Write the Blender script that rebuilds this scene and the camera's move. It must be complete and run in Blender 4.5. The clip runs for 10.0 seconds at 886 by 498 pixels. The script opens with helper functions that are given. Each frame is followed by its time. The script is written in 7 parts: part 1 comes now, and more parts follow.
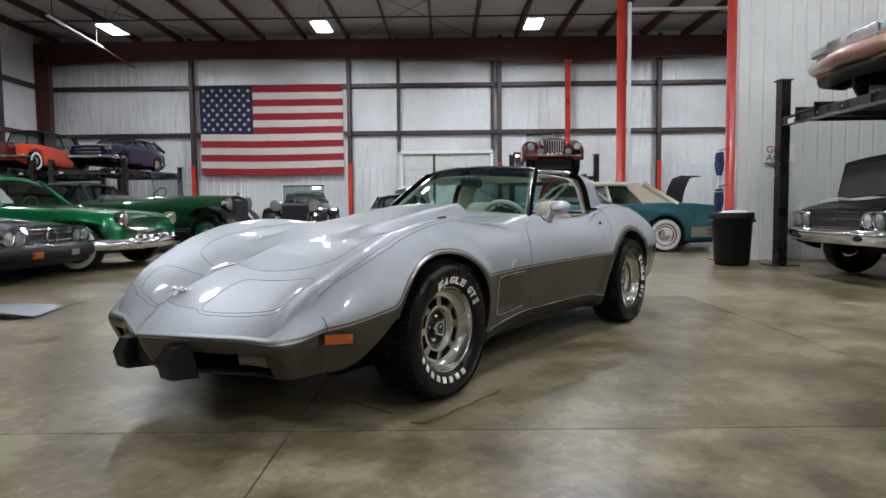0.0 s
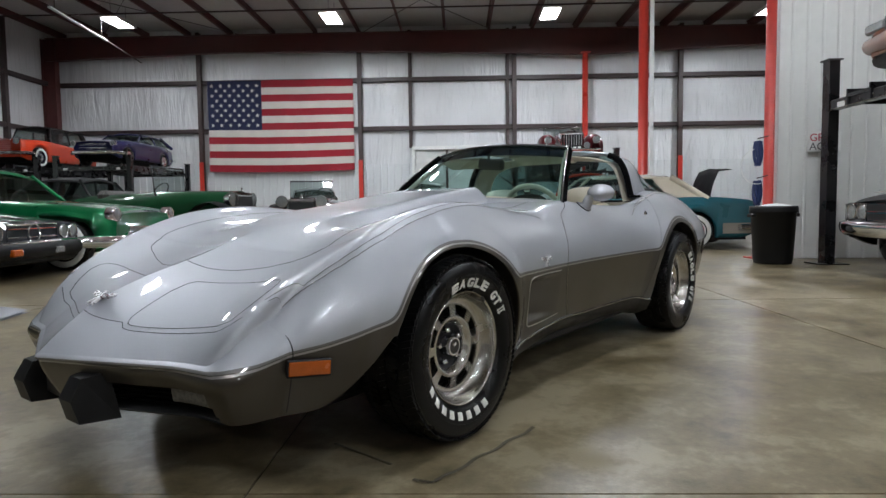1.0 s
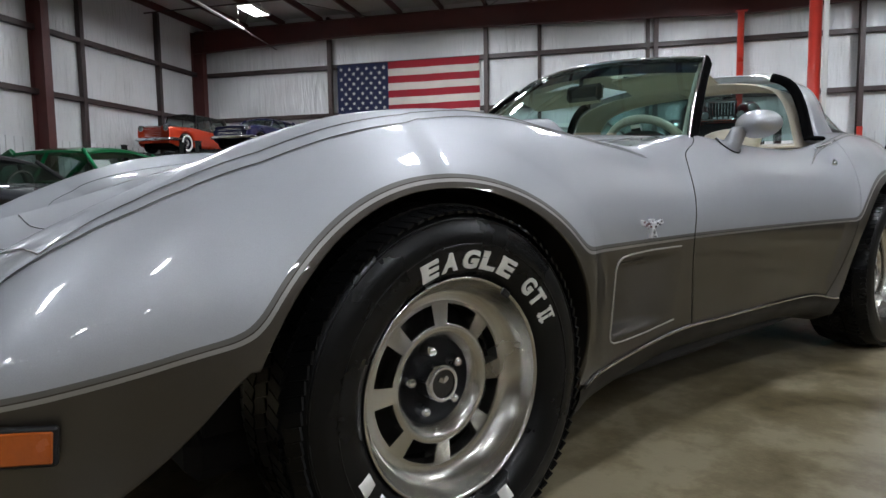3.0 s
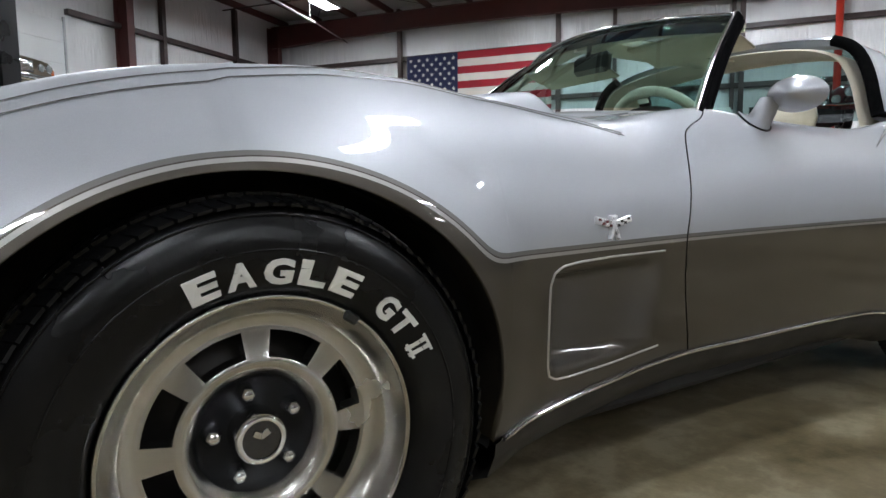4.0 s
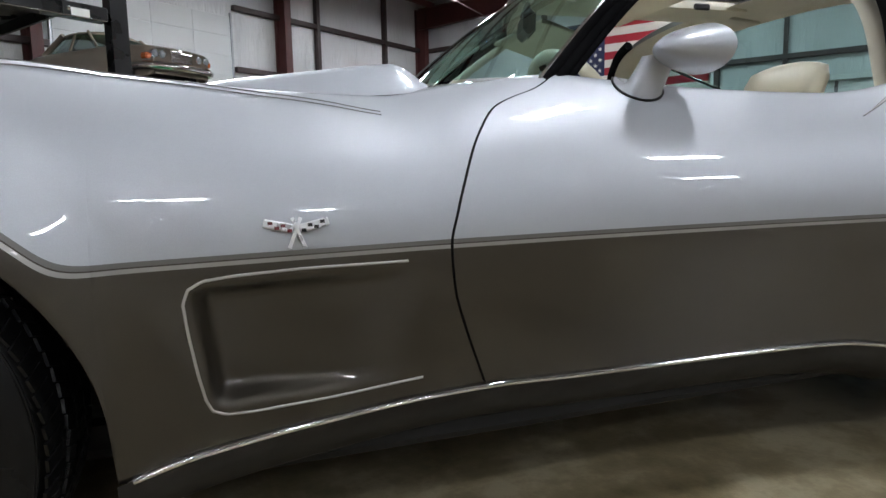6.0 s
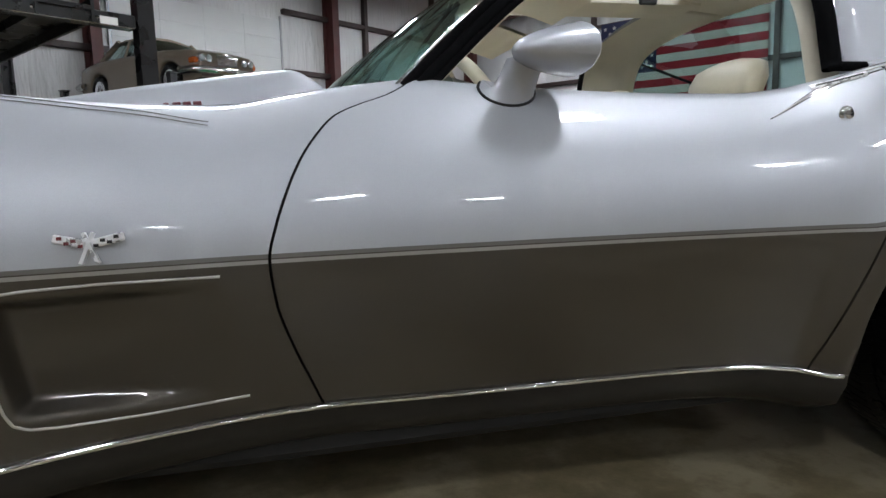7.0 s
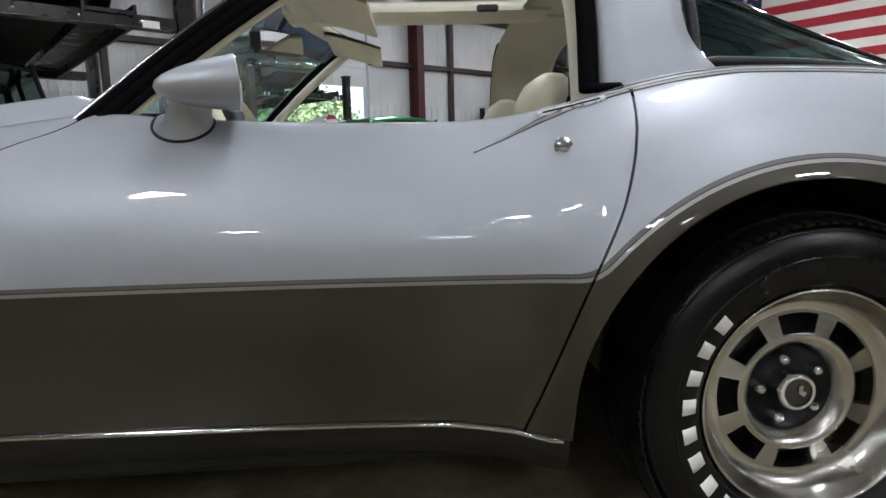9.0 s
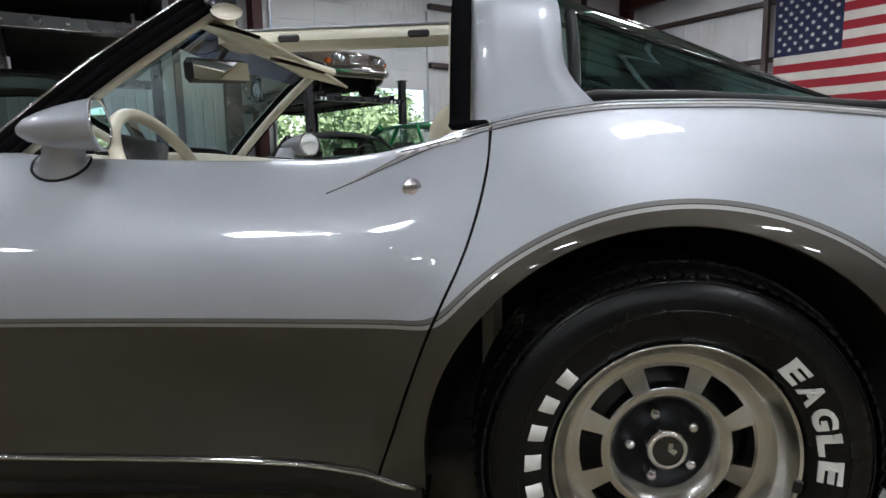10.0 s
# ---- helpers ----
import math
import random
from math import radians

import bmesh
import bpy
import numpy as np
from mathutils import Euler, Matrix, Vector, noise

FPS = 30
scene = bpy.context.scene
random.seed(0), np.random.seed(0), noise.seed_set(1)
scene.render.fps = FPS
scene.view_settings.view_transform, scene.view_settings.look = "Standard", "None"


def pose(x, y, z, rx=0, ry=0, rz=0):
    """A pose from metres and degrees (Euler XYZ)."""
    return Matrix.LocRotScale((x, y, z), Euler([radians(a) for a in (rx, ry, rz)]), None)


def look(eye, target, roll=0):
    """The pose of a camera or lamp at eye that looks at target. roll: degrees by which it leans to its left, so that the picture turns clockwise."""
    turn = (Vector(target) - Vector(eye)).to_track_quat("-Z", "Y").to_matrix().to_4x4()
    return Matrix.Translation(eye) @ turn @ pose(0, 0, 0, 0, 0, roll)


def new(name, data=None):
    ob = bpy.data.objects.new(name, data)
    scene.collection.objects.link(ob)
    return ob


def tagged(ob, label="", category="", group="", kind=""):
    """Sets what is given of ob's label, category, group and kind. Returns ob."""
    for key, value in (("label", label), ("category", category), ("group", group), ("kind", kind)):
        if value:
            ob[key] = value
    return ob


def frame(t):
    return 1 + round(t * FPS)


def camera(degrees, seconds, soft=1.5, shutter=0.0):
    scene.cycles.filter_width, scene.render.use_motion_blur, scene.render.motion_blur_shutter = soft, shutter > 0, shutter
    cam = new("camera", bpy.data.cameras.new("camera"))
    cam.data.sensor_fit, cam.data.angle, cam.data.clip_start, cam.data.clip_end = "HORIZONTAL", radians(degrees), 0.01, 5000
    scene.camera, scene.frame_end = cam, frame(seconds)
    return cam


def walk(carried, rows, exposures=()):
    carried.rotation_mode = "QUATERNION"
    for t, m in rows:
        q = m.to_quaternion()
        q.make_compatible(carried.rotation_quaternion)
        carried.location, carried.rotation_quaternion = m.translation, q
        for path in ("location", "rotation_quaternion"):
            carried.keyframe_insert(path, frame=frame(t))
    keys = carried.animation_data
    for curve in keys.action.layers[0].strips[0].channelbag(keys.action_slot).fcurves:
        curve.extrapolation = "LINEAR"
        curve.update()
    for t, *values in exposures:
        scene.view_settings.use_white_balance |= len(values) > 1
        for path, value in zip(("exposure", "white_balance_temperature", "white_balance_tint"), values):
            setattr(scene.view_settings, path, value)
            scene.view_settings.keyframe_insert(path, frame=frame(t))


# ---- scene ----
cam = camera(71.3, 10.0)
PATH = [
    (0, (-2.352, -2.608, 0.923), (-0.753, -1.413, 0.794), -0.64),
    (0.5, (-2.027, -2.349, 0.897), (-0.439, -1.14, 0.764), -0.68),
    (1, (-1.762, -2.157, 0.85), (-0.189, -0.929, 0.718), -0.73),
    (1.5, (-1.47, -2.002, 0.792), (0.062, -0.723, 0.655), -0.76),
    (2, (-1.186, -1.866, 0.739), (0.262, -0.495, 0.591), -0.84),
    (2.5, (-0.937, -1.759, 0.71), (0.419, -0.298, 0.55), -0.90),
    (4, (-0.2, -1.636, 0.683), (0.867, 0.044, 0.49), -0.75),
    (4.5, (0.042, -1.649, 0.677), (0.986, 0.102, 0.474), -0.71),
    (5, (0.237, -1.68, 0.68), (1.076, 0.122, 0.459), -0.76),
    (5.5, (0.427, -1.736, 0.687), (1.144, 0.115, 0.445), -0.96),
    (7, (1.004, -1.827, 0.71), (1.438, 0.108, 0.454), -1.39),
    (7.5, (1.197, -1.855, 0.704), (1.561, 0.096, 0.456), -1.36),
    (8, (1.408, -1.866, 0.716), (1.686, 0.099, 0.469), -1.43),
    (8.5, (1.615, -1.86, 0.75), (1.828, 0.108, 0.461), -1.33),
    (9, (1.798, -1.861, 0.785), (1.914, 0.114, 0.494), -1.27),
    (9.5, (1.995, -1.857, 0.823), (2.0, 0.121, 0.53), -1.34),
    (10, (2.185, -1.838, 0.848), (2.083, 0.139, 0.563), -1.18),
]
walk(cam, [(t, look(eye, target, roll)) for t, eye, target, roll in PATH], exposures=[(0, 1.1), (1, 1.0), (2.5, 0.95), (4.5, 1.42), (7, 1.32), (8, 1.25), (10, 1.08)])

# ---- light ----
world = bpy.data.worlds.new("daylight")
scene.world = world
world.use_nodes = True
wn = world.node_tree
sky = wn.nodes.new("ShaderNodeTexSky")
sky.sky_type, sky.sun_disc = "NISHITA", False
sky.sun_elevation, sky.sun_rotation = radians(41), radians(144)
wn.links.new(sky.outputs[0], wn.nodes["Background"].inputs[0])
wn.nodes["Background"].inputs[1].default_value = 0.15
sun = new("sun", bpy.data.lights.new("sun", "SUN"))
sun.data.energy, sun.data.angle, sun.data.color = 5.0, radians(0.5), (1, 0.95, 0.88)
sun.matrix_world = look((22, -30, 32), (0, 0, 0))

# building frame: x along the flag wall, y towards it
HALL = Matrix.Translation((-2.352, -2.608, 0)) @ pose(0, 0, 0, 0, 0, -53.54)


# ---- materials ----
def mat(name, base, rough=0.5, metal=0.0, vary=0.12, scale=3.0, fine=60.0, bump=0.0, bump_scale=80.0, coat=0.0, coat_rough=0.03, tint=None, rvar=0.08, spec=0.5):
    """Principled surface with colour variation at two scales, uneven gloss and fine relief."""
    m = bpy.data.materials.new(name)
    m.use_nodes = True
    nt = m.node_tree
    b = nt.nodes["Principled BSDF"]
    co = nt.nodes.new("ShaderNodeTexCoord")
    n1, n2 = nt.nodes.new("ShaderNodeTexNoise"), nt.nodes.new("ShaderNodeTexNoise")
    n1.inputs["Scale"].default_value, n1.inputs["Detail"].default_value = scale, 5
    n2.inputs["Scale"].default_value, n2.inputs["Detail"].default_value = fine, 3
    for n in (n1, n2):
        nt.links.new(co.outputs["Object"], n.inputs["Vector"])
    add = nt.nodes.new("ShaderNodeMath")
    add.operation = "MULTIPLY_ADD"
    nt.links.new(n2.outputs["Fac"], add.inputs[0])
    add.inputs[1].default_value = 0.35
    nt.links.new(n1.outputs["Fac"], add.inputs[2])
    ramp = nt.nodes.new("ShaderNodeValToRGB")
    dark = tint or tuple(c * (1 - vary) for c in base)
    light = tuple(min(1, c * (1 + vary)) for c in base)
    ramp.color_ramp.elements[0].position, ramp.color_ramp.elements[0].color = 0.35, (*dark, 1)
    ramp.color_ramp.elements[1].position, ramp.color_ramp.elements[1].color = 0.95, (*light, 1)
    nt.links.new(add.outputs[0], ramp.inputs[0])
    nt.links.new(ramp.outputs[0], b.inputs["Base Color"])
    rr = nt.nodes.new("ShaderNodeMapRange")
    rr.inputs["From Min"].default_value, rr.inputs["From Max"].default_value = 0.3, 0.7
    rr.inputs["To Min"].default_value, rr.inputs["To Max"].default_value = max(0.02, rough - rvar), min(1, rough + rvar)
    nt.links.new(n1.outputs["Fac"], rr.inputs["Value"])
    nt.links.new(rr.outputs[0], b.inputs["Roughness"])
    b.inputs["Metallic"].default_value = metal
    b.inputs["Specular IOR Level"].default_value = spec
    b.inputs["Coat Weight"].default_value, b.inputs["Coat Roughness"].default_value = coat, coat_rough
    if bump:
        nb, bp = nt.nodes.new("ShaderNodeTexNoise"), nt.nodes.new("ShaderNodeBump")
        nb.inputs["Scale"].default_value, nb.inputs["Detail"].default_value = bump_scale, 4
        nt.links.new(co.outputs["Object"], nb.inputs["Vector"])
        nt.links.new(nb.outputs["Fac"], bp.inputs["Height"])
        bp.inputs["Strength"].default_value, bp.inputs["Distance"].default_value = min(1, bump * 10), 0.01
        nt.links.new(bp.outputs[0], b.inputs["Normal"])
    return m


def glass(name, tint=(0.75, 0.88, 0.84), clear=0.85, rough=0.0):
    """Thin tinted pane: mostly see-through, with a real reflection."""
    m = bpy.data.materials.new(name)
    m.use_nodes = True
    nt = m.node_tree
    out = nt.nodes["Material Output"]
    tr, gl, mix, lw, pw, ma = (nt.nodes.new(k) for k in ("ShaderNodeBsdfTransparent", "ShaderNodeBsdfGlossy", "ShaderNodeMixShader", "ShaderNodeLayerWeight", "ShaderNodeMath", "ShaderNodeMath"))
    tr.inputs[0].default_value = (*[c * clear for c in tint], 1)
    gl.inputs["Roughness"].default_value = rough
    gl.inputs[0].default_value = (0.95, 1, 0.98, 1)
    pw.operation, ma.operation = "POWER", "MULTIPLY_ADD"
    pw.inputs[1].default_value, ma.inputs[1].default_value, ma.inputs[2].default_value = 4.5, 0.9, 0.06
    lw.inputs[0].default_value = 0.5
    nt.links.new(lw.outputs["Facing"], pw.inputs[0])
    nt.links.new(pw.outputs[0], ma.inputs[0])
    nt.links.new(ma.outputs[0], mix.inputs[0])
    nt.links.new(tr.outputs[0], mix.inputs[1])
    nt.links.new(gl.outputs[0], mix.inputs[2])
    nt.links.new(mix.outputs[0], out.inputs[0])
    return m


def lamp_glow(name, colour, power):
    m = bpy.data.materials.new(name)
    m.use_nodes = True
    b = m.node_tree.nodes["Principled BSDF"]
    b.inputs["Emission Color"].default_value = (*colour, 1)
    b.inputs["Emission Strength"].default_value = power
    return m


class Geo:
    """Collects vertices and faces of one mesh."""

    def __init__(self):
        self.v, self.f, self.flat = [], [], set()

    def add(self, verts, faces, m=None, flat=False):
        k = len(self.v)
        self.v += [tuple(m @ Vector(p)) if m else tuple(p) for p in verts]
        if flat:
            self.flat.update(range(len(self.f), len(self.f) + len(faces)))
        self.f += [tuple(i + k for i in q) for q in faces]
        return self

    def grid(self, P, wrap_u=False, wrap_v=False, flip=False, skip=None, flat=False, m=None):
        P = np.asarray(P, float)
        n, k = P.shape[:2]
        fs = []
        for i in range(n if wrap_u else n - 1):
            for j in range(k if wrap_v else k - 1):
                if skip is not None and skip(i, j):
                    continue
                a, b, c, d = i * k + j, ((i + 1) % n) * k + j, ((i + 1) % n) * k + (j + 1) % k, i * k + (j + 1) % k
                fs.append((a, d, c, b) if flip else (a, b, c, d))
        return self.add(P.reshape(-1, 3), fs, m, flat)

    def box(self, lo, hi, m=None, bevel=0.0):
        (x0, y0, z0), (x1, y1, z1) = lo, hi
        if not bevel:
            v = [(x, y, z) for x in (x0, x1) for y in (y0, y1) for z in (z0, z1)]
            f = [(0, 1, 3, 2), (4, 6, 7, 5), (0, 4, 5, 1), (2, 3, 7, 6), (0, 2, 6, 4), (1, 5, 7, 3)]
            return self.add(v, f, m, True)
        e = min(bevel, abs(x1 - x0) / 2.1, abs(y1 - y0) / 2.1, abs(z1 - z0) / 2.1)
        v, f, ids = [], [], {}
        for sx in (0, 1):
            for sy in (0, 1):
                for sz in (0, 1):
                    X, Y, Z = (x0, x1)[sx], (y0, y1)[sy], (z0, z1)[sz]
                    ex, ey, ez = (e, -e)[sx], (e, -e)[sy], (e, -e)[sz]
                    ids[sx, sy, sz] = len(v)
                    v += [(X, Y + ey, Z + ez), (X + ex, Y, Z + ez), (X + ex, Y + ey, Z)]
        q = lambda *k: ids[k[:3]] + k[3]
        for s in (0, 1):
            o = (lambda t: t) if s else (lambda t: t[::-1])
            f.append(o((q(s, 0, 0, 0), q(s, 1, 0, 0), q(s, 1, 1, 0), q(s, 0, 1, 0))))
            f.append(o((q(0, s, 0, 1), q(0, s, 1, 1), q(1, s, 1, 1), q(1, s, 0, 1))))
            f.append(o((q(0, 0, s, 2), q(1, 0, s, 2), q(1, 1, s, 2), q(0, 1, s, 2))))
        for a in (0, 1):
            for b in (0, 1):
                f.append((q(a, b, 0, 0), q(a, b, 0, 1), q(a, b, 1, 1), q(a, b, 1, 0)))
                f.append((q(a, 0, b, 0), q(a, 0, b, 2), q(a, 1, b, 2), q(a, 1, b, 0)))
                f.append((q(0, a, b, 1), q(0, a, b, 2), q(1, a, b, 2), q(1, a, b, 1)))
        for key, i in ids.items():
            f.append((i, i + 1, i + 2))
        return self.add(v, f, m, True)

    def lathe(self, profile, n=48, m=None, axis="y", a0=0.0, a1=2 * math.pi, flip=False):
        """profile of (radius, height along the axis)."""
        full = abs(a1 - a0) > 6.28
        A = [a0 + (a1 - a0) * i / (n if full else n - 1) for i in range(n)]
        P = []
        for a in A:
            c, s = math.cos(a), math.sin(a)
            P.append([{"y": (r * c, h, r * s), "z": (r * c, r * s, h), "x": (h, r * c, r * s)}[axis] for r, h in profile])
        return self.grid(P, wrap_u=full, m=m, flip=flip)

    def tube(self, path, r, n=10, m=None, caps=True, closed=False, squash=1.0):
        path = [Vector(p) for p in path]
        R = r if hasattr(r, "__len__") else [r] * len(path)
        P, up = [], Vector((0, 0, 1))
        for i, p in enumerate(path):
            a, b = path[i - 1] if (i or closed) else p, path[(i + 1) % len(path)] if (i + 1 < len(path) or closed) else p
            d = (b - a).normalized()
            s = d.cross(up)
            s = s.normalized() if s.length > 1e-3 else Vector((1, 0, 0))
            t = s.cross(d).normalized()
            P.append([p + (s * math.cos(2 * math.pi * k / n) + t * math.sin(2 * math.pi * k / n) * squash) * R[i] for k in range(n)])
        k0 = len(self.v)
        self.grid(P, wrap_u=closed, wrap_v=True, m=m, flip=True)
        if caps and not closed:
            e = k0 + (len(path) - 1) * n
            self.f += [tuple(range(k0, k0 + n)), tuple(range(e + n - 1, e - 1, -1))]
        return self

    def ball(self, c, r, m=None, n=14, k=9):
        r = r if hasattr(r, "__len__") else (r, r, r)
        P = [[(c[0] + r[0] * math.sin(math.pi * j / k) * math.cos(2 * math.pi * i / n), c[1] + r[1] * math.sin(math.pi * j / k) * math.sin(2 * math.pi * i / n), c[2] + r[2] * math.cos(math.pi * j / k)) for j in range(k + 1)] for i in range(n)]
        return self.grid(P, wrap_u=True, m=m, flip=True)

    def prism(self, outline, d, m=None):
        """Solid from a flat outline of (a, b) laid in x, z and pushed from y=d[0] to y=d[1]."""
        n = len(outline)
        v = [(a, d[0], b) for a, b in outline] + [(a, d[1], b) for a, b in outline]
        f = [tuple(range(n)), tuple(range(2 * n - 1, n - 1, -1))] + [(i, i + n, (i + 1) % n + n, (i + 1) % n) for i in range(n)]
        return self.add(v, f, m, True)

    def bar(self, outline, z0, z1, m=None):
        """Solid from an outline of (x, y), pushed from z0 to z1."""
        n = len(outline)
        v = [(a, b, z0) for a, b in outline] + [(a, b, z1) for a, b in outline]
        f = [tuple(range(n - 1, -1, -1)), tuple(range(n, 2 * n))] + [(i, (i + 1) % n, (i + 1) % n + n, i + n) for i in range(n)]
        return self.add(v, f, m, True)

    def mesh(self, name, smooth=True):
        me = bpy.data.meshes.new(name)
        me.from_pydata(self.v, [], self.f)
        if smooth:
            me.polygons.foreach_set("use_smooth", [i not in self.flat for i in range(len(self.f))])
        me.update()
        return me


def part(name, geo, material, parent=None, label="", m=None, smooth=True):
    """One mesh object, under a thing or under a part."""
    me = geo.mesh(name, smooth) if isinstance(geo, Geo) else geo
    if material and not me.materials:
        me.materials.append(material)
    ob = new(name, me)
    if parent:
        ob.parent = parent
    if m is not None:
        ob.matrix_basis = m
    if label:
        ob["label"] = label
    return ob


def thing(name, label, category, m=None, group="", kind=""):
    ob = new(name)
    ob.empty_display_size = 0.2
    if m is not None:
        ob.matrix_basis = m
    return tagged(ob, label, category, group, kind)


def curve(points, x):
    """Smooth (monotone cubic) value at x of a table of (x, value)."""
    X, V = [p[0] for p in points], [p[1] for p in points]
    h, d = np.diff(X), np.diff(V) / np.diff(X)
    s = np.empty(len(X))
    s[0], s[-1] = d[0], d[-1]
    for i in range(1, len(X) - 1):
        s[i] = 0 if d[i - 1] * d[i] <= 0 else 2 / (1 / d[i - 1] + 1 / d[i])
    x = np.clip(np.asarray(x, float), X[0], X[-1])
    i = np.clip(np.searchsorted(X, x) - 1, 0, len(X) - 2)
    h, s, Xa, Va = np.asarray(h), np.asarray(s), np.asarray(X), np.asarray(V, float)
    t = (x - Xa[i]) / h[i]
    return (2 * t**3 - 3 * t**2 + 1) * Va[i] + (t**3 - 2 * t**2 + t) * h[i] * s[i] + (-2 * t**3 + 3 * t**2) * Va[i + 1] + (t**3 - t**2) * h[i] * s[i + 1]


def i_section(w, d, tw, tf):
    """Outline of a rolled I-section: w across the flanges, d deep along the second axis."""
    a, b, c, e = w / 2, d / 2, tw / 2, d / 2 - tf
    return [(-a, -b), (a, -b), (a, -e), (c, -e), (c, e), (a, e), (a, b), (-a, b), (-a, e), (-c, e), (-c, -e), (-a, -e)]


def sstep(a, b, x):
    t = np.clip((np.asarray(x, float) - a) / (b - a), 0, 1)
    return t * t * (3 - 2 * t)


STEEL_RED = mat("oxide_red_steel", (0.075, 0.018, 0.016), 0.55, vary=0.25, scale=1.2, bump=0.01)
STEEL_BROWN = mat("brown_steel", (0.045, 0.026, 0.024), 0.55, vary=0.25, scale=1.5, bump=0.01)
RED_PAINT = mat("red_column_paint", (0.50, 0.035, 0.022), 0.35, vary=0.2, scale=2.0)
WHITE_PAINT = mat("white_paint", (0.72, 0.72, 0.70), 0.45, vary=0.05)
LINER = mat("white_liner_metal", (0.62, 0.63, 0.64), 0.38, vary=0.07, scale=0.8, fine=8, bump=0.004, bump_scale=6)
LINER_B = mat("cream_liner_metal", (0.66, 0.66, 0.64), 0.36, vary=0.10, scale=0.6, fine=7, bump=0.004, bump_scale=6)
ROOF_FOIL = mat("white_roof_insulation", (0.42, 0.41, 0.40), 0.5, vary=0.2, scale=0.5, fine=9, bump=0.03, bump_scale=4)
CHROME = mat("chrome", (0.75, 0.76, 0.78), 0.08, 1.0, vary=0.03, rvar=0.03)
ALLOY = mat("polished_alloy", (0.50, 0.485, 0.45), 0.24, 1.0, vary=0.06, scale=9, rvar=0.05)
BLACK = mat("black_satin_paint", (0.008, 0.008, 0.009), 0.34, vary=0.2, bump=0.004)
BLACK_GLOSS = mat("black_gloss_paint", (0.008, 0.008, 0.009), 0.12, vary=0.2, coat=0.6)
RUBBER = mat("tyre_rubber", (0.0035, 0.0035, 0.0037), 0.30, vary=0.25, scale=6, bump=0.004, bump_scale=120, rvar=0.08, spec=0.25)
PILLAR_BLACK = mat("matt_black_pillar", (0.006, 0.006, 0.0065), 0.8, vary=0.2, spec=0.0)
BADGE_METAL = mat("badge_metal", (0.80, 0.80, 0.82), 0.30, 0.55, vary=0.1, scale=60)
RUBBER_TRIM = mat("black_rubber_trim", (0.007, 0.007, 0.0075), 0.5, vary=0.2, spec=0.3)
WHITE_RUBBER = mat("white_letter_rubber", (0.72, 0.71, 0.67), 0.6, vary=0.08, scale=40)
DARK_VOID = mat("dark_underside", (0.010, 0.010, 0.011), 0.8, vary=0.3)
CREAM = mat("cream_leather", (0.62, 0.57, 0.45), 0.42, vary=0.08, scale=5, fine=90, bump=0.008, bump_scale=220)
CREAM_TRIM = mat("cream_plastic_trim", (0.60, 0.56, 0.46), 0.5, vary=0.06, scale=6, bump=0.004, bump_scale=260)
CARPET = mat("cream_carpet", (0.36, 0.33, 0.26), 0.9, vary=0.25, fine=300, bump=0.03, bump_scale=400)
AMBER = mat("amber_lens", (0.36, 0.075, 0.008), 0.2, vary=0.15, scale=30, bump=0.01, bump_scale=160, coat=0.5)
CLEAR_LENS = mat("clear_lens", (0.30, 0.31, 0.31), 0.12, 0.5, vary=0.4, scale=60, bump=0.02, bump_scale=90)
LETTER_RED = mat("sign_red", (0.45, 0.02, 0.05), 0.5)
BADGE_RED = mat("badge_red", (0.10, 0.012, 0.016), 0.3)
LETTER_BLACK = mat("sign_black", (0.02, 0.02, 0.025), 0.5)
PAPER = mat("white_paper", (0.75, 0.75, 0.73), 0.7, vary=0.04)
WINDOW = glass("tinted_glass", (0.52, 0.76, 0.72), 0.85)
WINDOW_DARK = glass("dark_glass", (0.34, 0.50, 0.48), 0.75)
WINDOW_CAR = glass("car_glass", (0.60, 0.68, 0.66), 0.8)
TUBE_GLOW = lamp_glow("fluorescent_tube", (0.94, 0.97, 1.0), 30.0)


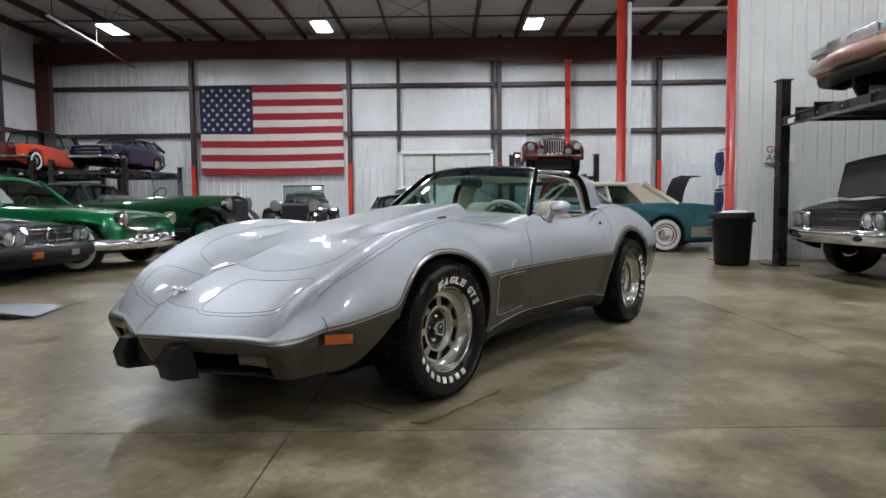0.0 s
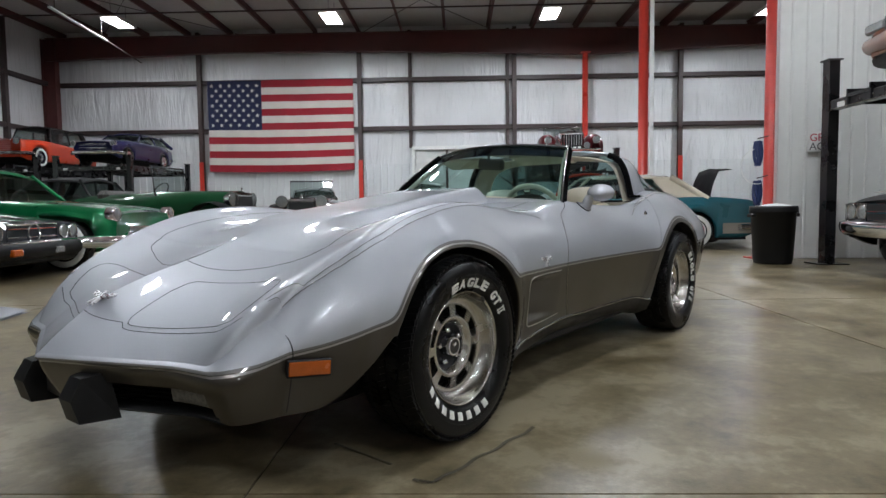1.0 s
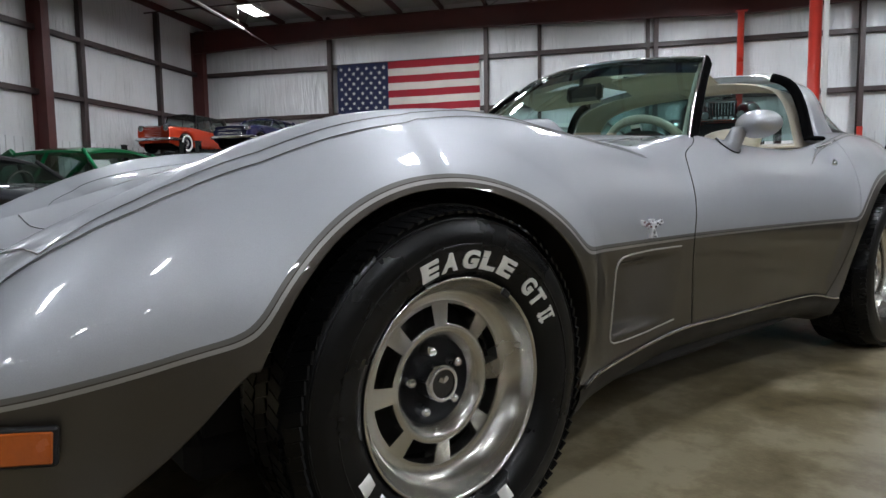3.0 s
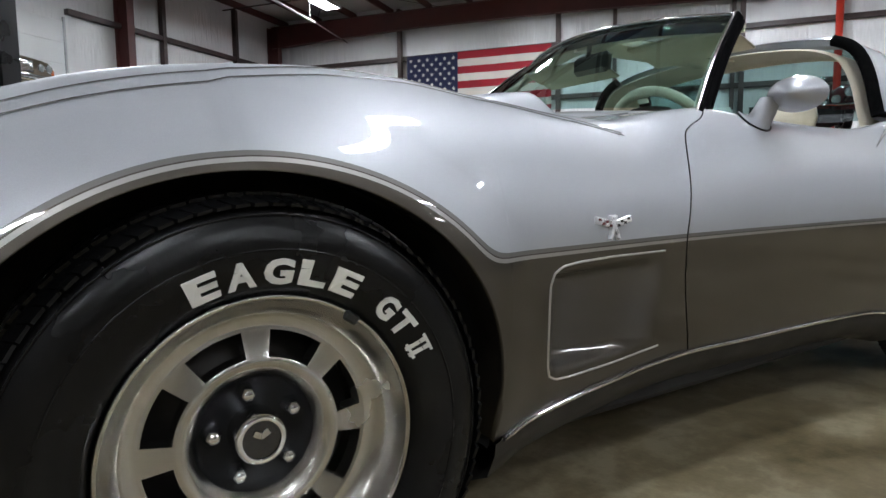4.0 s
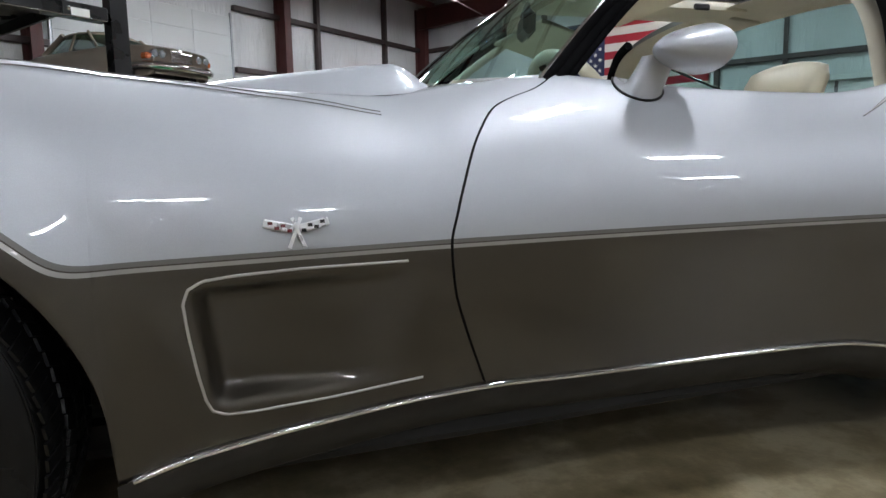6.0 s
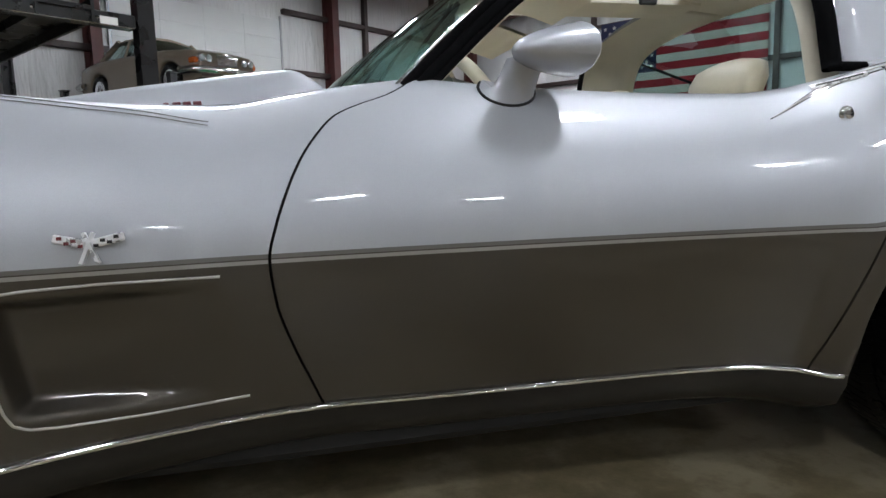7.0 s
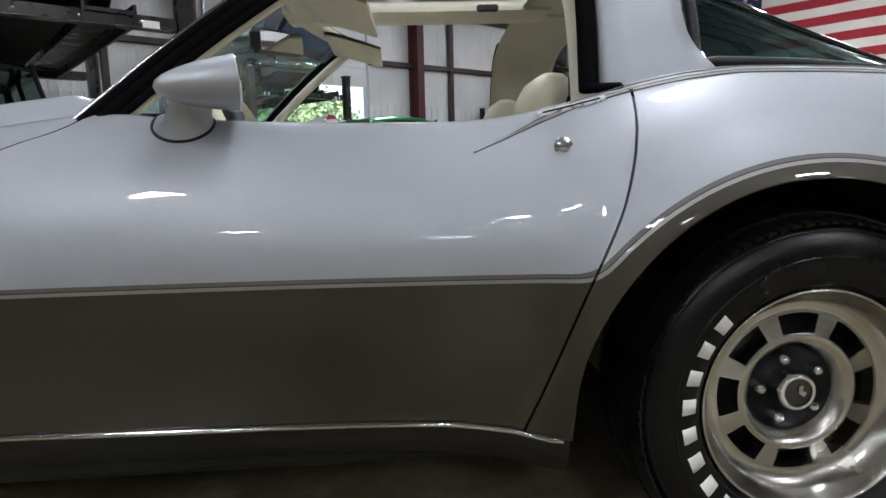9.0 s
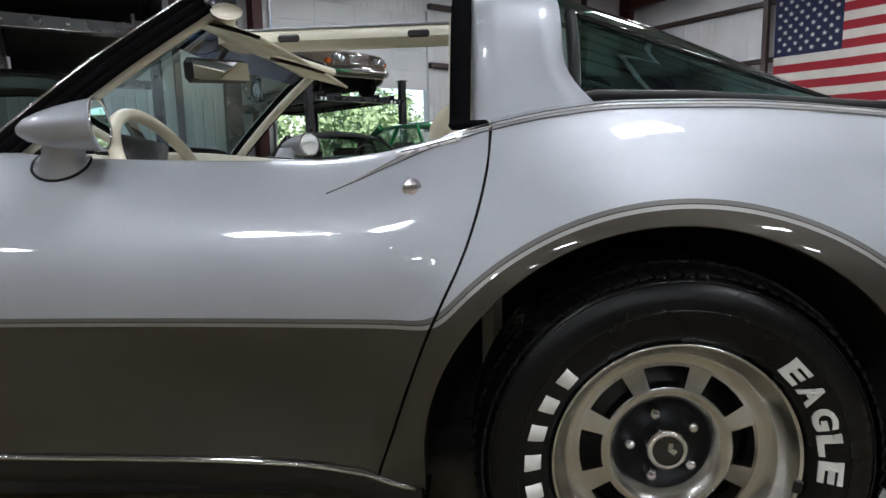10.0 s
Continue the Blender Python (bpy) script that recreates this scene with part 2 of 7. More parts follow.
# ---- hall ----
def floor_material():
    m = bpy.data.materials.new("sealed_concrete")
    m.use_nodes = True
    nt = m.node_tree
    b = nt.nodes["Principled BSDF"]
    geo = nt.nodes.new("ShaderNodeNewGeometry")
    info = nt.nodes.new("ShaderNodeObjectInfo")

    def noise_at(scale, detail, rough=0.6, warp=0.0):
        n = nt.nodes.new("ShaderNodeTexNoise")
        n.inputs["Scale"].default_value, n.inputs["Detail"].default_value, n.inputs["Roughness"].default_value = scale, detail, rough
        n.inputs["Distortion"].default_value = warp
        nt.links.new(geo.outputs["Position"], n.inputs["Vector"])
        return n

    big, mid, grain = noise_at(0.6, 4, 0.5, 0.2), noise_at(3.0, 6, 0.60, 0.15), noise_at(90, 2)
    ramp = nt.nodes.new("ShaderNodeValToRGB")
    for i, (pos, c) in enumerate(((0.40, (0.080, 0.060, 0.030)), (0.46, (0.150, 0.117, 0.063)), (0.52, (0.200, 0.161, 0.094)), (0.58, (0.300, 0.252, 0.165)))):
        e = ramp.color_ramp.elements[i] if i < 2 else ramp.color_ramp.elements.new(pos)
        e.position, e.color = pos, (*c, 1)
    mixv = nt.nodes.new("ShaderNodeMath")
    mixv.operation = "MULTIPLY_ADD"
    nt.links.new(mid.outputs["Fac"], mixv.inputs[0])
    mixv.inputs[1].default_value = 0.55
    half = nt.nodes.new("ShaderNodeMath")
    half.operation = "MULTIPLY"
    nt.links.new(big.outputs["Fac"], half.inputs[0])
    half.inputs[1].default_value = 0.45
    nt.links.new(half.outputs[0], mixv.inputs[2])
    fleck, add2 = noise_at(16, 5, 0.65), nt.nodes.new("ShaderNodeMath")
    add2.operation = "MULTIPLY_ADD"
    nt.links.new(fleck.outputs["Fac"], add2.inputs[0])
    add2.inputs[1].default_value = 0.24
    shift = nt.nodes.new("ShaderNodeMath")
    shift.operation = "SUBTRACT"
    nt.links.new(mixv.outputs[0], shift.inputs[0])
    shift.inputs[1].default_value = 0.12
    nt.links.new(shift.outputs[0], add2.inputs[2])
    nt.links.new(add2.outputs[0], ramp.inputs[0])
    hs = nt.nodes.new("ShaderNodeHueSaturation")
    rv = nt.nodes.new("ShaderNodeMapRange")
    rv.inputs["To Min"].default_value, rv.inputs["To Max"].default_value = 0.83, 0.97
    nt.links.new(info.outputs["Random"], rv.inputs["Value"])
    nt.links.new(rv.outputs[0], hs.inputs["Value"])
    nt.links.new(ramp.outputs[0], hs.inputs["Color"])
    nt.links.new(hs.outputs[0], b.inputs["Base Color"])
    rr = nt.nodes.new("ShaderNodeMapRange")
    rr.inputs["From Min"].default_value, rr.inputs["From Max"].default_value = 0.35, 0.7
    rr.inputs["To Min"].default_value, rr.inputs["To Max"].default_value = 0.30, 0.40
    nt.links.new(mid.outputs["Fac"], rr.inputs["Value"])
    nt.links.new(rr.outputs[0], b.inputs["Roughness"])
    bp = nt.nodes.new("ShaderNodeBump")
    bp.inputs["Strength"].default_value, bp.inputs["Distance"].default_value = 0.12, 0.004
    nt.links.new(grain.outputs["Fac"], bp.inputs["Height"])
    nt.links.new(bp.outputs[0], b.inputs["Normal"])
    return m


def vinyl_material():
    """White vinyl insulation facing: shiny, stretched and wrinkled along its height."""
    m = bpy.data.materials.new("white_vinyl_insulation")
    m.use_nodes = True
    nt = m.node_tree
    b = nt.nodes["Principled BSDF"]
    co, mp = nt.nodes.new("ShaderNodeTexCoord"), nt.nodes.new("ShaderNodeMapping")
    mp.inputs["Scale"].default_value = (2.6, 2.6, 0.42)
    nt.links.new(co.outputs["Object"], mp.inputs[0])
    n1, n2, n3 = (nt.nodes.new("ShaderNodeTexNoise") for _ in range(3))
    n1.inputs["Scale"].default_value, n1.inputs["Detail"].default_value, n1.inputs["Distortion"].default_value = 1.0, 6, 1.2
    n2.inputs["Scale"].default_value, n2.inputs["Detail"].default_value = 0.35, 2
    n3.inputs["Scale"].default_value, n3.inputs["Detail"].default_value = 5.0, 3
    nt.links.new(mp.outputs[0], n1.inputs["Vector"])
    nt.links.new(co.outputs["Object"], n2.inputs["Vector"])
    nt.links.new(mp.outputs[0], n3.inputs["Vector"])
    ramp = nt.nodes.new("ShaderNodeValToRGB")
    ramp.color_ramp.elements[0].position, ramp.color_ramp.elements[0].color = 0.3, (0.58, 0.58, 0.585, 1)
    ramp.color_ramp.elements[1].position, ramp.color_ramp.elements[1].color = 0.75, (0.78, 0.785, 0.80, 1)
    nt.links.new(n2.outputs["Fac"], ramp.inputs[0])
    nt.links.new(ramp.outputs[0], b.inputs["Base Color"])
    b.inputs["Roughness"].default_value = 0.20
    add = nt.nodes.new("ShaderNodeMath")
    add.operation = "MULTIPLY_ADD"
    nt.links.new(n3.outputs["Fac"], add.inputs[0])
    add.inputs[1].default_value = 0.26
    nt.links.new(n1.outputs["Fac"], add.inputs[2])
    bp = nt.nodes.new("ShaderNodeBump")
    bp.inputs["Strength"].default_value, bp.inputs["Distance"].default_value = 0.85, 0.10
    nt.links.new(add.outputs[0], bp.inputs["Height"])
    nt.links.new(bp.outputs[0], b.inputs["Normal"])
    return m


CONCRETE, VINYL = floor_material(), vinyl_material()
U0, U1, V0, V1, EAVE = -17.75, 22.0, -13.0, 27.75, 8.65


def structure(name, geo, material, label, category):
    return tagged(part(name, geo, material, m=HALL.copy()), label, category, kind="structure")


# floor bed, which shows in the saw cuts; the slabs are laid on it at the end of the file
floor = structure("floor", Geo().box((-26, -20, -0.25), (26, 34, -0.006)), mat("joint_filler", (0.05, 0.043, 0.032), 0.8), "sealed beige concrete floor with saw-cut joints and stains", "floor")
ground = tagged(part("ground", Geo().box((-500, -500, -0.6), (500, 500, -0.26), m=HALL), mat("grass_ground", (0.10, 0.16, 0.05), 0.9, vary=0.4, scale=0.3)), "green grass outside the open overhead door", "ground", kind="structure")

ceiling = structure("ceiling", Geo().box((U0, V0, EAVE), (U1, V1, EAVE + 0.2)), ROOF_FOIL, "grey-white insulation blanket under a metal roof", "ceiling")
wall_north = structure("wall_north", Geo().box((U0 - 0.2, V1, 0), (U1 + 0.2, V1 + 0.2, EAVE)), VINYL, "white vinyl-faced insulated metal wall behind a large flag", "wall")
# Unseen closing walls, coloured dark so tyres and paint mirror less light.
DARK_WALL = mat("brown_panel_wall", (0.17, 0.155, 0.135), 0.7, vary=0.2, scale=0.6)
wall_south = structure("wall_south", Geo().box((U0 - 0.2, V0 - 0.2, 0), (U1 + 0.2, V0, EAVE)), DARK_WALL, "unseen closing wall, coloured dark to dim reflections", "wall")
wall_east = structure("wall_east", Geo().box((U1, V0, 0), (U1 + 0.2, V1, EAVE)), DARK_WALL, "unseen closing wall, coloured dark to dim reflections", "wall")
# west wall with its overhead-door opening
D0, D1, DH = 10.90, 16.62, 6.05
g = Geo().box((U0 - 0.2, V0, 0), (U0, D0, EAVE)).box((U0 - 0.2, D1, 0), (U0, V1, EAVE)).box((U0 - 0.2, D0, DH), (U0, D1, EAVE))
wall_west = structure("wall_west", g, VINYL, "white vinyl-faced insulated metal wall with an overhead door", "wall")


def liner(name, a, b, y, height, ob_label, material, along="x", deep=0.03, pitch=0.305):
    """Ribbed metal sheet from a to b, with trapezoid ribs standing out."""
    prof, s, k = [], a, 0
    while s < b - 1e-6:
        for ds, h in ((0, 0), (0.66, 0), (0.71, deep), (0.84, deep), (0.89, 0), (1.0, 0)):
            prof.append((min(b, s + ds * pitch), h))
        s += pitch
    P = [[(p, y - h, z) if along == "x" else (y + h, p, z) for z in (0.01, height)] for p, h in prof]
    return structure(name, Geo().grid(P, flip=(along != "x"), flat=True), material, ob_label, "wall panel")


liner("wainscot_north", -17.65, 20, V1 - 0.02, 2.80, "white ribbed metal wainscot along the wall", LINER)
liner("wainscot_west", -12.9, D0 - 0.1, U0 + 0.02, 2.80, "white ribbed metal wainscot along the wall", LINER, "y")
liner("wainscot_west", D1 + 0.1, 27.6, U0 + 0.02, 2.80, "white ribbed metal wainscot along the wall", LINER, "y")

# partition of the inner room, from its corner to the east wall
PV = 10.40
structure("partition_wall", Geo().box((4.90, PV + 0.06, 0), (U1, PV + 0.2, EAVE)), LINER_B, "white ribbed metal partition wall of an inner room", "wall")
liner("partition_cladding", 4.90, 16.0, PV + 0.03, EAVE - 0.02, "white ribbed metal cladding of the partition", LINER_B, deep=0.012, pitch=0.23)

STEEL_LINE = mat("girt_steel", (0.040, 0.024, 0.023), 0.5, vary=0.3, scale=1.5)


def steel(name, lo, hi, material, label, category="beam"):
    return structure(name, Geo().box(lo, hi, bevel=0.012), material, label, category)


for z in (4.31, 6.38):
    steel("girt", (U0, V1 - 0.2, z - 0.09), (20, V1 - 0.01, z + 0.09), STEEL_LINE, "dark brown steel girt across the insulated wall")
    steel("girt", (U0 + 0.01, D1 + 0.12, z - 0.09), (U0 + 0.2, V1 - 0.21, z + 0.09), STEEL_LINE, "dark brown steel girt across the insulated wall")
    steel("girt", (U0 + 0.01, V0, z - 0.09), (U0 + 0.2, D0 - 0.12, z + 0.09), STEEL_LINE, "dark brown steel girt across the insulated wall")
for u in (-11.1, -4.2, 2.4, 9.38, 15.7):
    g = Geo().bar(i_section(0.17, 0.21, 0.024, 0.02), 0, 8.45, pose(u, V1 - 0.315, 0))
    structure("wall_column", g, STEEL_BROWN, "dark brown steel column against the wall", "column")
    structure("column_guard", Geo().box((u - 0.095, V1 - 0.44, 0), (u + 0.095, V1 - 0.425, 2.95)), RED_PAINT, "red-painted foot of a steel column", "column")
for u in (-2.05, 2.12):
    steel("door_jamb", (u - 0.07, V1 - 0.2, 3.46), (u + 0.07, V1 - 0.02, 8.45), STEEL_BROWN, "dark brown steel jamb above a closed door", "column")
for v in (24.7, 20.65, 8.0, 3.0):
    steel("wall_post", (U0 + 0.01, v - 0.09, 0), (U0 + 0.22, v + 0.09, 8.45), STEEL_LINE, "dark brown steel post against the wall", "column")

FRAMES = (27.2, 18.75, 10.3, 1.75, -6.8)
for v in FRAMES:
    # tapered rafter, deepest over the interior column
    us = [U0 + 0.2, -10, -4, 2, 5.7, 9, 14, U1]
    dep = [0.95, 0.72, 0.78, 0.95, 1.08, 0.92, 0.75, 0.95]
    g = Geo().grid([[(u, v + y, 8.26 - d / 2 + z) for y, z in i_section(0.26, d + 0.02, 0.02, 0.02)] for u, d in zip(us, dep)], wrap_v=True, flat=True)
    structure("rafter", g, STEEL_RED, "dark oxide-red tapered steel roof beam", "beam")
    if v > -9:
        g = Geo().bar(i_section(0.30, 0.59, 0.024, 0.03), 0, 8.25, pose(U0 + 0.315, v, 0, 0, 0, 90))
        structure("frame_column", g, STEEL_RED, "dark oxide-red steel frame column on the side wall", "column")
for u, v, r in ((5.30, 27.0, 0.117), (5.28, 18.75, 0.137), (4.79, 10.5, 0.075)):
    g = Geo().tube([(u, v, 0), (u, v, 7.25)], r, 20)
    g.box((u - 0.25, v - 0.25, 0), (u + 0.25, v + 0.25, 0.02)).box((u - 0.2, v - 0.2, 7.2), (u + 0.2, v + 0.2, 7.22))
    structure("red_column", g, RED_PAINT, "bright red round steel column carrying a roof beam", "column")
steel("conduit_board", (5.43, 18.63, 0), (5.54, 18.71, 6.95), WHITE_PAINT, "white board strapped beside a red column", "trim")
steel("rail_white", (5.55, 18.64, 6.70), (10.5, 18.70, 6.79), WHITE_PAINT, "white horizontal rail under the roof beam", "trim")
k = -9
while -0.54 + 1.83 * k < U1:
    u = -0.54 + 1.83 * k
    if u > U0:
        g = Geo().prism([(u - 0.07, 8.57), (u - 0.07, 8.55), (u - 0.012, 8.55), (u - 0.012, 8.275), (u + 0.07, 8.275), (u + 0.07, 8.29), (u + 0.012, 8.29), (u + 0.012, 8.57)], (V0, V1))
        structure("purlin", g, STEEL_RED, "dark red steel purlin under the roof insulation", "beam")
    k += 1
for u0, u1, va, vb in ((-4, 1.5, 19, 27), (1.5, -4, 19, 27), (-15, -9, 19, 27), (-9, -15, 19, 27)):
    structure("brace_cable", Geo().tube([(u0, va, 8.2), (u1, vb, 8.2)], 0.012, 6), STEEL_BROWN, "thin steel cross-bracing cable under the roof", "cable")
structure("sprinkler_pipe", Geo().tube([(U0 + 0.6, 23.4, 8.05), (U1, 23.4, 8.05)], 0.03, 8), STEEL_BROWN, "dark pipe run under the roof", "pipe")

# closed service door in the flag wall, with its white header box
door_1 = thing("door_1", "closed white service door with a pale header box", "door", HALL.copy(), kind="structure")
part("door_frame", Geo().box((-2.0, V1 - 0.30, 3.36), (2.1, V1 - 0.06, 3.52), bevel=0.01).box((-2.0, V1 - 0.30, 0), (-1.87, V1 - 0.06, 3.36), bevel=0.01).box((1.97, V1 - 0.30, 0), (2.1, V1 - 0.06, 3.36), bevel=0.01), WHITE_PAINT, door_1)
for i in range(5):
    part("door_panel", Geo().box((-1.85, V1 - 0.17, 0.02 + i * 0.665), (1.95, V1 - 0.10, 0.675 + i * 0.665), bevel=0.012), mat("door_panel_white", (0.6, 0.6, 0.58), 0.4) if i == 0 else bpy.data.materials["door_panel_white"], door_1)
part("door_stile", Geo().box((-0.55, V1 - 0.2, 0.02), (-0.45, V1 - 0.171, 3.34)), STEEL_BROWN, door_1)

# overhead door, raised so that daylight comes in below it
overhead = thing("overhead_door", "white sectional overhead door, half raised over daylight", "door", HALL.copy(), kind="structure")
PANEL = mat("overhead_door_panel", (0.66, 0.67, 0.68), 0.4, vary=0.06, scale=1)
for i in range(4):
    z0 = 3.40 + 0.665 * i
    for j in range(4):
        va = D0 + 0.005 + j * 1.43
        part("panel", Geo().box((U0 + 0.03, va, z0), (U0 + 0.075, va + 1.43, z0 + 0.665), bevel=0.014), PANEL, overhead)
for v in (D0 - 0.08, D1 + 0.02):
    part("door_track", Geo().box((U0 + 0.02, v, 0), (U0 + 0.10, v + 0.06, 6.2)), mat("galvanised", (0.4, 0.41, 0.42), 0.4, 0.8) if v < 15 else bpy.data.materials["galvanised"], overhead)

# trees outside the door
LEAF = mat("foliage", (0.20, 0.29, 0.15), 0.7, vary=0.35, scale=0.6, fine=5)
TRUNK = mat("bark", (0.10, 0.075, 0.05), 0.9)
rng = random.Random(5)
for i in range(5):
    tu, tv = -32 - rng.random() * 6, 8 + i * 5.5 + rng.random() * 2
    tree = thing("tree", "leafy green tree outside the open door", "tree", HALL @ pose(tu, tv, -0.26), group="trees outside")
    part("trunk", Geo().tube([(0, 0, 0), (0.1, 0, 1.6), (0, 0.1, 3.2)], [0.2, 0.15, 0.08], 8), TRUNK, tree)
    g = Geo()
    for _ in range(2600):
        d = Vector((rng.gauss(0, 1), rng.gauss(0, 1), rng.gauss(0, 1))).normalized() * (2.7 * rng.random() ** 0.4) * (0.75 + 0.4 * rng.random())
        c, s = Vector((d.x, d.y, 3.0 + d.z * 1.1)), 0.16 + 0.14 * rng.random()
        a, b = Vector((rng.gauss(0, 1), rng.gauss(0, 1), rng.gauss(0, 1))).normalized() * s, Vector((rng.gauss(0, 1), rng.gauss(0, 1), rng.gauss(0, 1))).normalized() * s * 0.5
        g.add([c - a, c + b, c + a, c - b], [(0, 1, 2, 3)])
    part("crown", g, LEAF, tree, smooth=False)

# high-bay fluorescent fittings: housing, reflector and tubes, with the light that they give
housing = mat("lamp_housing", (0.6, 0.6, 0.6), 0.4, vary=0.05)


def high_bay(u, v, z, watts):
    t = thing("ceiling_light", "white high-bay fluorescent light hanging under the roof", "ceiling light", HALL @ pose(u, v, z, 0, 0, 90), group="high-bay lights")
    part("housing", Geo().box((-0.64, -0.29, 0.03), (0.64, 0.29, 0.09), bevel=0.015).box((-0.64, -0.33, -0.03), (0.64, -0.29, 0.09)).box((-0.64, 0.29, -0.03), (0.64, 0.33, 0.09)), housing, t)
    for k in range(6):
        y = -0.24 + 0.096 * k
        part("tube", Geo().tube([(-0.58, y, 0.0), (0.58, y, 0.0)], 0.024, 8), TUBE_GLOW, t)
    for x in (-0.5, 0.5):
        part("hanger", Geo().tube([(x, 0, 0.09), (x, 0, 8.3 - z)], 0.008, 6), STEEL_BROWN, t)
    lamp = new("lamp", bpy.data.lights.new("lamp", "AREA"))
    lamp.data.shape, lamp.data.size, lamp.data.size_y, lamp.data.energy = "RECTANGLE", 1.15, 0.52, watts
    lamp.data.color = (0.85, 0.915, 1.0)
    lamp.parent, lamp.matrix_basis = t, pose(0, 0, -0.05)


for v, watts in ((23.0, 135), (14.5, 115), (6.0, 95), (-2.5, 70), (-10.5, 26)):
    for u in (-12.1, -4.45, 3.25, 10.95, 18.6):
        if not (10 < v < 20 and u > 8) and not (v < 12 and u < -8) and not (v > 20 and u > 12):
            high_bay(u, v, 7.6, watts * (0.5 if u < -8 else 1.35 if u > 8 and v > 20 else 1.05))
# bare strip light on chains over the far cars
strip = thing("strip_light", "long bare strip light hung on chains", "ceiling light", HALL @ pose(-12.2, 20.6, 6.9, 0, 0, 96))
part("strip_body", Geo().box((-1.5, -0.05, 0), (2.2, 0.05, 0.06), bevel=0.01), WHITE_PAINT, strip)
part("strip_arm", Geo().tube([(2.2, 0, 0.03), (5.2, 0.0, -0.05)], 0.025, 8), STEEL_BROWN, strip)
for x in (-1.2, 1.8):
    part("chain", Geo().tube([(x, 0, 0.06), (x, 0, 1.2)], 0.012, 6), STEEL_BROWN, strip)


# ---- the silver sports car; x runs from the front axle to the tail, its left side faces -y ----
def paint_material():
    """Silver over dark silver, with pinstripes that follow the side line and the wheel arches."""
    m = bpy.data.materials.new("two_tone_silver_paint")
    m.use_nodes = True
    nt = m.node_tree
    b = nt.nodes["Principled BSDF"]
    co, sep, rest = nt.nodes.new("ShaderNodeTexCoord"), nt.nodes.new("ShaderNodeSeparateXYZ"), nt.nodes.new("ShaderNodeAttribute")
    rest.attribute_name = "rest_place"
    nt.links.new(rest.outputs["Vector"], sep.inputs[0])

    def mth(op, a, c=None, d=None):
        n = nt.nodes.new("ShaderNodeMath")
        n.operation = op
        for i, v in enumerate((a, c, d)):
            if v is None:
                continue
            if hasattr(v, "links"):
                nt.links.new(v, n.inputs[i])
            else:
                n.inputs[i].default_value = v
        return n.outputs[0]

    def ranged(v, a, c, p, q):
        n = nt.nodes.new("ShaderNodeMapRange")
        nt.links.new(v, n.inputs["Value"])
        for key, val in zip(("From Min", "From Max", "To Min", "To Max"), (a, c, p, q)):
            n.inputs[key].default_value = val
        return n.outputs[0]

    x, z = sep.outputs[0], sep.outputs[2]
    zs = mth("ADD", mth("ADD", mth("ADD", mth("ADD", ranged(x, -1.10, -0.86, STRIPE_F0, STRIPE_F0 + 0.006), ranged(x, -0.86, -0.70, 0, 0.046)), ranged(x, -0.70, -0.35, 0, STRIPE_F1 - STRIPE_F0 - 0.052)), ranged(x, -0.1, 0.1, 0, 0.573 - STRIPE_F1)), ranged(x, 0.3, 2.1, 0, -0.009))
    f = mth("SUBTRACT", z, zs)

    def ring(cx, cz, r, tall):
        dx, dz = mth("SUBTRACT", x, cx), mth("MULTIPLY", mth("SUBTRACT", z, cz), tall)
        return mth("SUBTRACT", mth("SQRT", mth("ADD", mth("MULTIPLY", dx, dx), mth("MULTIPLY", dz, dz))), r)

    f = mth("SMOOTH_MIN", f, ring(0.028, 0.31, 0.446, 1.065), 0.045)
    f = mth("SMOOTH_MIN", f, ring(2.52, 0.25, 0.512, 1.015), 0.045)
    # f below 0 is the dark lower colour; a grey and a pale stripe run along the edge
    lower = mth("LESS_THAN", f, 0.0)
    grey = mth("MULTIPLY", mth("GREATER_THAN", f, 0.0), mth("LESS_THAN", f, 0.0072))
    pale = mth("MULTIPLY", mth("GREATER_THAN", f, -0.0085), mth("LESS_THAN", f, -0.002))
    n1, n2 = nt.nodes.new("ShaderNodeTexNoise"), nt.nodes.new("ShaderNodeTexNoise")
    n1.inputs["Scale"].default_value, n2.inputs["Scale"].default_value = 900, 3
    nt.links.new(co.outputs["Object"], n1.inputs["Vector"])
    nt.links.new(co.outputs["Object"], n2.inputs["Vector"])
    fl = ranged(n1.outputs["Fac"], 0.3, 0.7, 0.95, 1.05)

    def mixc(fac, a, c):
        n = nt.nodes.new("ShaderNodeMix")
        n.data_type = "RGBA"
        nt.links.new(fac, n.inputs[0])
        for i, v in ((6, a), (7, c)):
            if hasattr(v, "links"):
                nt.links.new(v, n.inputs[i])
            else:
                n.inputs[i].default_value = (*v, 1)
        return n.outputs[2]

    col = mixc(lower, (0.39, 0.402, 0.436), (0.060, 0.052, 0.042))
    col = mixc(grey, col, (0.13, 0.125, 0.12))
    col = mixc(pale, col, (0.33, 0.32, 0.305))
    mul = nt.nodes.new("ShaderNodeMix")
    mul.data_type, mul.blend_type = "RGBA", "MULTIPLY"
    mul.inputs[0].default_value = 1
    nt.links.new(col, mul.inputs[6])
    nt.links.new(fl, mul.inputs[7])
    nt.links.new(mul.outputs[2], b.inputs["Base Color"])
    nt.links.new(mth("ADD", 0.32, mth("MULTIPLY", lower, 0.42)), b.inputs["Metallic"])
    nt.links.new(ranged(n2.outputs["Fac"], 0.3, 0.7, 0.44, 0.50), b.inputs["Roughness"])
    b.inputs["Coat Weight"].default_value, b.inputs["Coat Roughness"].default_value = 0.9, 0.035
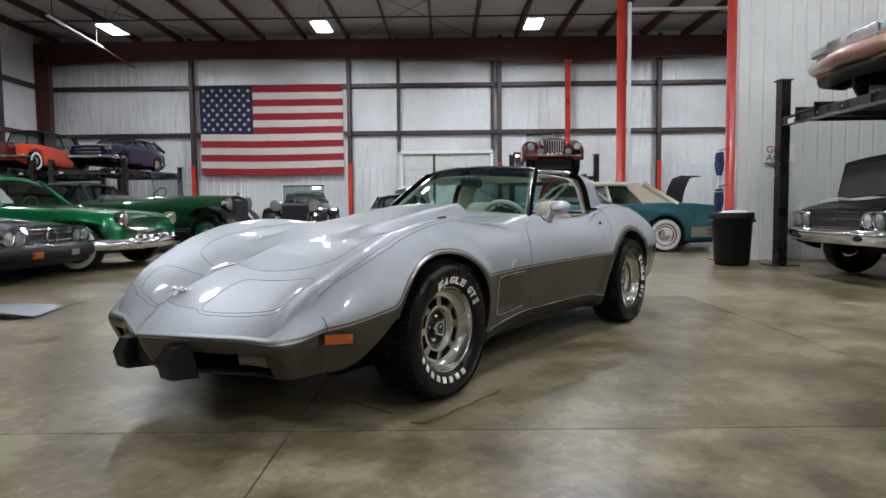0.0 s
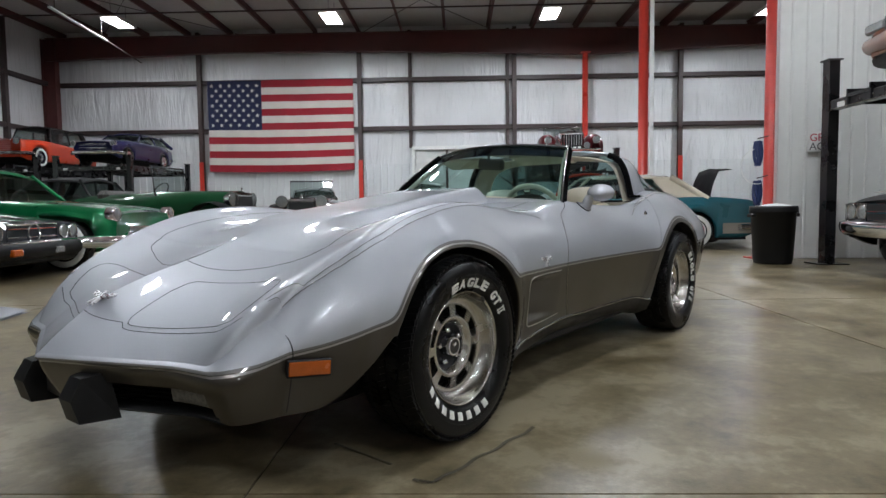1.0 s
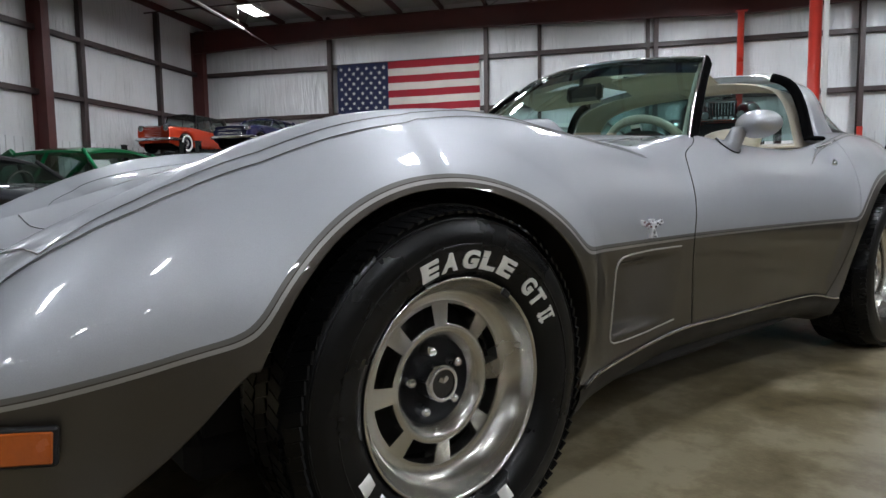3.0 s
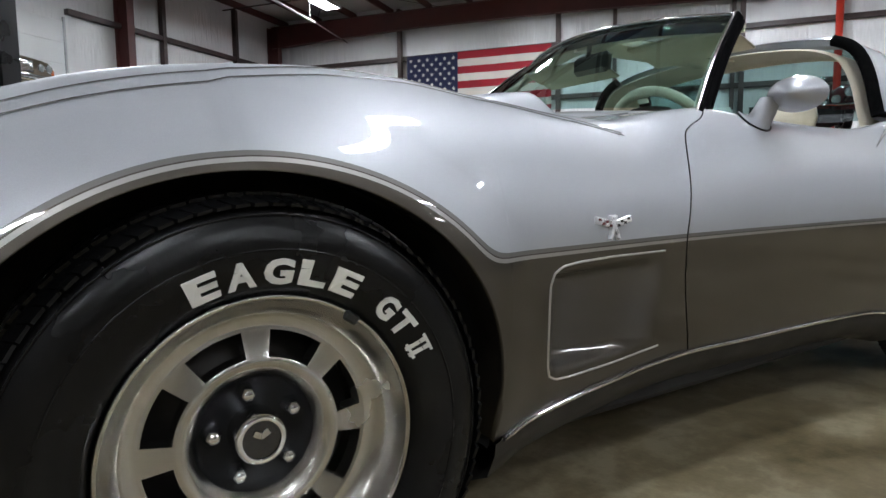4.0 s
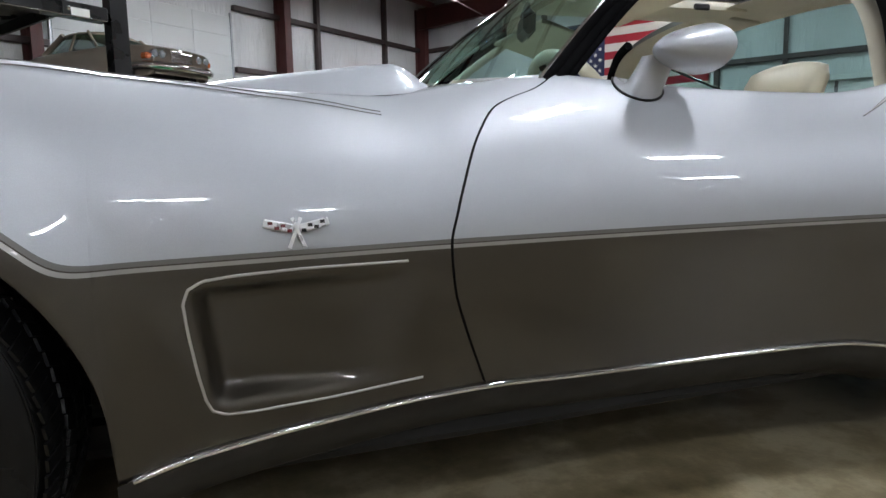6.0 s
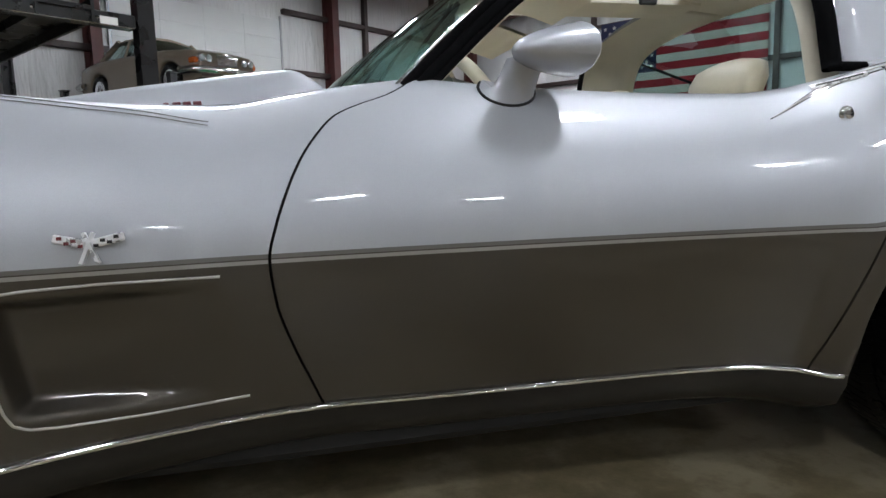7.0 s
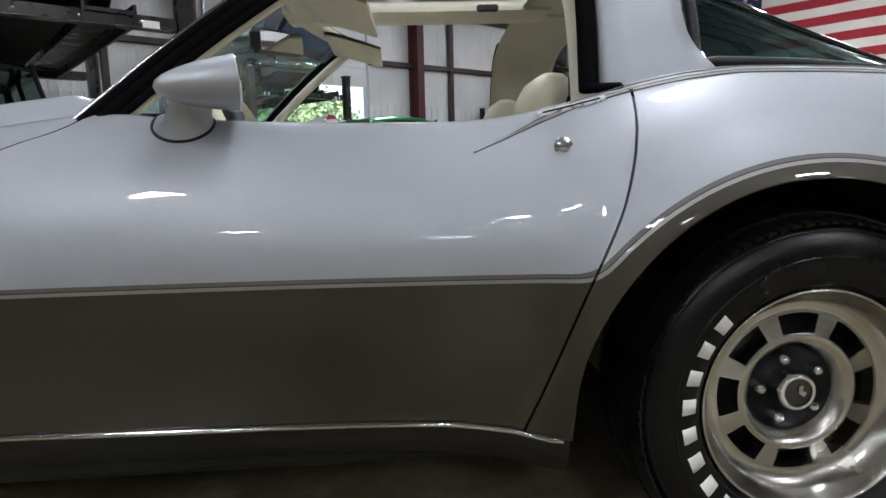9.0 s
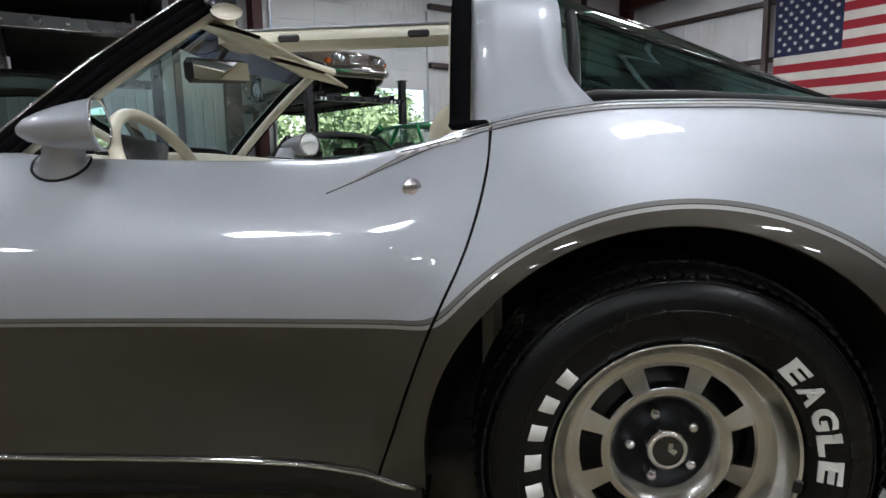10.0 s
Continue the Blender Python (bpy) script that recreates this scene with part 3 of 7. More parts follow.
    wave, bp = nt.nodes.new("ShaderNodeTexNoise"), nt.nodes.new("ShaderNodeBump")
    wave.inputs["Scale"].default_value, wave.inputs["Detail"].default_value = 7, 1
    nt.links.new(co.outputs["Object"], wave.inputs["Vector"])
    nt.links.new(wave.outputs["Fac"], bp.inputs["Height"])
    bp.inputs["Strength"].default_value, bp.inputs["Distance"].default_value = 0.14, 0.006
    nt.links.new(bp.outputs[0], b.inputs["Coat Normal"])
    return m


STRIPE_F0, STRIPE_F1 = 0.412, 0.517
PAINT = paint_material()
SILVER = mat("silver_paint", (0.40, 0.412, 0.448), 0.47, 0.40, vary=0.04, scale=3, fine=900, coat=0.9)
DARK_SILVER = mat("dark_silver_paint", (0.078, 0.066, 0.051), 0.47, 0.78, vary=0.06, scale=3, fine=900, coat=0.9)
PALE_STRIPE = mat("pale_pinstripe", (0.42, 0.40, 0.37), 0.35, 0.3, vary=0.04, coat=0.8)
GREY_STRIPE = mat("grey_pinstripe", (0.13, 0.125, 0.12), 0.35, 0.3, vary=0.04, coat=0.8)
LAMP_LENS = mat("ribbed_clear_lens", (0.17, 0.17, 0.165), 0.2, 0.0, vary=0.35, scale=90, fine=150, bump=0.03, bump_scale=110)
ROCKER_BLACK = mat("worn_rocker_black", (0.020, 0.018, 0.016), 0.5, vary=0.3, scale=5, spec=0.3)
GAP = mat("panel_gap", (0.008, 0.008, 0.008), 0.8)

CREST_Z = [(-0.75, 0.505), (-0.70, 0.545), (-0.62, 0.622), (-0.52, 0.694), (-0.40, 0.758), (-0.25, 0.812), (-0.12, 0.846), (0.03, 0.867), (0.17, 0.876), (0.30, 0.872), (0.42, 0.860), (0.55, 0.846), (0.70, 0.832), (0.86, 0.828), (1.0, 0.850), (1.1, 0.864), (1.227, 0.876), (1.35, 0.864), (1.5, 0.853), (1.75, 0.843), (1.9, 0.841), (2.0, 0.849), (2.08, 0.864), (2.2, 0.890), (2.34, 0.915), (2.45, 0.924), (2.63, 0.921), (2.9, 0.897), (3.2, 0.85), (3.6, 0.76)]
CREST_Y = [(-0.75, 0.645), (-0.70, 0.655), (-0.62, 0.685), (-0.52, 0.714), (-0.40, 0.728), (-0.2, 0.728), (0.1, 0.716), (0.42, 0.698), (0.6, 0.690), (0.72, 0.680), (0.86, 0.660), (1.0, 0.648), (1.227, 0.642), (1.35, 0.66), (1.75, 0.675), (2.0, 0.69), (2.2, 0.72), (2.45, 0.705), (2.9, 0.69), (3.3, 0.65), (3.6, 0.58)]
WIDTH = [(-0.75, 0.735), (-0.70, 0.758), (-0.6, 0.806), (-0.45, 0.842), (-0.2, 0.858), (0.05, 0.862), (0.365, 0.860), (0.5, 0.846), (0.697, 0.826), (0.948, 0.806), (1.2, 0.801), (1.4, 0.803), (1.6, 0.808), (1.8, 0.818), (2.0, 0.833), (2.109, 0.845), (2.49, 0.862), (2.9, 0.85), (3.3, 0.80), (3.6, 0.70)]
SILL_Z = [(-0.80, 0.28), (-0.62, 0.284), (-0.56, 0.302), (-0.5, 0.34), (-0.44, 0.395), (-0.39, 0.448), (-0.362, 0.466), (0.39, 0.245), (0.40, 0.245), (0.49, 0.259), (0.567, 0.269), (0.67, 0.280), (0.78, 0.288), (0.90, 0.295), (1.02, 0.298), (1.25, 0.292), (1.48, 0.290), (1.72, 0.289), (1.86, 0.285), (1.97, 0.271), (2.07, 0.252), (2.6, 0.25), (3.6, 0.33)]
GAP_F = [(0.24, 1.05), (0.295, 1.024), (0.333, 1.009), (0.415, 0.977), (0.493, 0.954), (0.567, 0.947), (0.622, 0.960), (0.675, 0.979), (0.728, 1.004), (0.767, 1.031), (0.803, 1.066), (0.824, 1.112), (0.840, 1.160), (0.860, 1.198), (0.878, 1.224)]
GAP_R = [(0.24, 1.998), (0.27, 2.006), (0.322, 2.024), (0.467, 2.074), (0.549, 2.106), (0.605, 2.132), (0.692, 2.172), (0.786, 2.201), (0.85, 2.213), (0.90, 2.216)]
ARCH_F, ARCH_R = (0.018, 0.326, 0.402, 0.383), (2.505, 0.316, 0.413, 0.403)


def stripe_z(x):
    return np.where(np.asarray(x) < 0, np.interp(x, (-1.10, -0.86, -0.70, -0.35), (STRIPE_F0, STRIPE_F0 + 0.006, STRIPE_F0 + 0.052, STRIPE_F1)), np.interp(x, (0.3, 2.1), (0.573, 0.564)))


def gill_depth(x, z):
    """Vent recess behind the front wheel: deep at its front edge, dying out towards the door."""
    front = np.interp(z, (0.34, 0.53), (0.560, 0.538))
    top, bot = np.interp(x, (0.53, 0.86), (0.536, 0.540)), np.interp(x, (0.55, 0.90), (0.338, 0.334))
    m = sstep(-0.004, 0.022, x - front) * sstep(0.0, 0.024, top - z) * sstep(0.0, 0.03, z - bot)
    return m * 0.046 * (1 - sstep(0.56, 0.885, x)) ** 0.8


def side_y(x, z):
    x, z = np.asarray(x, float), np.asarray(z, float)
    zc, yc, w = curve(CREST_Z, x), curve(CREST_Y, x), curve(WIDTH, x)
    zs = np.minimum(stripe_z(x), zc - 0.02)
    up = np.clip((z - zs) / (zc - zs), 0, 1)
    dn = np.clip((zs - z) / (zs - 0.25), 0, 1.4)
    y = np.where(z >= zs, w - (w - yc) * up ** 2.3, w - 0.056 * dn ** 1.4)
    for cx, cz, a, b in (ARCH_F, ARCH_R):
        e = np.sqrt(((x - cx) / a) ** 2 + (np.maximum(z - cz, 0) / b) ** 2) - 1
        y = y + 0.020 * (1 - sstep(0.0, 0.30, e)) * (1 - 0.4 * sstep(0.0, 1.0, (cz - z) / 0.12))
    return y - gill_depth(x, z)


HOOD = [(-1.085, 0.432), (-1.04, 0.475), (-0.9, 0.574), (-0.75, 0.634), (-0.55, 0.69), (-0.3, 0.738), (0, 0.775), (0.4, 0.808), (0.7, 0.836), (0.9, 0.860), (1.1, 0.878), (1.30, 0.898)]


def top_z(x, y, zc, yc):
    t = np.clip(np.abs(y) / yc, 0, 1)
    base = curve(HOOD, x)
    z = base + (zc - base) * (0.15 * t ** 2 + 0.85 * sstep(0.52, 1.06, t) / sstep(0.52, 1.06, 1.0))
    rise = sstep(-0.62, 0.25, x) * 0.060 + 0.028 * sstep(0.15, 0.75, x)
    half = np.interp(x, (-0.6, 0.3, 1.1), (0.42, 0.30, 0.285))
    edge = np.interp(x, (-0.6, 0.3), (0.22, 0.055))
    z = z + rise * (1 - sstep(half - edge, half + 0.012, np.abs(y))) * (1 - sstep(0.98, 1.14, x))
    return z


ROWS_T, ROWS_S = 60, 70
NOSE_PLAN = [(0, 0), (0.45, 0.305), (0.80, 0.545), (0.90, 0.625), (0.96, 0.77), (1.0, 1.0)]
NOSE_EDGE_Z = [(0, 0.432), (0.5, 0.431), (0.88, 0.433), (0.94, 0.462), (1.0, 0.545)]


def rounded(P, k, n=5):
    """Eases the fold at row k of a strip of rows."""
    for _ in range(n):
        Q = P.copy()
        for j in range(max(1, k - 4), k + 5):
            Q[1:, j, 1:] = 0.5 * P[1:, j, 1:] + 0.25 * (P[1:, j - 1, 1:] + P[1:, j + 1, 1:])
        P = Q
    return P


def fender_columns():
    """Pairs (crest place, how to find x on a side row) for the front part."""
    cx, cz, a, b = ARCH_F
    cols = []
    for t in np.linspace(0, 1, 34)[:-1]:
        xs = -0.70 + (-0.36 + 0.70) * t
        cols.append((xs, -1.085 + (-0.36 + 1.085) * t ** 1.05, float(curve(SILL_Z, xs)), None))
    for th in np.linspace(math.pi - 0.36, 0, 52):
        x = cx + a * math.cos(th)
        cols.append((x, x, cz + b * math.sin(th), None))
    cols.append((cx + a + 0.0006, cx + a + 0.0006, float(curve(SILL_Z, cx + a)), None))
    for u in np.linspace(0, 1, 92)[1:]:
        cols.append((None, cx + a + u * (1.29 - cx - a), None, u))
    return cols


def front_grid(side):
    cx, cz, a, b = ARCH_F
    x0 = cx + a + 0.0006
    out = []
    for xs, xc, zb, u in fender_columns():
        s = np.linspace(0, 1, ROWS_S)
        if u is None:
            zc, yc = float(curve(CREST_Z, xs)), float(curve(CREST_Y, xs))
            z = zc + (zb - zc) * s
            x = np.full(ROWS_S, xs)
        else:
            xt = x0 + u * (1.215 - x0)
            for _ in range(4):
                zc = float(curve(CREST_Z, xt))
                xt = x0 + u * (float(curve(GAP_F, zc)) - 0.0025 - x0)
            yc = float(curve(CREST_Y, xt))
            xb = x0 + u * (1.022 - x0)
            z = zc + (float(curve(SILL_Z, xb)) - zc) * s
            x = x0 + u * (curve(GAP_F, z) - 0.0025 - x0)
        y = side_y(x, z)
        t = np.linspace(0, 1, ROWS_T)
        yt = yc * t
        xtop = xc + (x[0] - xc) * (curve(NOSE_PLAN, t) if xc < -0.36 else t ** 2.2)
        zt = top_z(xtop if xc >= -0.36 else np.full(ROWS_T, xc) + (xtop - xc) * 0.25, yt, z[0], yc)
        zt[-1] = z[0]
        if xc < -1.08:
            zt = curve(NOSE_EDGE_Z, t)
        rows = [(p, q * side, r) for p, q, r in zip(xtop, yt, zt)] + [(p, q * side, r) for p, q, r in zip(x[1:], y[1:], z[1:])]
        rows.append((x[-1], (y[-1] - 0.012) * side, z[-1] + 0.004))
        rows.append((x[-1], (y[-1] - 0.075) * side, z[-1] + 0.006))
        out.append(rows)
    P = np.array(out)
    # fair the nose: even out heights between centre line, crest and leading edge
    xs = P[:, :ROWS_T, 0]
    w = 1 - sstep(-0.42, -0.02, xs)
    for _ in range(900):
        z = P[:, :ROWS_T, 2]
        q = z.copy()
        q[1:-1, 1:-1] = 0.25 * (z[2:, 1:-1] + z[:-2, 1:-1] + z[1:-1, 2:] + z[1:-1, :-2])
        P[:, :ROWS_T, 2] = z + (q - z) * w
    return rounded(P, ROWS_T - 1, 3)


show_car = thing("sports_car", "silver over dark silver sports car with its roof panels off", "car")
body = part("front_body", Geo().grid(front_grid(-1)).grid(front_grid(1), flip=True), PAINT, show_car, "silver fender and hood panels with pinstripes")


def front_face():
    """The rubbery nose below the leading edge, with its two grille openings."""
    g = Geo()
    z = np.linspace(float(curve(CREST_Z, -0.70)), float(curve(SILL_Z, -0.70)), ROWS_S)
    ys = side_y(np.full(ROWS_S, -0.70), z)
    t = np.linspace(-1, 1, 121)
    P = []
    for k in range(ROWS_S):
        row = []
        for tt in t:
            aa = abs(tt)
            zz0 = float(curve(NOSE_EDGE_Z, aa))
            zz = zz0 + (float(curve(SILL_Z, -0.70)) - 0.035 * (1 - aa ** 4) - zz0) * k / (ROWS_S - 1)
            x = -1.085 + 0.385 * float(curve(NOSE_PLAN, aa))
            s = k / (ROWS_S - 1)
            x += (0.012 * math.sin(min(1, s * 8) * math.pi) * -1 + 0.10 * max(0, s - 0.15) ** 1.3) * (1 - aa ** 6)
            row.append((x, tt * ys[k], zz))
        P.append(row)
    def opening(i, j):
        y = abs((t[j] + t[j + 1]) / 2) * ys[i]
        s = i / (ROWS_S - 1)
        return 0.13 < y < 0.585 and 0.42 < s < 0.93
    g.grid(P, skip=opening, flip=True)
    return g


part("nose", front_face(), PAINT, show_car, "dark silver nose with two grille openings")
for s in (-1, 1):
    nx = lambda y: -1.085 + 0.385 * float(curve(NOSE_PLAN, y / 0.70))
    ys_ = np.linspace(0.115, 0.635, 16)
    grille = part("grille", Geo().grid([[(nx(y) + dx, s * y, z) for dx, z in ((0.03, 0.39), (0.20, 0.385), (0.20, 0.268), (0.045, 0.264))] for y in ys_], flip=s < 0), DARK_VOID, show_car, "black grille recess")
    for i in range(6):
        part("grille_bar", Geo().tube([(nx(y) + 0.10, s * y, 0.280 + 0.016 * i) for y in ys_], 0.0042, 6), PILLAR_BLACK, grille)
    part("parking_lamp", Geo().grid([[(nx(y) + 0.05 + dx, s * y, z) for dx, z in ((0.03, 0.372), (-0.012, 0.364), (-0.018, 0.340), (-0.012, 0.306), (0.03, 0.298))] for y in np.linspace(0.43, 0.578, 10)], flip=s < 0), LAMP_LENS, show_car, "clear ribbed parking lamp")
    ga, gb = sorted((0.135 * s, 0.235 * s))
    part("bumper_guard", Geo().add([(-0.98, ga, 0.385), (-0.98, gb, 0.385), (-1.055, ga + 0.012, 0.376), (-1.055, gb - 0.012, 0.376), (-1.088, ga + 0.008, 0.315), (-1.088, gb - 0.008, 0.315), (-1.068, ga + 0.004, 0.245), (-1.068, gb - 0.004, 0.245), (-0.95, ga, 0.235), (-0.95, gb, 0.235)], [(0, 2, 3, 1), (2, 4, 5, 3), (4, 6, 7, 5), (6, 8, 9, 7), (0, 8, 6, 4, 2), (1, 3, 5, 7, 9)], flat=True), RUBBER_TRIM, show_car, "black rubber bumper guard")
    lens = part("side_marker", Geo().box((-0.062, -0.008, -0.022), (0.062, 0.008, 0.022), bevel=0.004), AMBER, show_car, "amber side marker lamp", m=pose(-0.656, 0.790 * s, 0.423, 0, 0, 22 * s) @ pose(0, 0, 0, 0, 4, 0))
    part("bezel", Geo().box((-0.0645, -0.006, -0.0245), (0.0645, 0.006, 0.0245), bevel=0.003), RUBBER_TRIM, lens)
part("plate_recess", Geo().box((-1.03, -0.128, 0.262), (-0.80, 0.128, 0.385), bevel=0.02), RUBBER_TRIM, show_car, "black rubber panel between the bumper guards")


def on_hood(x, y):
    """A point on the top of the front body."""
    cx, cz, a, b = ARCH_F
    return (x, y, float(top_z(x, y, float(curve(CREST_Z, x)), float(curve(CREST_Y, x)))))


def ribbon(points, w, lift, up=(0, 0, 1), taper=0.0):
    """A thin band laid along a line on a surface."""
    g, P, n = Geo(), [Vector(p) for p in points], len(points)
    up = Vector(up)
    rows = []
    for i, p in enumerate(P):
        d = (P[min(n - 1, i + 1)] - P[max(0, i - 1)]).normalized()
        s = d.cross(up).normalized() * w * 0.5 * (1 - taper * i / (n - 1))
        rows.append([p - s, p - s * 0.8 + up * lift, p + s * 0.8 + up * lift, p + s])
    return g.grid(rows, flip=True)


def drop(obj, x, y, top=2.0):
    """Height of the front body under (x, y)."""
    hit, place, normal, _ = obj.ray_cast(Vector((x, y, top)), Vector((0, 0, -1)))
    return Vector((x, y, place.z if hit else 0.5))


bpy.context.view_layer.update()
dl = lambda pts, n=40: [(np.interp(t, np.linspace(0, 1, len(pts)), [p[0] for p in pts]), np.interp(t, np.linspace(0, 1, len(pts)), [p[1] for p in pts])) for t in np.linspace(0, 1, n)]


def line_on(name, pts, w, material, label="", lift=0.0012, n=60, taper=0.0):
    part(name, ribbon([drop(body, *p) for p in dl(pts, n)], w, lift, taper=taper), material, show_car, label)


HOOD_EDGE = [(-0.325, 0.567), (-0.38, 0.552), (-0.425, 0.53), (-0.455, 0.49), (-0.50, 0.38), (-0.545, 0.25), (-0.575, 0.12), (-0.585, 0.0)]
line_on("hood_gap", HOOD_EDGE + [(x, -y) for x, y in HOOD_EDGE[::-1][1:]], 0.0029, GAP, "dark gap at the front of the hood", n=120)
LAMP_EDGE = [(-0.888, 0.168), (-0.868, 0.150), (-0.80, 0.146), (-0.727, 0.146), (-0.672, 0.158), (-0.648, 0.180), (-0.612, 0.33), (-0.582, 0.53), (-0.588, 0.572), (-0.606, 0.590), (-0.64, 0.596), (-0.70, 0.580), (-0.755, 0.552), (-0.78, 0.51), (-0.82, 0.39), (-0.868, 0.25), (-0.886, 0.19), (-0.888, 0.168)]
NOSE_EDGE = [(-0.745, 0.604), (-0.793, 0.53), (-0.845, 0.375), (-0.901, 0.205), (-0.906, 0.172), (-0.893, 0.145), (-0.942, 0.02), (-0.947, 0.0)]
line_on("nose_gap", NOSE_EDGE + [(x, -y) for x, y in NOSE_EDGE[::-1][1:]], 0.0025, GAP, "fine gap behind the nose panel", n=140)
for s in (-1, 1):
    line_on("hood_gap", [(-0.325, 0.567 * s), (0.0, 0.565 * s), (0.4, 0.55 * s), (0.8, 0.52 * s), (1.05, 0.50 * s), (1.20, 0.47 * s)], 0.0029, GAP)
    line_on("lamp_door_gap", [(x, y * s) for x, y in LAMP_EDGE], 0.0025, GAP, "dark gap round a raised headlamp cover", n=150)
    CR = [(-0.688, 0.654), (-0.65, 0.676), (-0.6, 0.703), (-0.55, 0.727), (-0.48, 0.749), (-0.42, 0.760), (-0.3, 0.766), (-0.145, 0.760), (0.04, 0.746), (0.3, 0.720), (0.5, 0.708), (0.70, 0.703), (0.78, 0.704), (0.855, 0.709)]
    for off, w in ((0.0, 0.0085), (-0.014, 0.0055)):
        line_on("crest_stripe", [(x, (y + off * (1 - 0.55 * max(0, x - 0.3) / 0.6)) * s) for x, y in CR], w, GREY_STRIPE, "grey pinstripe along the fender crest", lift=0.0018, n=90, taper=0.93)
    zz = np.linspace(0.515, 0.292, 28)
    part("nose_gap", ribbon([(-0.690 + 0.02 * (0.46 - z), s * float(side_y(-0.690 + 0.02 * (0.46 - z), z)), z) for z in zz], 0.0035, 0.001, (-0.3, 0.95 * s, 0)), GAP, show_car)
# crossed-flags badge: plain chrome shapes
def badge(name, m, sc, label):
    b = part(name, Geo().box((-0.056 * sc, -0.004, -0.009 * sc), (-0.004 * sc, 0.004, 0.006 * sc), m=pose(0, 0, 0, 0, 13, 0), bevel=0.002).box((0.004 * sc, -0.004, -0.009 * sc), (0.056 * sc, 0.004, 0.006 * sc), m=pose(0, 0, 0, 0, -13, 0), bevel=0.002).box((-0.003 * sc, -0.0045, -0.036 * sc), (0.003 * sc, 0.0045, 0.02 * sc), m=pose(0, 0, 0, 0, 22, 0)).box((-0.003 * sc, -0.0045, -0.036 * sc), (0.003 * sc, 0.0045, 0.02 * sc), m=pose(0, 0, 0, 0, -22, 0)), BADGE_METAL, show_car, label, m=m)
    for i in range(4):
        for sg in (-1, 1):
            part("enamel", Geo().box((-0.004 * sc, -0.0046, -0.0028 * sc), (0.004 * sc, 0.0046, 0.0028 * sc)), (BADGE_RED if sg < 0 else BLACK), b, m=pose(sg * (0.012 + 0.0105 * i) * sc, 0, ((0.0025 if i % 2 else -0.0035) + 0.0026 * i) * sc))
    return b


ee = drop(body, -0.894, -0.005)
badge("nose_badge", Matrix.Translation(ee + Vector((0, 0, 0.012))) @ pose(0, 0, 0, 0, 0, 90) @ pose(0, 0, 0, 62, 0, 0), 1.3, "chrome crossed-flags badge on the nose")
for s in (-1, 1):
    badge("fender_badge", pose(0.693, s * (float(side_y(0.693, 0.61)) + 0.004), 0.611) @ pose(0, 0, 0, 6 * s, 0, 0), 0.88, "chrome crossed-flags badge on the fender")
    # engine badge on the hood bulge: dark bars in place of its characters
    hb = part("hood_badge", Geo().box((-0.040, -0.0015, -0.0085), (0.040, 0.0015, -0.0070)), BLACK, show_car, "small dark red hood badge", m=Matrix.Translation(drop(body, 0.745, s * 0.283) + Vector((0, 0, 0.006))) @ pose(0, 0, 0, -26 * s, -3, 1.5 * s))
    for i, w in enumerate((0.006, 0.009, 0.009, 0.009)):
        part("badge_bar", Geo().box((-w, -0.003, -0.0075), (w, 0.003, 0.0075), bevel=0.0015), BADGE_RED, hb, m=pose(-0.034 + 0.0226 * i, 0, 0))

# doors and rear quarters
def door_grid(side, n=96):
    out = []
    for u in np.linspace(0, 1, n):
        xt = 1.222 + u * 0.99
        for _ in range(4):
            zc = float(curve(CREST_Z, xt))
            f, r = float(curve(GAP_F, zc)) + 0.0025, float(curve(GAP_R, zc)) - 0.0025
            xt = f + u * (r - f)
        xb = 1.022 + u * 0.98
        z = zc + (float(curve(SILL_Z, xb)) - zc) * np.linspace(0, 1, ROWS_S)
        f, r = curve(GAP_F, z) + 0.0025, curve(GAP_R, z) - 0.0025
        x = f + u * (r - f)
        y = side_y(x, z)
        yc = y[0]
        rows = [(x[0], (yc - 0.055) * side, z[0] - 0.018), (x[0], (yc - 0.045) * side, z[0] - 0.003), (x[0], (yc - 0.03) * side, z[0] + 0.001), (x[0], (yc - 0.015) * side, z[0] + 0.001)]
        rows += [(p, q * side, w) for p, q, w in zip(x, y, z)]
        rows.append((x[-1], (y[-1] - 0.05) * side, z[-1] + 0.003))
        out.append(rows)
    return rounded(np.array(out), 4, 2)


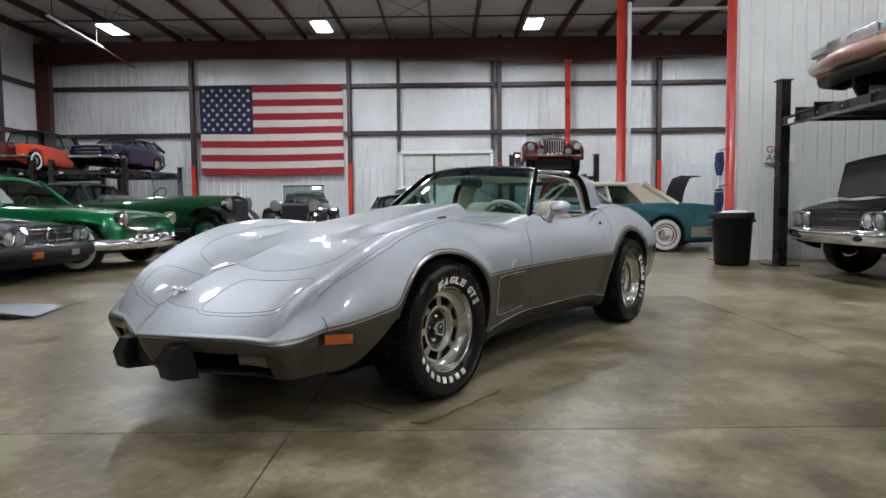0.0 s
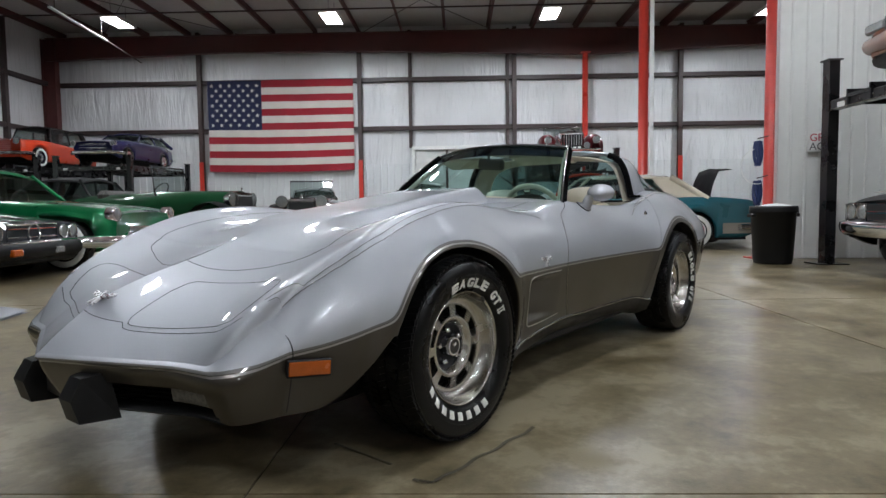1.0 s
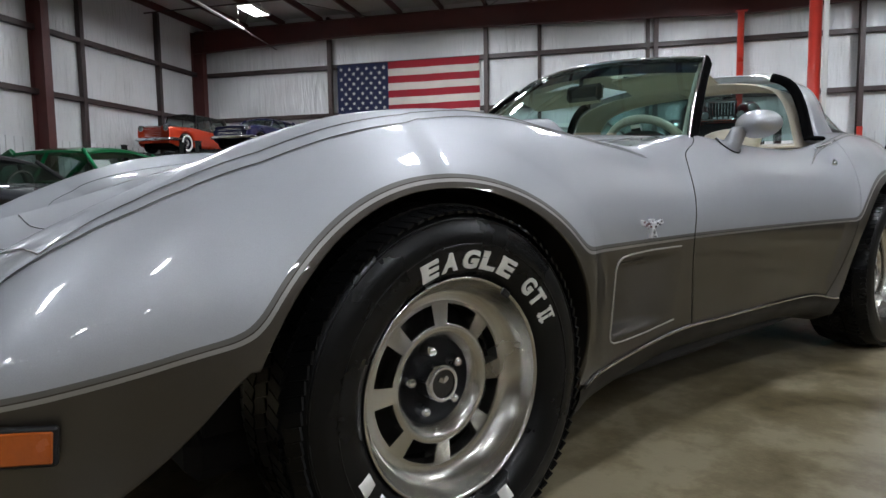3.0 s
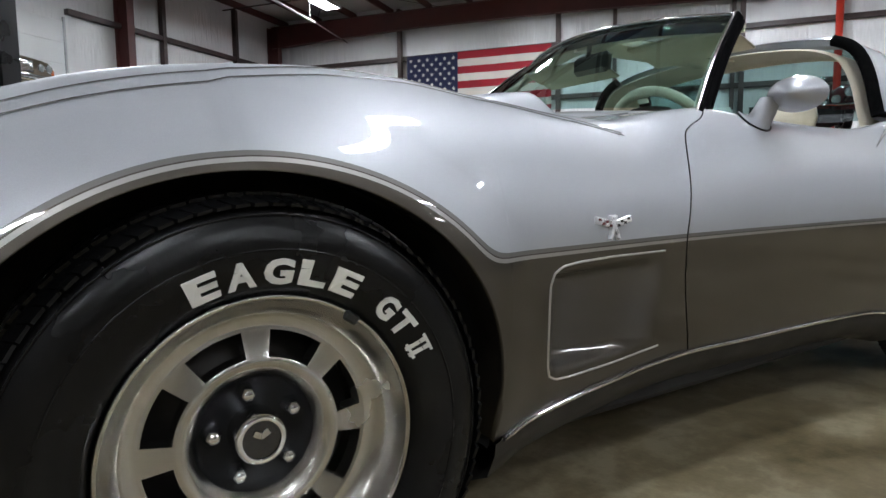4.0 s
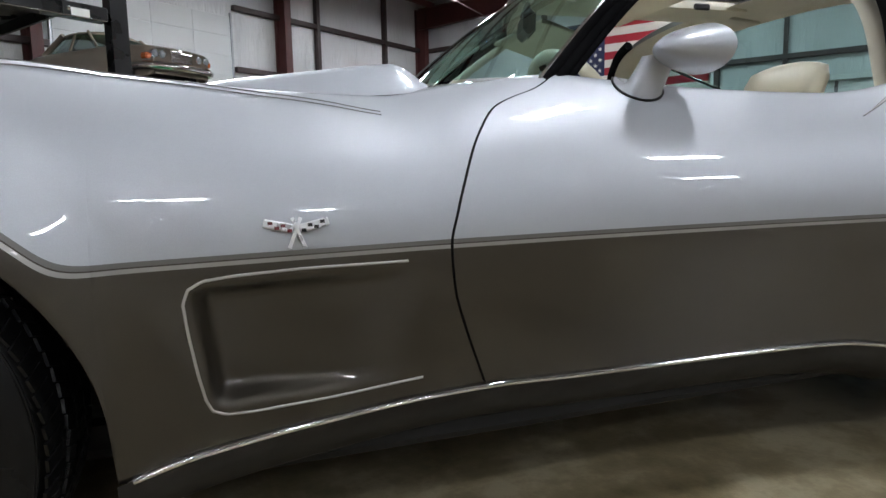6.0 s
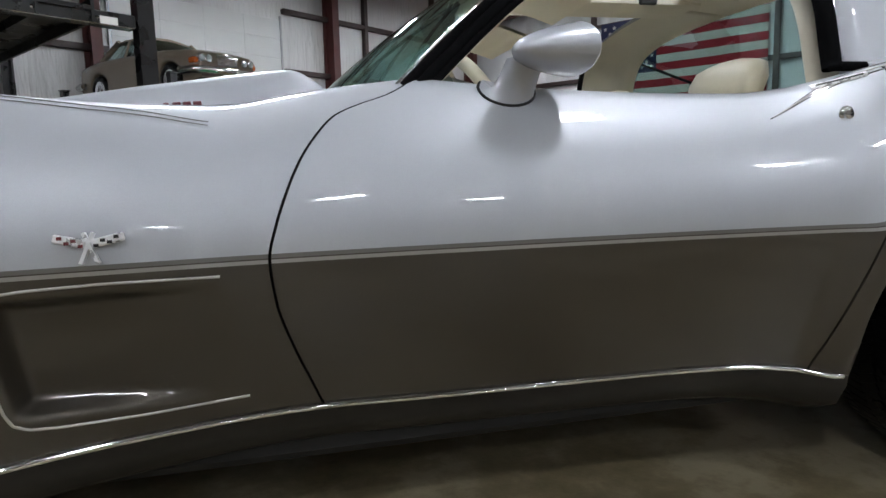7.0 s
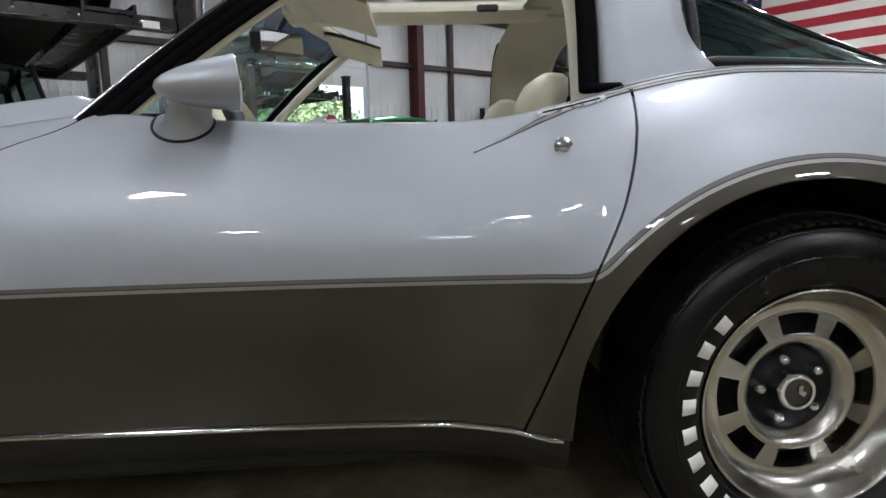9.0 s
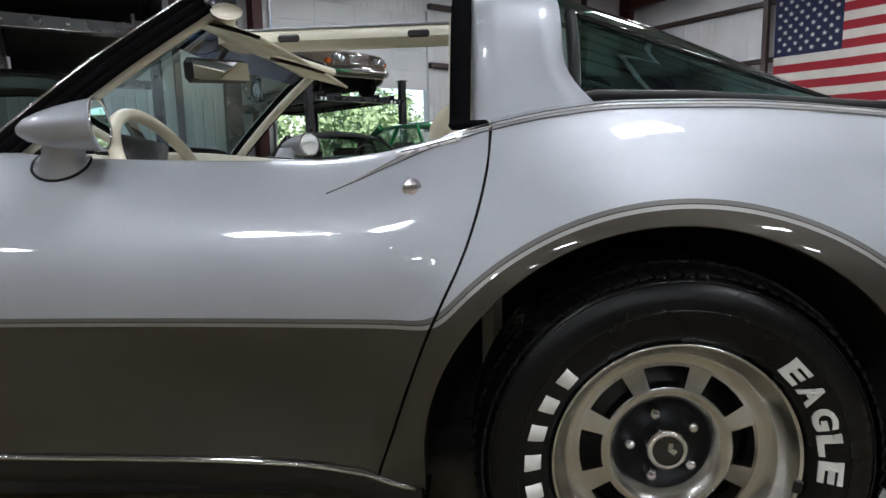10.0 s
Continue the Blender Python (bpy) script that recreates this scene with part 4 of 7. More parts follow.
def quarter_grid(side):
    """Upright strips from the belt line or the door gap down to the sill or the wheel arch."""
    cx, cz, a, b = ARCH_R
    cols = [(x, float(np.interp(x, (2.0, 2.083), (0.262, 0.25)))) for x in np.linspace(2.004, cx - a - 0.0006, 12)]
    cols += [(cx + a * math.cos(th), cz + b * math.sin(th)) for th in np.linspace(math.pi, 0, 90)]
    cols += [(x, 0.25 + 0.09 * (x - cx - a) / (3.58 - cx - a)) for x in np.linspace(cx + a + 0.0006, 3.58, 18)]
    zfine = np.linspace(0.24, 0.90, 400)
    xfine = curve(GAP_R, zfine) + 0.0025
    out, first = [], None
    for i, (x, zb) in enumerate(cols):
        zc = float(curve(CREST_Z, x))
        at_gap = x < 2.2175
        if at_gap:
            zc = min(zc, float(np.interp(x, xfine, zfine)))
        elif first is None:
            first = i
        z = zc + (zb - zc) * np.linspace(0, 1, ROWS_S)
        y = side_y(np.full(ROWS_S, x), z)
        t = np.linspace(0, 1, 16)
        yi = y[0] - 0.03 if at_gap else 0.575 if x < 2.95 else 0.575 - 0.7 * (x - 2.95)
        ytop = yi + (y[0] - yi) * t
        ztop = zc + (0.0 * t if at_gap else 0.012 * (1 - t) + 0.006 * np.sin(math.pi * t))
        rows = [(x, p * side, q) for p, q in zip(ytop, ztop)] + [(x, q * side, w) for q, w in zip(y[1:], z[1:])]
        rows += [(x, (y[-1] - 0.012) * side, z[-1] + 0.003), (x, (y[-1] - 0.07) * side, z[-1] + 0.004)]
        out.append(rows)
    P = np.array(out)
    P[first:] = rounded(P[first:], 15, 8)
    return P


for s in (-1, 1):
    door = part("door", Geo().grid(door_grid(s), flip=s > 0), PAINT, show_car, "silver door with pinstripes over the dark lower colour")
    part("quarter_panel", Geo().grid(quarter_grid(s), flip=s > 0), PAINT, show_car)
    for tab in (GAP_F, GAP_R):
        zz = np.linspace(0.262 if tab is GAP_R else 0.30, 0.876 if tab is GAP_F else 0.888, 50)
        xx = curve(tab, zz)
        yy = side_y(xx, zz)
        strips = [[(x + o, s * (y - d), z) for o, d in ((-0.0032, 0.0012), (-0.0032, 0.022), (0.0032, 0.022), (0.0032, 0.0012))] for x, y, z in zip(xx, yy, zz)]
        part("door_seam", Geo().grid(strips), GAP, door, "dark door gap")
    inner = Geo()
    P = [[(x, s * (float(side_y(x, float(curve(CREST_Z, x)))) - 0.056 - k[0]), float(curve(CREST_Z, x)) - k[1]) for k in ((0, 0.016), (0.03, 0.03), (0.055, 0.09), (0.05, 0.3 - 0.15 * float(sstep(1.98, 2.06, x))), (0.05, 0.55 - 0.38 * float(sstep(1.98, 2.06, x))))] for x in np.linspace(1.26, 2.16, 30)]
    part("door_lining", inner.grid(P, flip=s > 0), CREAM_TRIM, door, "cream door lining")
    part("lock", Geo().lathe([(0.0001, 0.010), (0.0092, 0.010), (0.0100, 0.0096), (0.0105, 0.0090), (0.0108, 0.0045), (0.0112, 0.0038), (0.0155, 0.0036), (0.0168, 0.0028), (0.0175, 0)], 24, m=pose(2.079, s * (float(side_y(2.079, 0.786)) - 0.001), 0.786, 0 if s > 0 else 0, 0, 0) @ Matrix.Diagonal((1, s, 1, 1)), flip=s < 0), CHROME, door, "round chrome door lock")
    # handle flap along the kick-up of the belt line
    hx = np.linspace(2.045, 2.165, 14)
    flap = part("door_handle", ribbon([(x, s * (float(side_y(x, float(curve(CREST_Z, x)) - 0.012)) + 0.001), float(curve(CREST_Z, x)) - 0.011) for x in hx], 0.012, 0.0035, (0, 0.75 * s, 0.66)), BADGE_METAL, door, "chrome-edged flush handle")
    part("handle_slot", ribbon([(x, s * (float(side_y(x, float(curve(CREST_Z, x)) - 0.012)) + 0.002), float(curve(CREST_Z, x)) - 0.011) for x in hx[1:-1]], 0.004, 0.0042, (0, 0.75 * s, 0.66)), BLACK, flap)
    bx = np.concatenate((np.linspace(2.96, 2.215, 40), np.linspace(2.20, 1.922, 24)))
    bz = np.where(bx < 2.205, np.interp(bx, (1.922, 1.978, 2.04, 2.12, 2.20), (0.784, 0.806, 0.832, 0.863, 0.884)), curve(CREST_Z, bx) - 0.006)
    for dz, w, m_ in ((0.0, 0.0042, GREY_STRIPE), (0.0065, 0.0042, PALE_STRIPE), (0.012, 0.003, GREY_STRIPE)):
        part("belt_stripe", ribbon([(x, s * (float(side_y(x, z + dz * q - 0.004)) + 0.0008), z + dz * q - 0.004) for x, z, q in zip(bx, bz, sstep(1.90, 2.15, bx))], w, 0.0010, (0, 0.8 * s, 0.6), taper=0.45), m_, show_car, "pinstripe along the belt line")
    # sill trim and black rocker
    sx = np.linspace(0.44, 2.075, 70)
    part("sill_trim", Geo().tube([(x, s * (float(side_y(x, float(curve(SILL_Z, x)) + 0.005)) + 0.002), float(curve(SILL_Z, x)) - 0.001) for x in sx], 0.0055, 8), CHROME, show_car, "thin bright sill moulding")
    P = [[(x, s * (float(side_y(x, 0.28)) - k[0]), float(curve(SILL_Z, x)) - k[1]) for k in ((0.004, 0.0), (0.006, 0.02), (0.03, 0.07), (0.09, 0.10), (0.25, 0.105))] for x in np.linspace(0.42, 2.085, 40)]
    part("rocker", Geo().grid(P, flip=s < 0), ROCKER_BLACK, show_car, "black rocker panel")
    # outline of the fender vent
    def vent(pts, w, m_, lift=0.002):
        pp = dl(pts, 50)
        return part("vent_stripe", ribbon([(x, s * (float(side_y(x, z) + gill_depth(x, z))), z) for x, z in pp], w, lift, (0, s, 0)), m_, show_car)
    vent([(0.870, 0.546), (0.70, 0.549), (0.60, 0.547), (0.556, 0.543), (0.536, 0.532), (0.528, 0.512), (0.531, 0.47), (0.540, 0.40), (0.548, 0.355), (0.556, 0.336), (0.575, 0.326), (0.62, 0.323), (0.75, 0.325), (0.90, 0.334)], 0.0045, PALE_STRIPE)

# wheel wells, underside
for (ax, zc_, ra_, rb_), drop_ in ((ARCH_F, 0.10), (ARCH_R, 0.10)):
    for s in (-1, 1):
        front = ax < 1
        line = ([] if front else [(ax - ra_ - 0.005, zc_ - drop_)]) + [(ax + (ra_ + 0.005) * math.cos(th), zc_ + (rb_ + 0.006) * math.sin(th)) for th in np.linspace(math.pi - (0.34 if front else 0), 0, 40)] + [(ax + ra_ + 0.005, zc_ - drop_)]
        P = [[(x, s * (float(side_y(x, z)) - 0.016), z), (x, s * 0.70, z + 0.01), (x, s * 0.48, z + 0.01), (ax + (x - ax) * 0.3, s * 0.46, zc_ + (z - zc_) * 0.3)] for x, z in line]
        part("wheel_well", Geo().grid(P, flip=s > 0), DARK_VOID, show_car, "black wheel well")
        # Added dark panel behind the wheel, stopping light that leaks through the well.
        ya, yb_ = sorted((s * 0.43, s * 0.45))
        part("well_liner", Geo().box((ax - (0.34 if front else 0.46), ya, 0.22), (ax + 0.40, yb_, 0.58 if front else 0.70), bevel=0.005), DARK_VOID, show_car)
# Boxes in place of the underbody, added to keep light off the floor below.
part("underbody", Geo().box((-0.36, -0.46, 0.13), (3.4, 0.46, 0.24), bevel=0.03).box((0.47, -0.69, 0.165), (2.03, 0.69, 0.25), bevel=0.02), DARK_VOID, show_car, "dark boxes under the body, added to block light")
P = [[(x, y, float(curve(CREST_Z, 3.58)) - dz) for x, dz in ((3.55, 0.0), (3.62, 0.06), (3.60, 0.30), (3.50, 0.45))] for y in np.linspace(-0.6, 0.6, 9)]
part("tail", Geo().grid(P), DARK_SILVER, show_car)
part("rear_deck", Geo().box((3.0, -0.56, 0.80), (3.57, 0.56, 0.83), bevel=0.02), SILVER, show_car)

# windscreen, its frame, the T-bar and the rear hoop
def ws(v, h):
    """Windscreen surface: v across (-1..1), h from base to top."""
    base = Vector((1.065 + 0.160 * v * v, 0.628 * v, 0.915 - 0.044 * v * v))
    top = Vector((1.465 + 0.140 * v * v, 0.476 * v, 1.213 - 0.028 * v * v))
    p = base.lerp(top, h)
    return p + Vector((-0.008, 0, 0.008)) * math.sin(math.pi * h)


screen = part("windscreen", Geo().grid([[ws(v, h) for h in np.linspace(0, 1, 12)] for v in np.linspace(-1, 1, 25)]), WINDOW, show_car, "tinted windscreen")
screen.visible_shadow = False
for s in (-1, 1):
    out_ = Vector((0, s, 0))
    pl = [ws(s, h) + out_ * 0.008 for h in np.linspace(-0.13, 1.0, 15)]
    part("windscreen_pillar", Geo().tube([p + Vector((0.010, -s * 0.004, -0.004)) for p in pl], 0.0155, 12), PILLAR_BLACK, show_car, "black windscreen pillar")
    part("pillar_edge", Geo().tube([p + Vector((-0.007, s * 0.003, 0.005)) for p in pl], 0.0105, 10), PILLAR_BLACK, show_car)
    part("pillar_trim", Geo().tube([p + Vector((-0.017, s * 0.004, 0.012)) for p in pl], 0.0042, 8), CHROME, show_car, "bright pillar moulding")
    part("pillar_seal", Geo().tube([p + Vector((0.026, s * 0.001, -0.014)) for p in pl], 0.0085, 8), PILLAR_BLACK, show_car)
    part("pillar_lining", Geo().tube([p + Vector((0.014, -s * 0.026, -0.020)) for p in pl[1:]], 0.015, 10), CREAM_TRIM, show_car, "cream inner pillar trim")
band = part("tint_band", Geo().grid([[ws(v, h) + Vector((0.004, 0, -0.004)) for h in np.linspace(0.80, 0.99, 4)] for v in np.linspace(-0.97, 0.97, 25)]), glass("blue_tint_band", (0.10, 0.16, 0.42), 0.6), screen, "blue sun band along the top of the windscreen")
band.visible_shadow = False
hd = [ws(v, 1.0) for v in np.linspace(-1, 1, 25)]
part("windscreen_header", Geo().tube([p + Vector((0.03, 0, 0.002)) for p in hd], 0.024, 12, squash=0.6), BLACK_GLOSS, show_car, "black windscreen header")
part("header_trim", Geo().tube([p + Vector((-0.004, 0, 0.008)) for p in hd], 0.005, 8), CHROME, show_car)
part("header_lining", Geo().tube([p + Vector((0.055, 0, -0.022)) for p in hd], 0.034, 12, squash=0.5), CREAM_TRIM, show_car, "cream header lining")
part("cowl", Geo().grid([[ws(v, 0) + Vector((dx, 0, dz)) for dx, dz in ((-0.12, -0.05), (-0.06, -0.022), (-0.012, -0.008), (0.012, -0.012))] for v in np.linspace(-0.98, 0.98, 25)], flip=True), SILVER, show_car, "silver cowl under the windscreen")
bar = [[(x, y, z + 0.018 * (1 - (y / 0.085) ** 2)) for y, z in ((-0.085, 1.172), (-0.085, 1.192), (-0.05, 1.200), (0, 1.202), (0.05, 1.200), (0.085, 1.192), (0.085, 1.172), (0.0, 1.150), (-0.085, 1.172))] for x in np.linspace(1.48, 2.22, 10)]
tbar = part("roof_bar", Geo().grid(bar, flip=True), CREAM_TRIM, show_car, "cream-lined centre roof bar")
part("bar_cap", Geo().grid([[(x, y, 1.222 - 3.0 * y * y) for y in np.linspace(-0.07, 0.07, 7)] for x in np.linspace(1.49, 2.22, 8)], flip=True), SILVER, tbar)
for x in (1.68, 2.04):
    part("latch", Geo().box((x - 0.03, -0.095, 1.168), (x + 0.03, -0.082, 1.188), bevel=0.005), BLACK, tbar)


def hoop(y_out, t, lift=0.0):
    """Section line of the rear roof hoop from belt to centre; t from 0 to 1."""
    pts = [(0.66, 0.900), (0.645, 0.96), (0.628, 1.03), (0.60, 1.10), (0.565, 1.145), (0.50, 1.178), (0.38, 1.203), (0.2, 1.218), (0.0, 1.222)]
    T = np.linspace(0, 1, len(pts))
    y, z = curve(list(zip(T, [p[0] for p in pts])), t), curve(list(zip(T, [p[1] for p in pts])), t)
    return float(y) + y_out, float(z) + lift


def hoop_grid(inset, lift, xa, xb, side_n=40):
    out = []
    for sgn in (-1, 1):
        ts = np.linspace(0, 1, side_n)
        seq = ts if sgn < 0 else ts[::-1][1:]
        for t in seq:
            y, z = hoop(inset, t, lift)
            low = (1 - sstep(0, 0.35, t))
            x0 = xa
            x1 = xb + 0.075 * low ** 2.2
            out.append([(x0, sgn * (y - 0.012), z - 0.004), (x0 + 0.012, sgn * y, z)] + [(x0 + 0.012 + (x1 - x0 - 0.012) * k, sgn * y, z - 0.02 * k * t) for k in (0.25, 0.5, 0.75, 1.0)] + [(x1 + 0.006, sgn * (y - 0.015), z - 0.02 * t - 0.008)])
    return out


part("rear_hoop", Geo().grid(hoop_grid(0.0, 0.0, 2.185, 2.352)), SILVER, show_car, "silver rear roof hoop and sail panel")
part("hoop_lining", Geo().grid(hoop_grid(-0.045, -0.035, 2.138, 2.36), flip=False), CREAM_TRIM, show_car, "cream inner lining of the roof hoop")
for s in (-1, 1):
    part("hoop_seal", Geo().tube([(2.172 - 0.012 * (1 - t), s * (hoop(-0.012, t)[0]), hoop(0, t)[1] - 0.006) for t in np.linspace(0, 0.62, 18)], 0.020, 10), PILLAR_BLACK, show_car, "black rubber door seal")
    part("seal_foot", Geo().box((2.14, s * 0.672 - 0.022, 0.888), (2.215, s * 0.672 + 0.022, 0.904), bevel=0.006), PILLAR_BLACK, show_car)


def fast(x, t):
    """Wrap-round rear glass: t=0 at the side base, 1 on the centre line."""
    zb = np.interp(x, (2.36, 2.6, 2.97), (0.944, 0.936, 0.905))
    zt = np.interp(x, (2.36, 2.6, 2.97, 3.2), (1.215, 1.13, 0.955, 0.86))
    zsd = np.interp(x, (2.36, 2.97), (1.115, 0.905))
    y0 = np.interp(x, (2.36, 2.97), (0.632, 0.60))
    pts_y, pts_z = (y0, y0 - 0.03, y0 - 0.075, 0.40, 0.2, 0.0), (zb, zb + 0.6 * (zsd - zb), zsd, zsd + 0.72 * (zt - zsd), zt - 0.008, zt)
    T = (0, 0.2, 0.36, 0.6, 0.8, 1)
    return float(curve(list(zip(T, pts_y)), t)), float(curve(list(zip(T, pts_z)), t))


G = []
for x in np.linspace(2.372, 2.965, 24):
    L = [fast(x, t) for t in np.linspace(0, 1, 22)]
    G.append([(x, -y, z) for y, z in L] + [(x, y, z) for y, z in L[::-1][1:]])
rear_glass = part("rear_glass", Geo().grid(G, flip=True), WINDOW_DARK, show_car, "tinted wrap-round rear glass")
rear_glass.visible_shadow = False
for s in (-1, 1):
    part("glass_seal", Geo().tube([(2.378, s * (fast(2.372, t)[0] + 0.004), fast(2.372, t)[1]) for t in np.linspace(0.36, 0.0, 9)] + [(2.392, s * 0.637, 0.940)] + [(x, s * (fast(x, 0)[0] + 0.006), fast(x, 0)[1] + 0.002) for x in np.linspace(2.42, 2.965, 16)], 0.012, 8), RUBBER_TRIM, show_car, "black rear glass seal")
    part("glass_edge", Geo().tube([(x, s * (fast(x, 0.36)[0] + 0.003), fast(x, 0.36)[1] + 0.003) for x in np.linspace(2.38, 2.965, 16)], 0.006, 8), BLACK_GLOSS, show_car)
part("luggage_floor", Geo().box((2.22, -0.56, 0.70), (3.0, 0.56, 0.74)), CARPET, show_car, "cream carpet behind the seats")
# Black sheet added so the luggage space looks shaded through the rear glass.
part("luggage_cover", Geo().box((2.40, -0.54, 0.86), (2.98, 0.54, 0.875), bevel=0.006), BLACK, show_car)

# door mirrors
def mirror_shell(g, m):
    prof = [(0.0005, -0.095), (0.013, -0.091), (0.025, -0.078), (0.037, -0.053), (0.047, -0.023), (0.0535, 0.006), (0.0575, 0.030), (0.0588, 0.0365), (0.0592, 0.038), (0.0590, 0.0392), (0.0580, 0.0398), (0.056, 0.0398), (0.0005, 0.0396)]
    return g.lathe(prof, 32, axis="x", m=m @ Matrix.Diagonal((1, 1.25, 0.82, 1)))


def shoulder_z(x, y):
    """Height of the door's outer skin at (x, y), above the side line."""
    zc, yc, w, zs = (float(f) for f in (curve(CREST_Z, x), curve(CREST_Y, x), curve(WIDTH, x), stripe_z(x)))
    return zc if y <= yc else zs + (zc - zs) * min(1, max(0, (w - y) / (w - yc))) ** (1 / 2.3)


for s in (-1, 1):
    mc = pose(1.470, s * 0.738, 0.912, 0, -4, -18 * s)
    mirror = part("door_mirror", mirror_shell(Geo(), mc), SILVER, show_car, "silver bullet-shaped door mirror")
    P = []
    for k, (dx, z, rx, ry) in enumerate(((0.0, 0.0, 0.056, 0.033), (0.002, 0.010, 0.053, 0.031), (0.011, 0.852, 0.043, 0.029), (0.020, 0.875, 0.039, 0.026), (0.032, 0.902, 0.040, 0.025))):
        P.append([(1.394 + dx + rx * math.cos(a), s * (0.676 + (0.0 if k < 2 else 0.35 * (z - 0.822)) + ry * math.sin(a)), shoulder_z(1.394 + dx + rx * math.cos(a), 0.676 + ry * math.sin(a)) - 0.004 + z if k < 2 else z) for a in np.linspace(0, 2 * math.pi, 28)[:-1]])
    part("mirror_stalk", Geo().grid(P, wrap_v=True, flip=s > 0), SILVER, mirror)
    part("mirror_gasket", Geo().tube([(1.394 + 0.056 * math.cos(a), s * (0.676 + 0.032 * math.sin(a)), shoulder_z(1.394 + 0.056 * math.cos(a), 0.676 + 0.032 * math.sin(a)) + 0.0015) for a in np.linspace(0, 2 * math.pi, 28)[:-1]], 0.003, 6, closed=True), RUBBER_TRIM, mirror)
    part("mirror_glass", Geo().lathe([(0.0005, 0.0412), (0.051, 0.0412)], 32, axis="x", m=mc @ Matrix.Diagonal((1, 1.25, 0.82, 1))), mat("mirror_silver", (0.85, 0.86, 0.86), 0.03, 1.0, vary=0.01, rvar=0.01) if s < 0 else bpy.data.materials["mirror_silver"], mirror)
    part("mirror_rim", Geo().tube([tuple(mc @ Vector((0.0405, 0.0555 * 1.25 * math.cos(q), 0.0555 * 0.82 * math.sin(q)))) for q in np.linspace(0, 2 * math.pi, 37)[:-1]], 0.003, 6, closed=True), CHROME, mirror, "thin bright mirror rim")

# cabin
part("dashboard", Geo().grid([[(x, y, z + 0.01 * math.cos(3 * y)) for x, z in ((1.25, 0.80), (1.27, 0.855), (1.33, 0.868), (1.39, 0.860), (1.43, 0.82), (1.44, 0.72), (1.40, 0.55))] for y in np.linspace(-0.60, 0.60, 25)], flip=True), CREAM_TRIM, show_car, "cream dashboard")
part("instrument_hood", Geo().tube([(1.42, -0.36, 0.80), (1.39, -0.36, 0.87), (1.34, -0.36, 0.875)], [0.02, 0.11, 0.12], 16, squash=0.35), BLACK, show_car)
wheel_m = pose(1.445, -0.345, 0.80, 0, 62, 0)
steer = part("steering_wheel", Geo().tube([tuple(wheel_m @ Vector((0.185 * math.cos(a), 0.185 * math.sin(a), 0))) for a in np.linspace(0, 2 * math.pi, 41)[:-1]], 0.0155, 10, closed=True), CREAM, show_car, "cream leather steering wheel")
part("wheel_spokes", Geo().box((-0.17, -0.02, -0.02), (0.0, 0.02, -0.01), m=wheel_m).box((-0.02, -0.17, -0.02), (0.02, 0.17, -0.01), m=wheel_m).lathe([(0.0005, 0.01), (0.05, 0.0), (0.055, -0.03)], 20, axis="z", m=wheel_m), CHROME, steer)


def seat(y):
    r = []
    for k, (x, z, w, d) in enumerate(((1.62, 0.40, 0.20, 0.05), (1.75, 0.46, 0.23, 0.07), (1.95, 0.44, 0.24, 0.07), (2.02, 0.46, 0.24, 0.07))):
        r.append([(x + d * 0.2 * math.sin(a), y + w * math.copysign(abs(math.cos(a)) ** 0.6, math.cos(a)), z + d * math.copysign(abs(math.sin(a)) ** 0.6, math.sin(a))) for a in np.linspace(0, 2 * math.pi, 21)[:-1]])
    st = part("seat", Geo().grid(r, wrap_v=True), CREAM, show_car, "cream leather bucket seat")
    b = []
    for x, z, w, d in ((2.00, 0.42, 0.22, 0.05), (2.03, 0.52, 0.235, 0.06), (2.075, 0.66, 0.235, 0.062), (2.11, 0.76, 0.225, 0.058), (2.135, 0.825, 0.20, 0.05), (2.15, 0.855, 0.15, 0.035), (2.155, 0.865, 0.06, 0.015), (2.155, 0.867, 0.004, 0.002)):
        b.append([(x + d * math.copysign(abs(math.sin(a)) ** 0.55, math.sin(a)), y + w * math.copysign(abs(math.cos(a)) ** 0.55, math.cos(a)), z) for a in np.linspace(0, 2 * math.pi, 25)[:-1]])
    part("backrest", Geo().grid(b, wrap_v=True, flip=True), CREAM, st)
    hr = []
    for x, z, w, d in ((2.12, 0.845, 0.10, 0.03), (2.125, 0.87, 0.125, 0.045), (2.135, 0.91, 0.13, 0.05), (2.145, 0.945, 0.12, 0.04), (2.15, 0.957, 0.09, 0.028), (2.15, 0.964, 0.05, 0.016), (2.15, 0.966, 0.004, 0.002)):
        hr.append([(x + d * math.copysign(abs(math.sin(a)) ** 0.6, math.sin(a)), y + w * math.copysign(abs(math.cos(a)) ** 0.6, math.cos(a)), z) for a in np.linspace(0, 2 * math.pi, 21)[:-1]])
    part("headrest", Geo().grid(hr, wrap_v=True, flip=True), CREAM, st)
    part("seam", Geo().tube([(2.055, y - 0.16, 0.60), (2.075, y - 0.15, 0.80), (2.085, y, 0.825), (2.075, y + 0.15, 0.80), (2.055, y + 0.16, 0.60)], 0.004, 6), CREAM_TRIM, st)


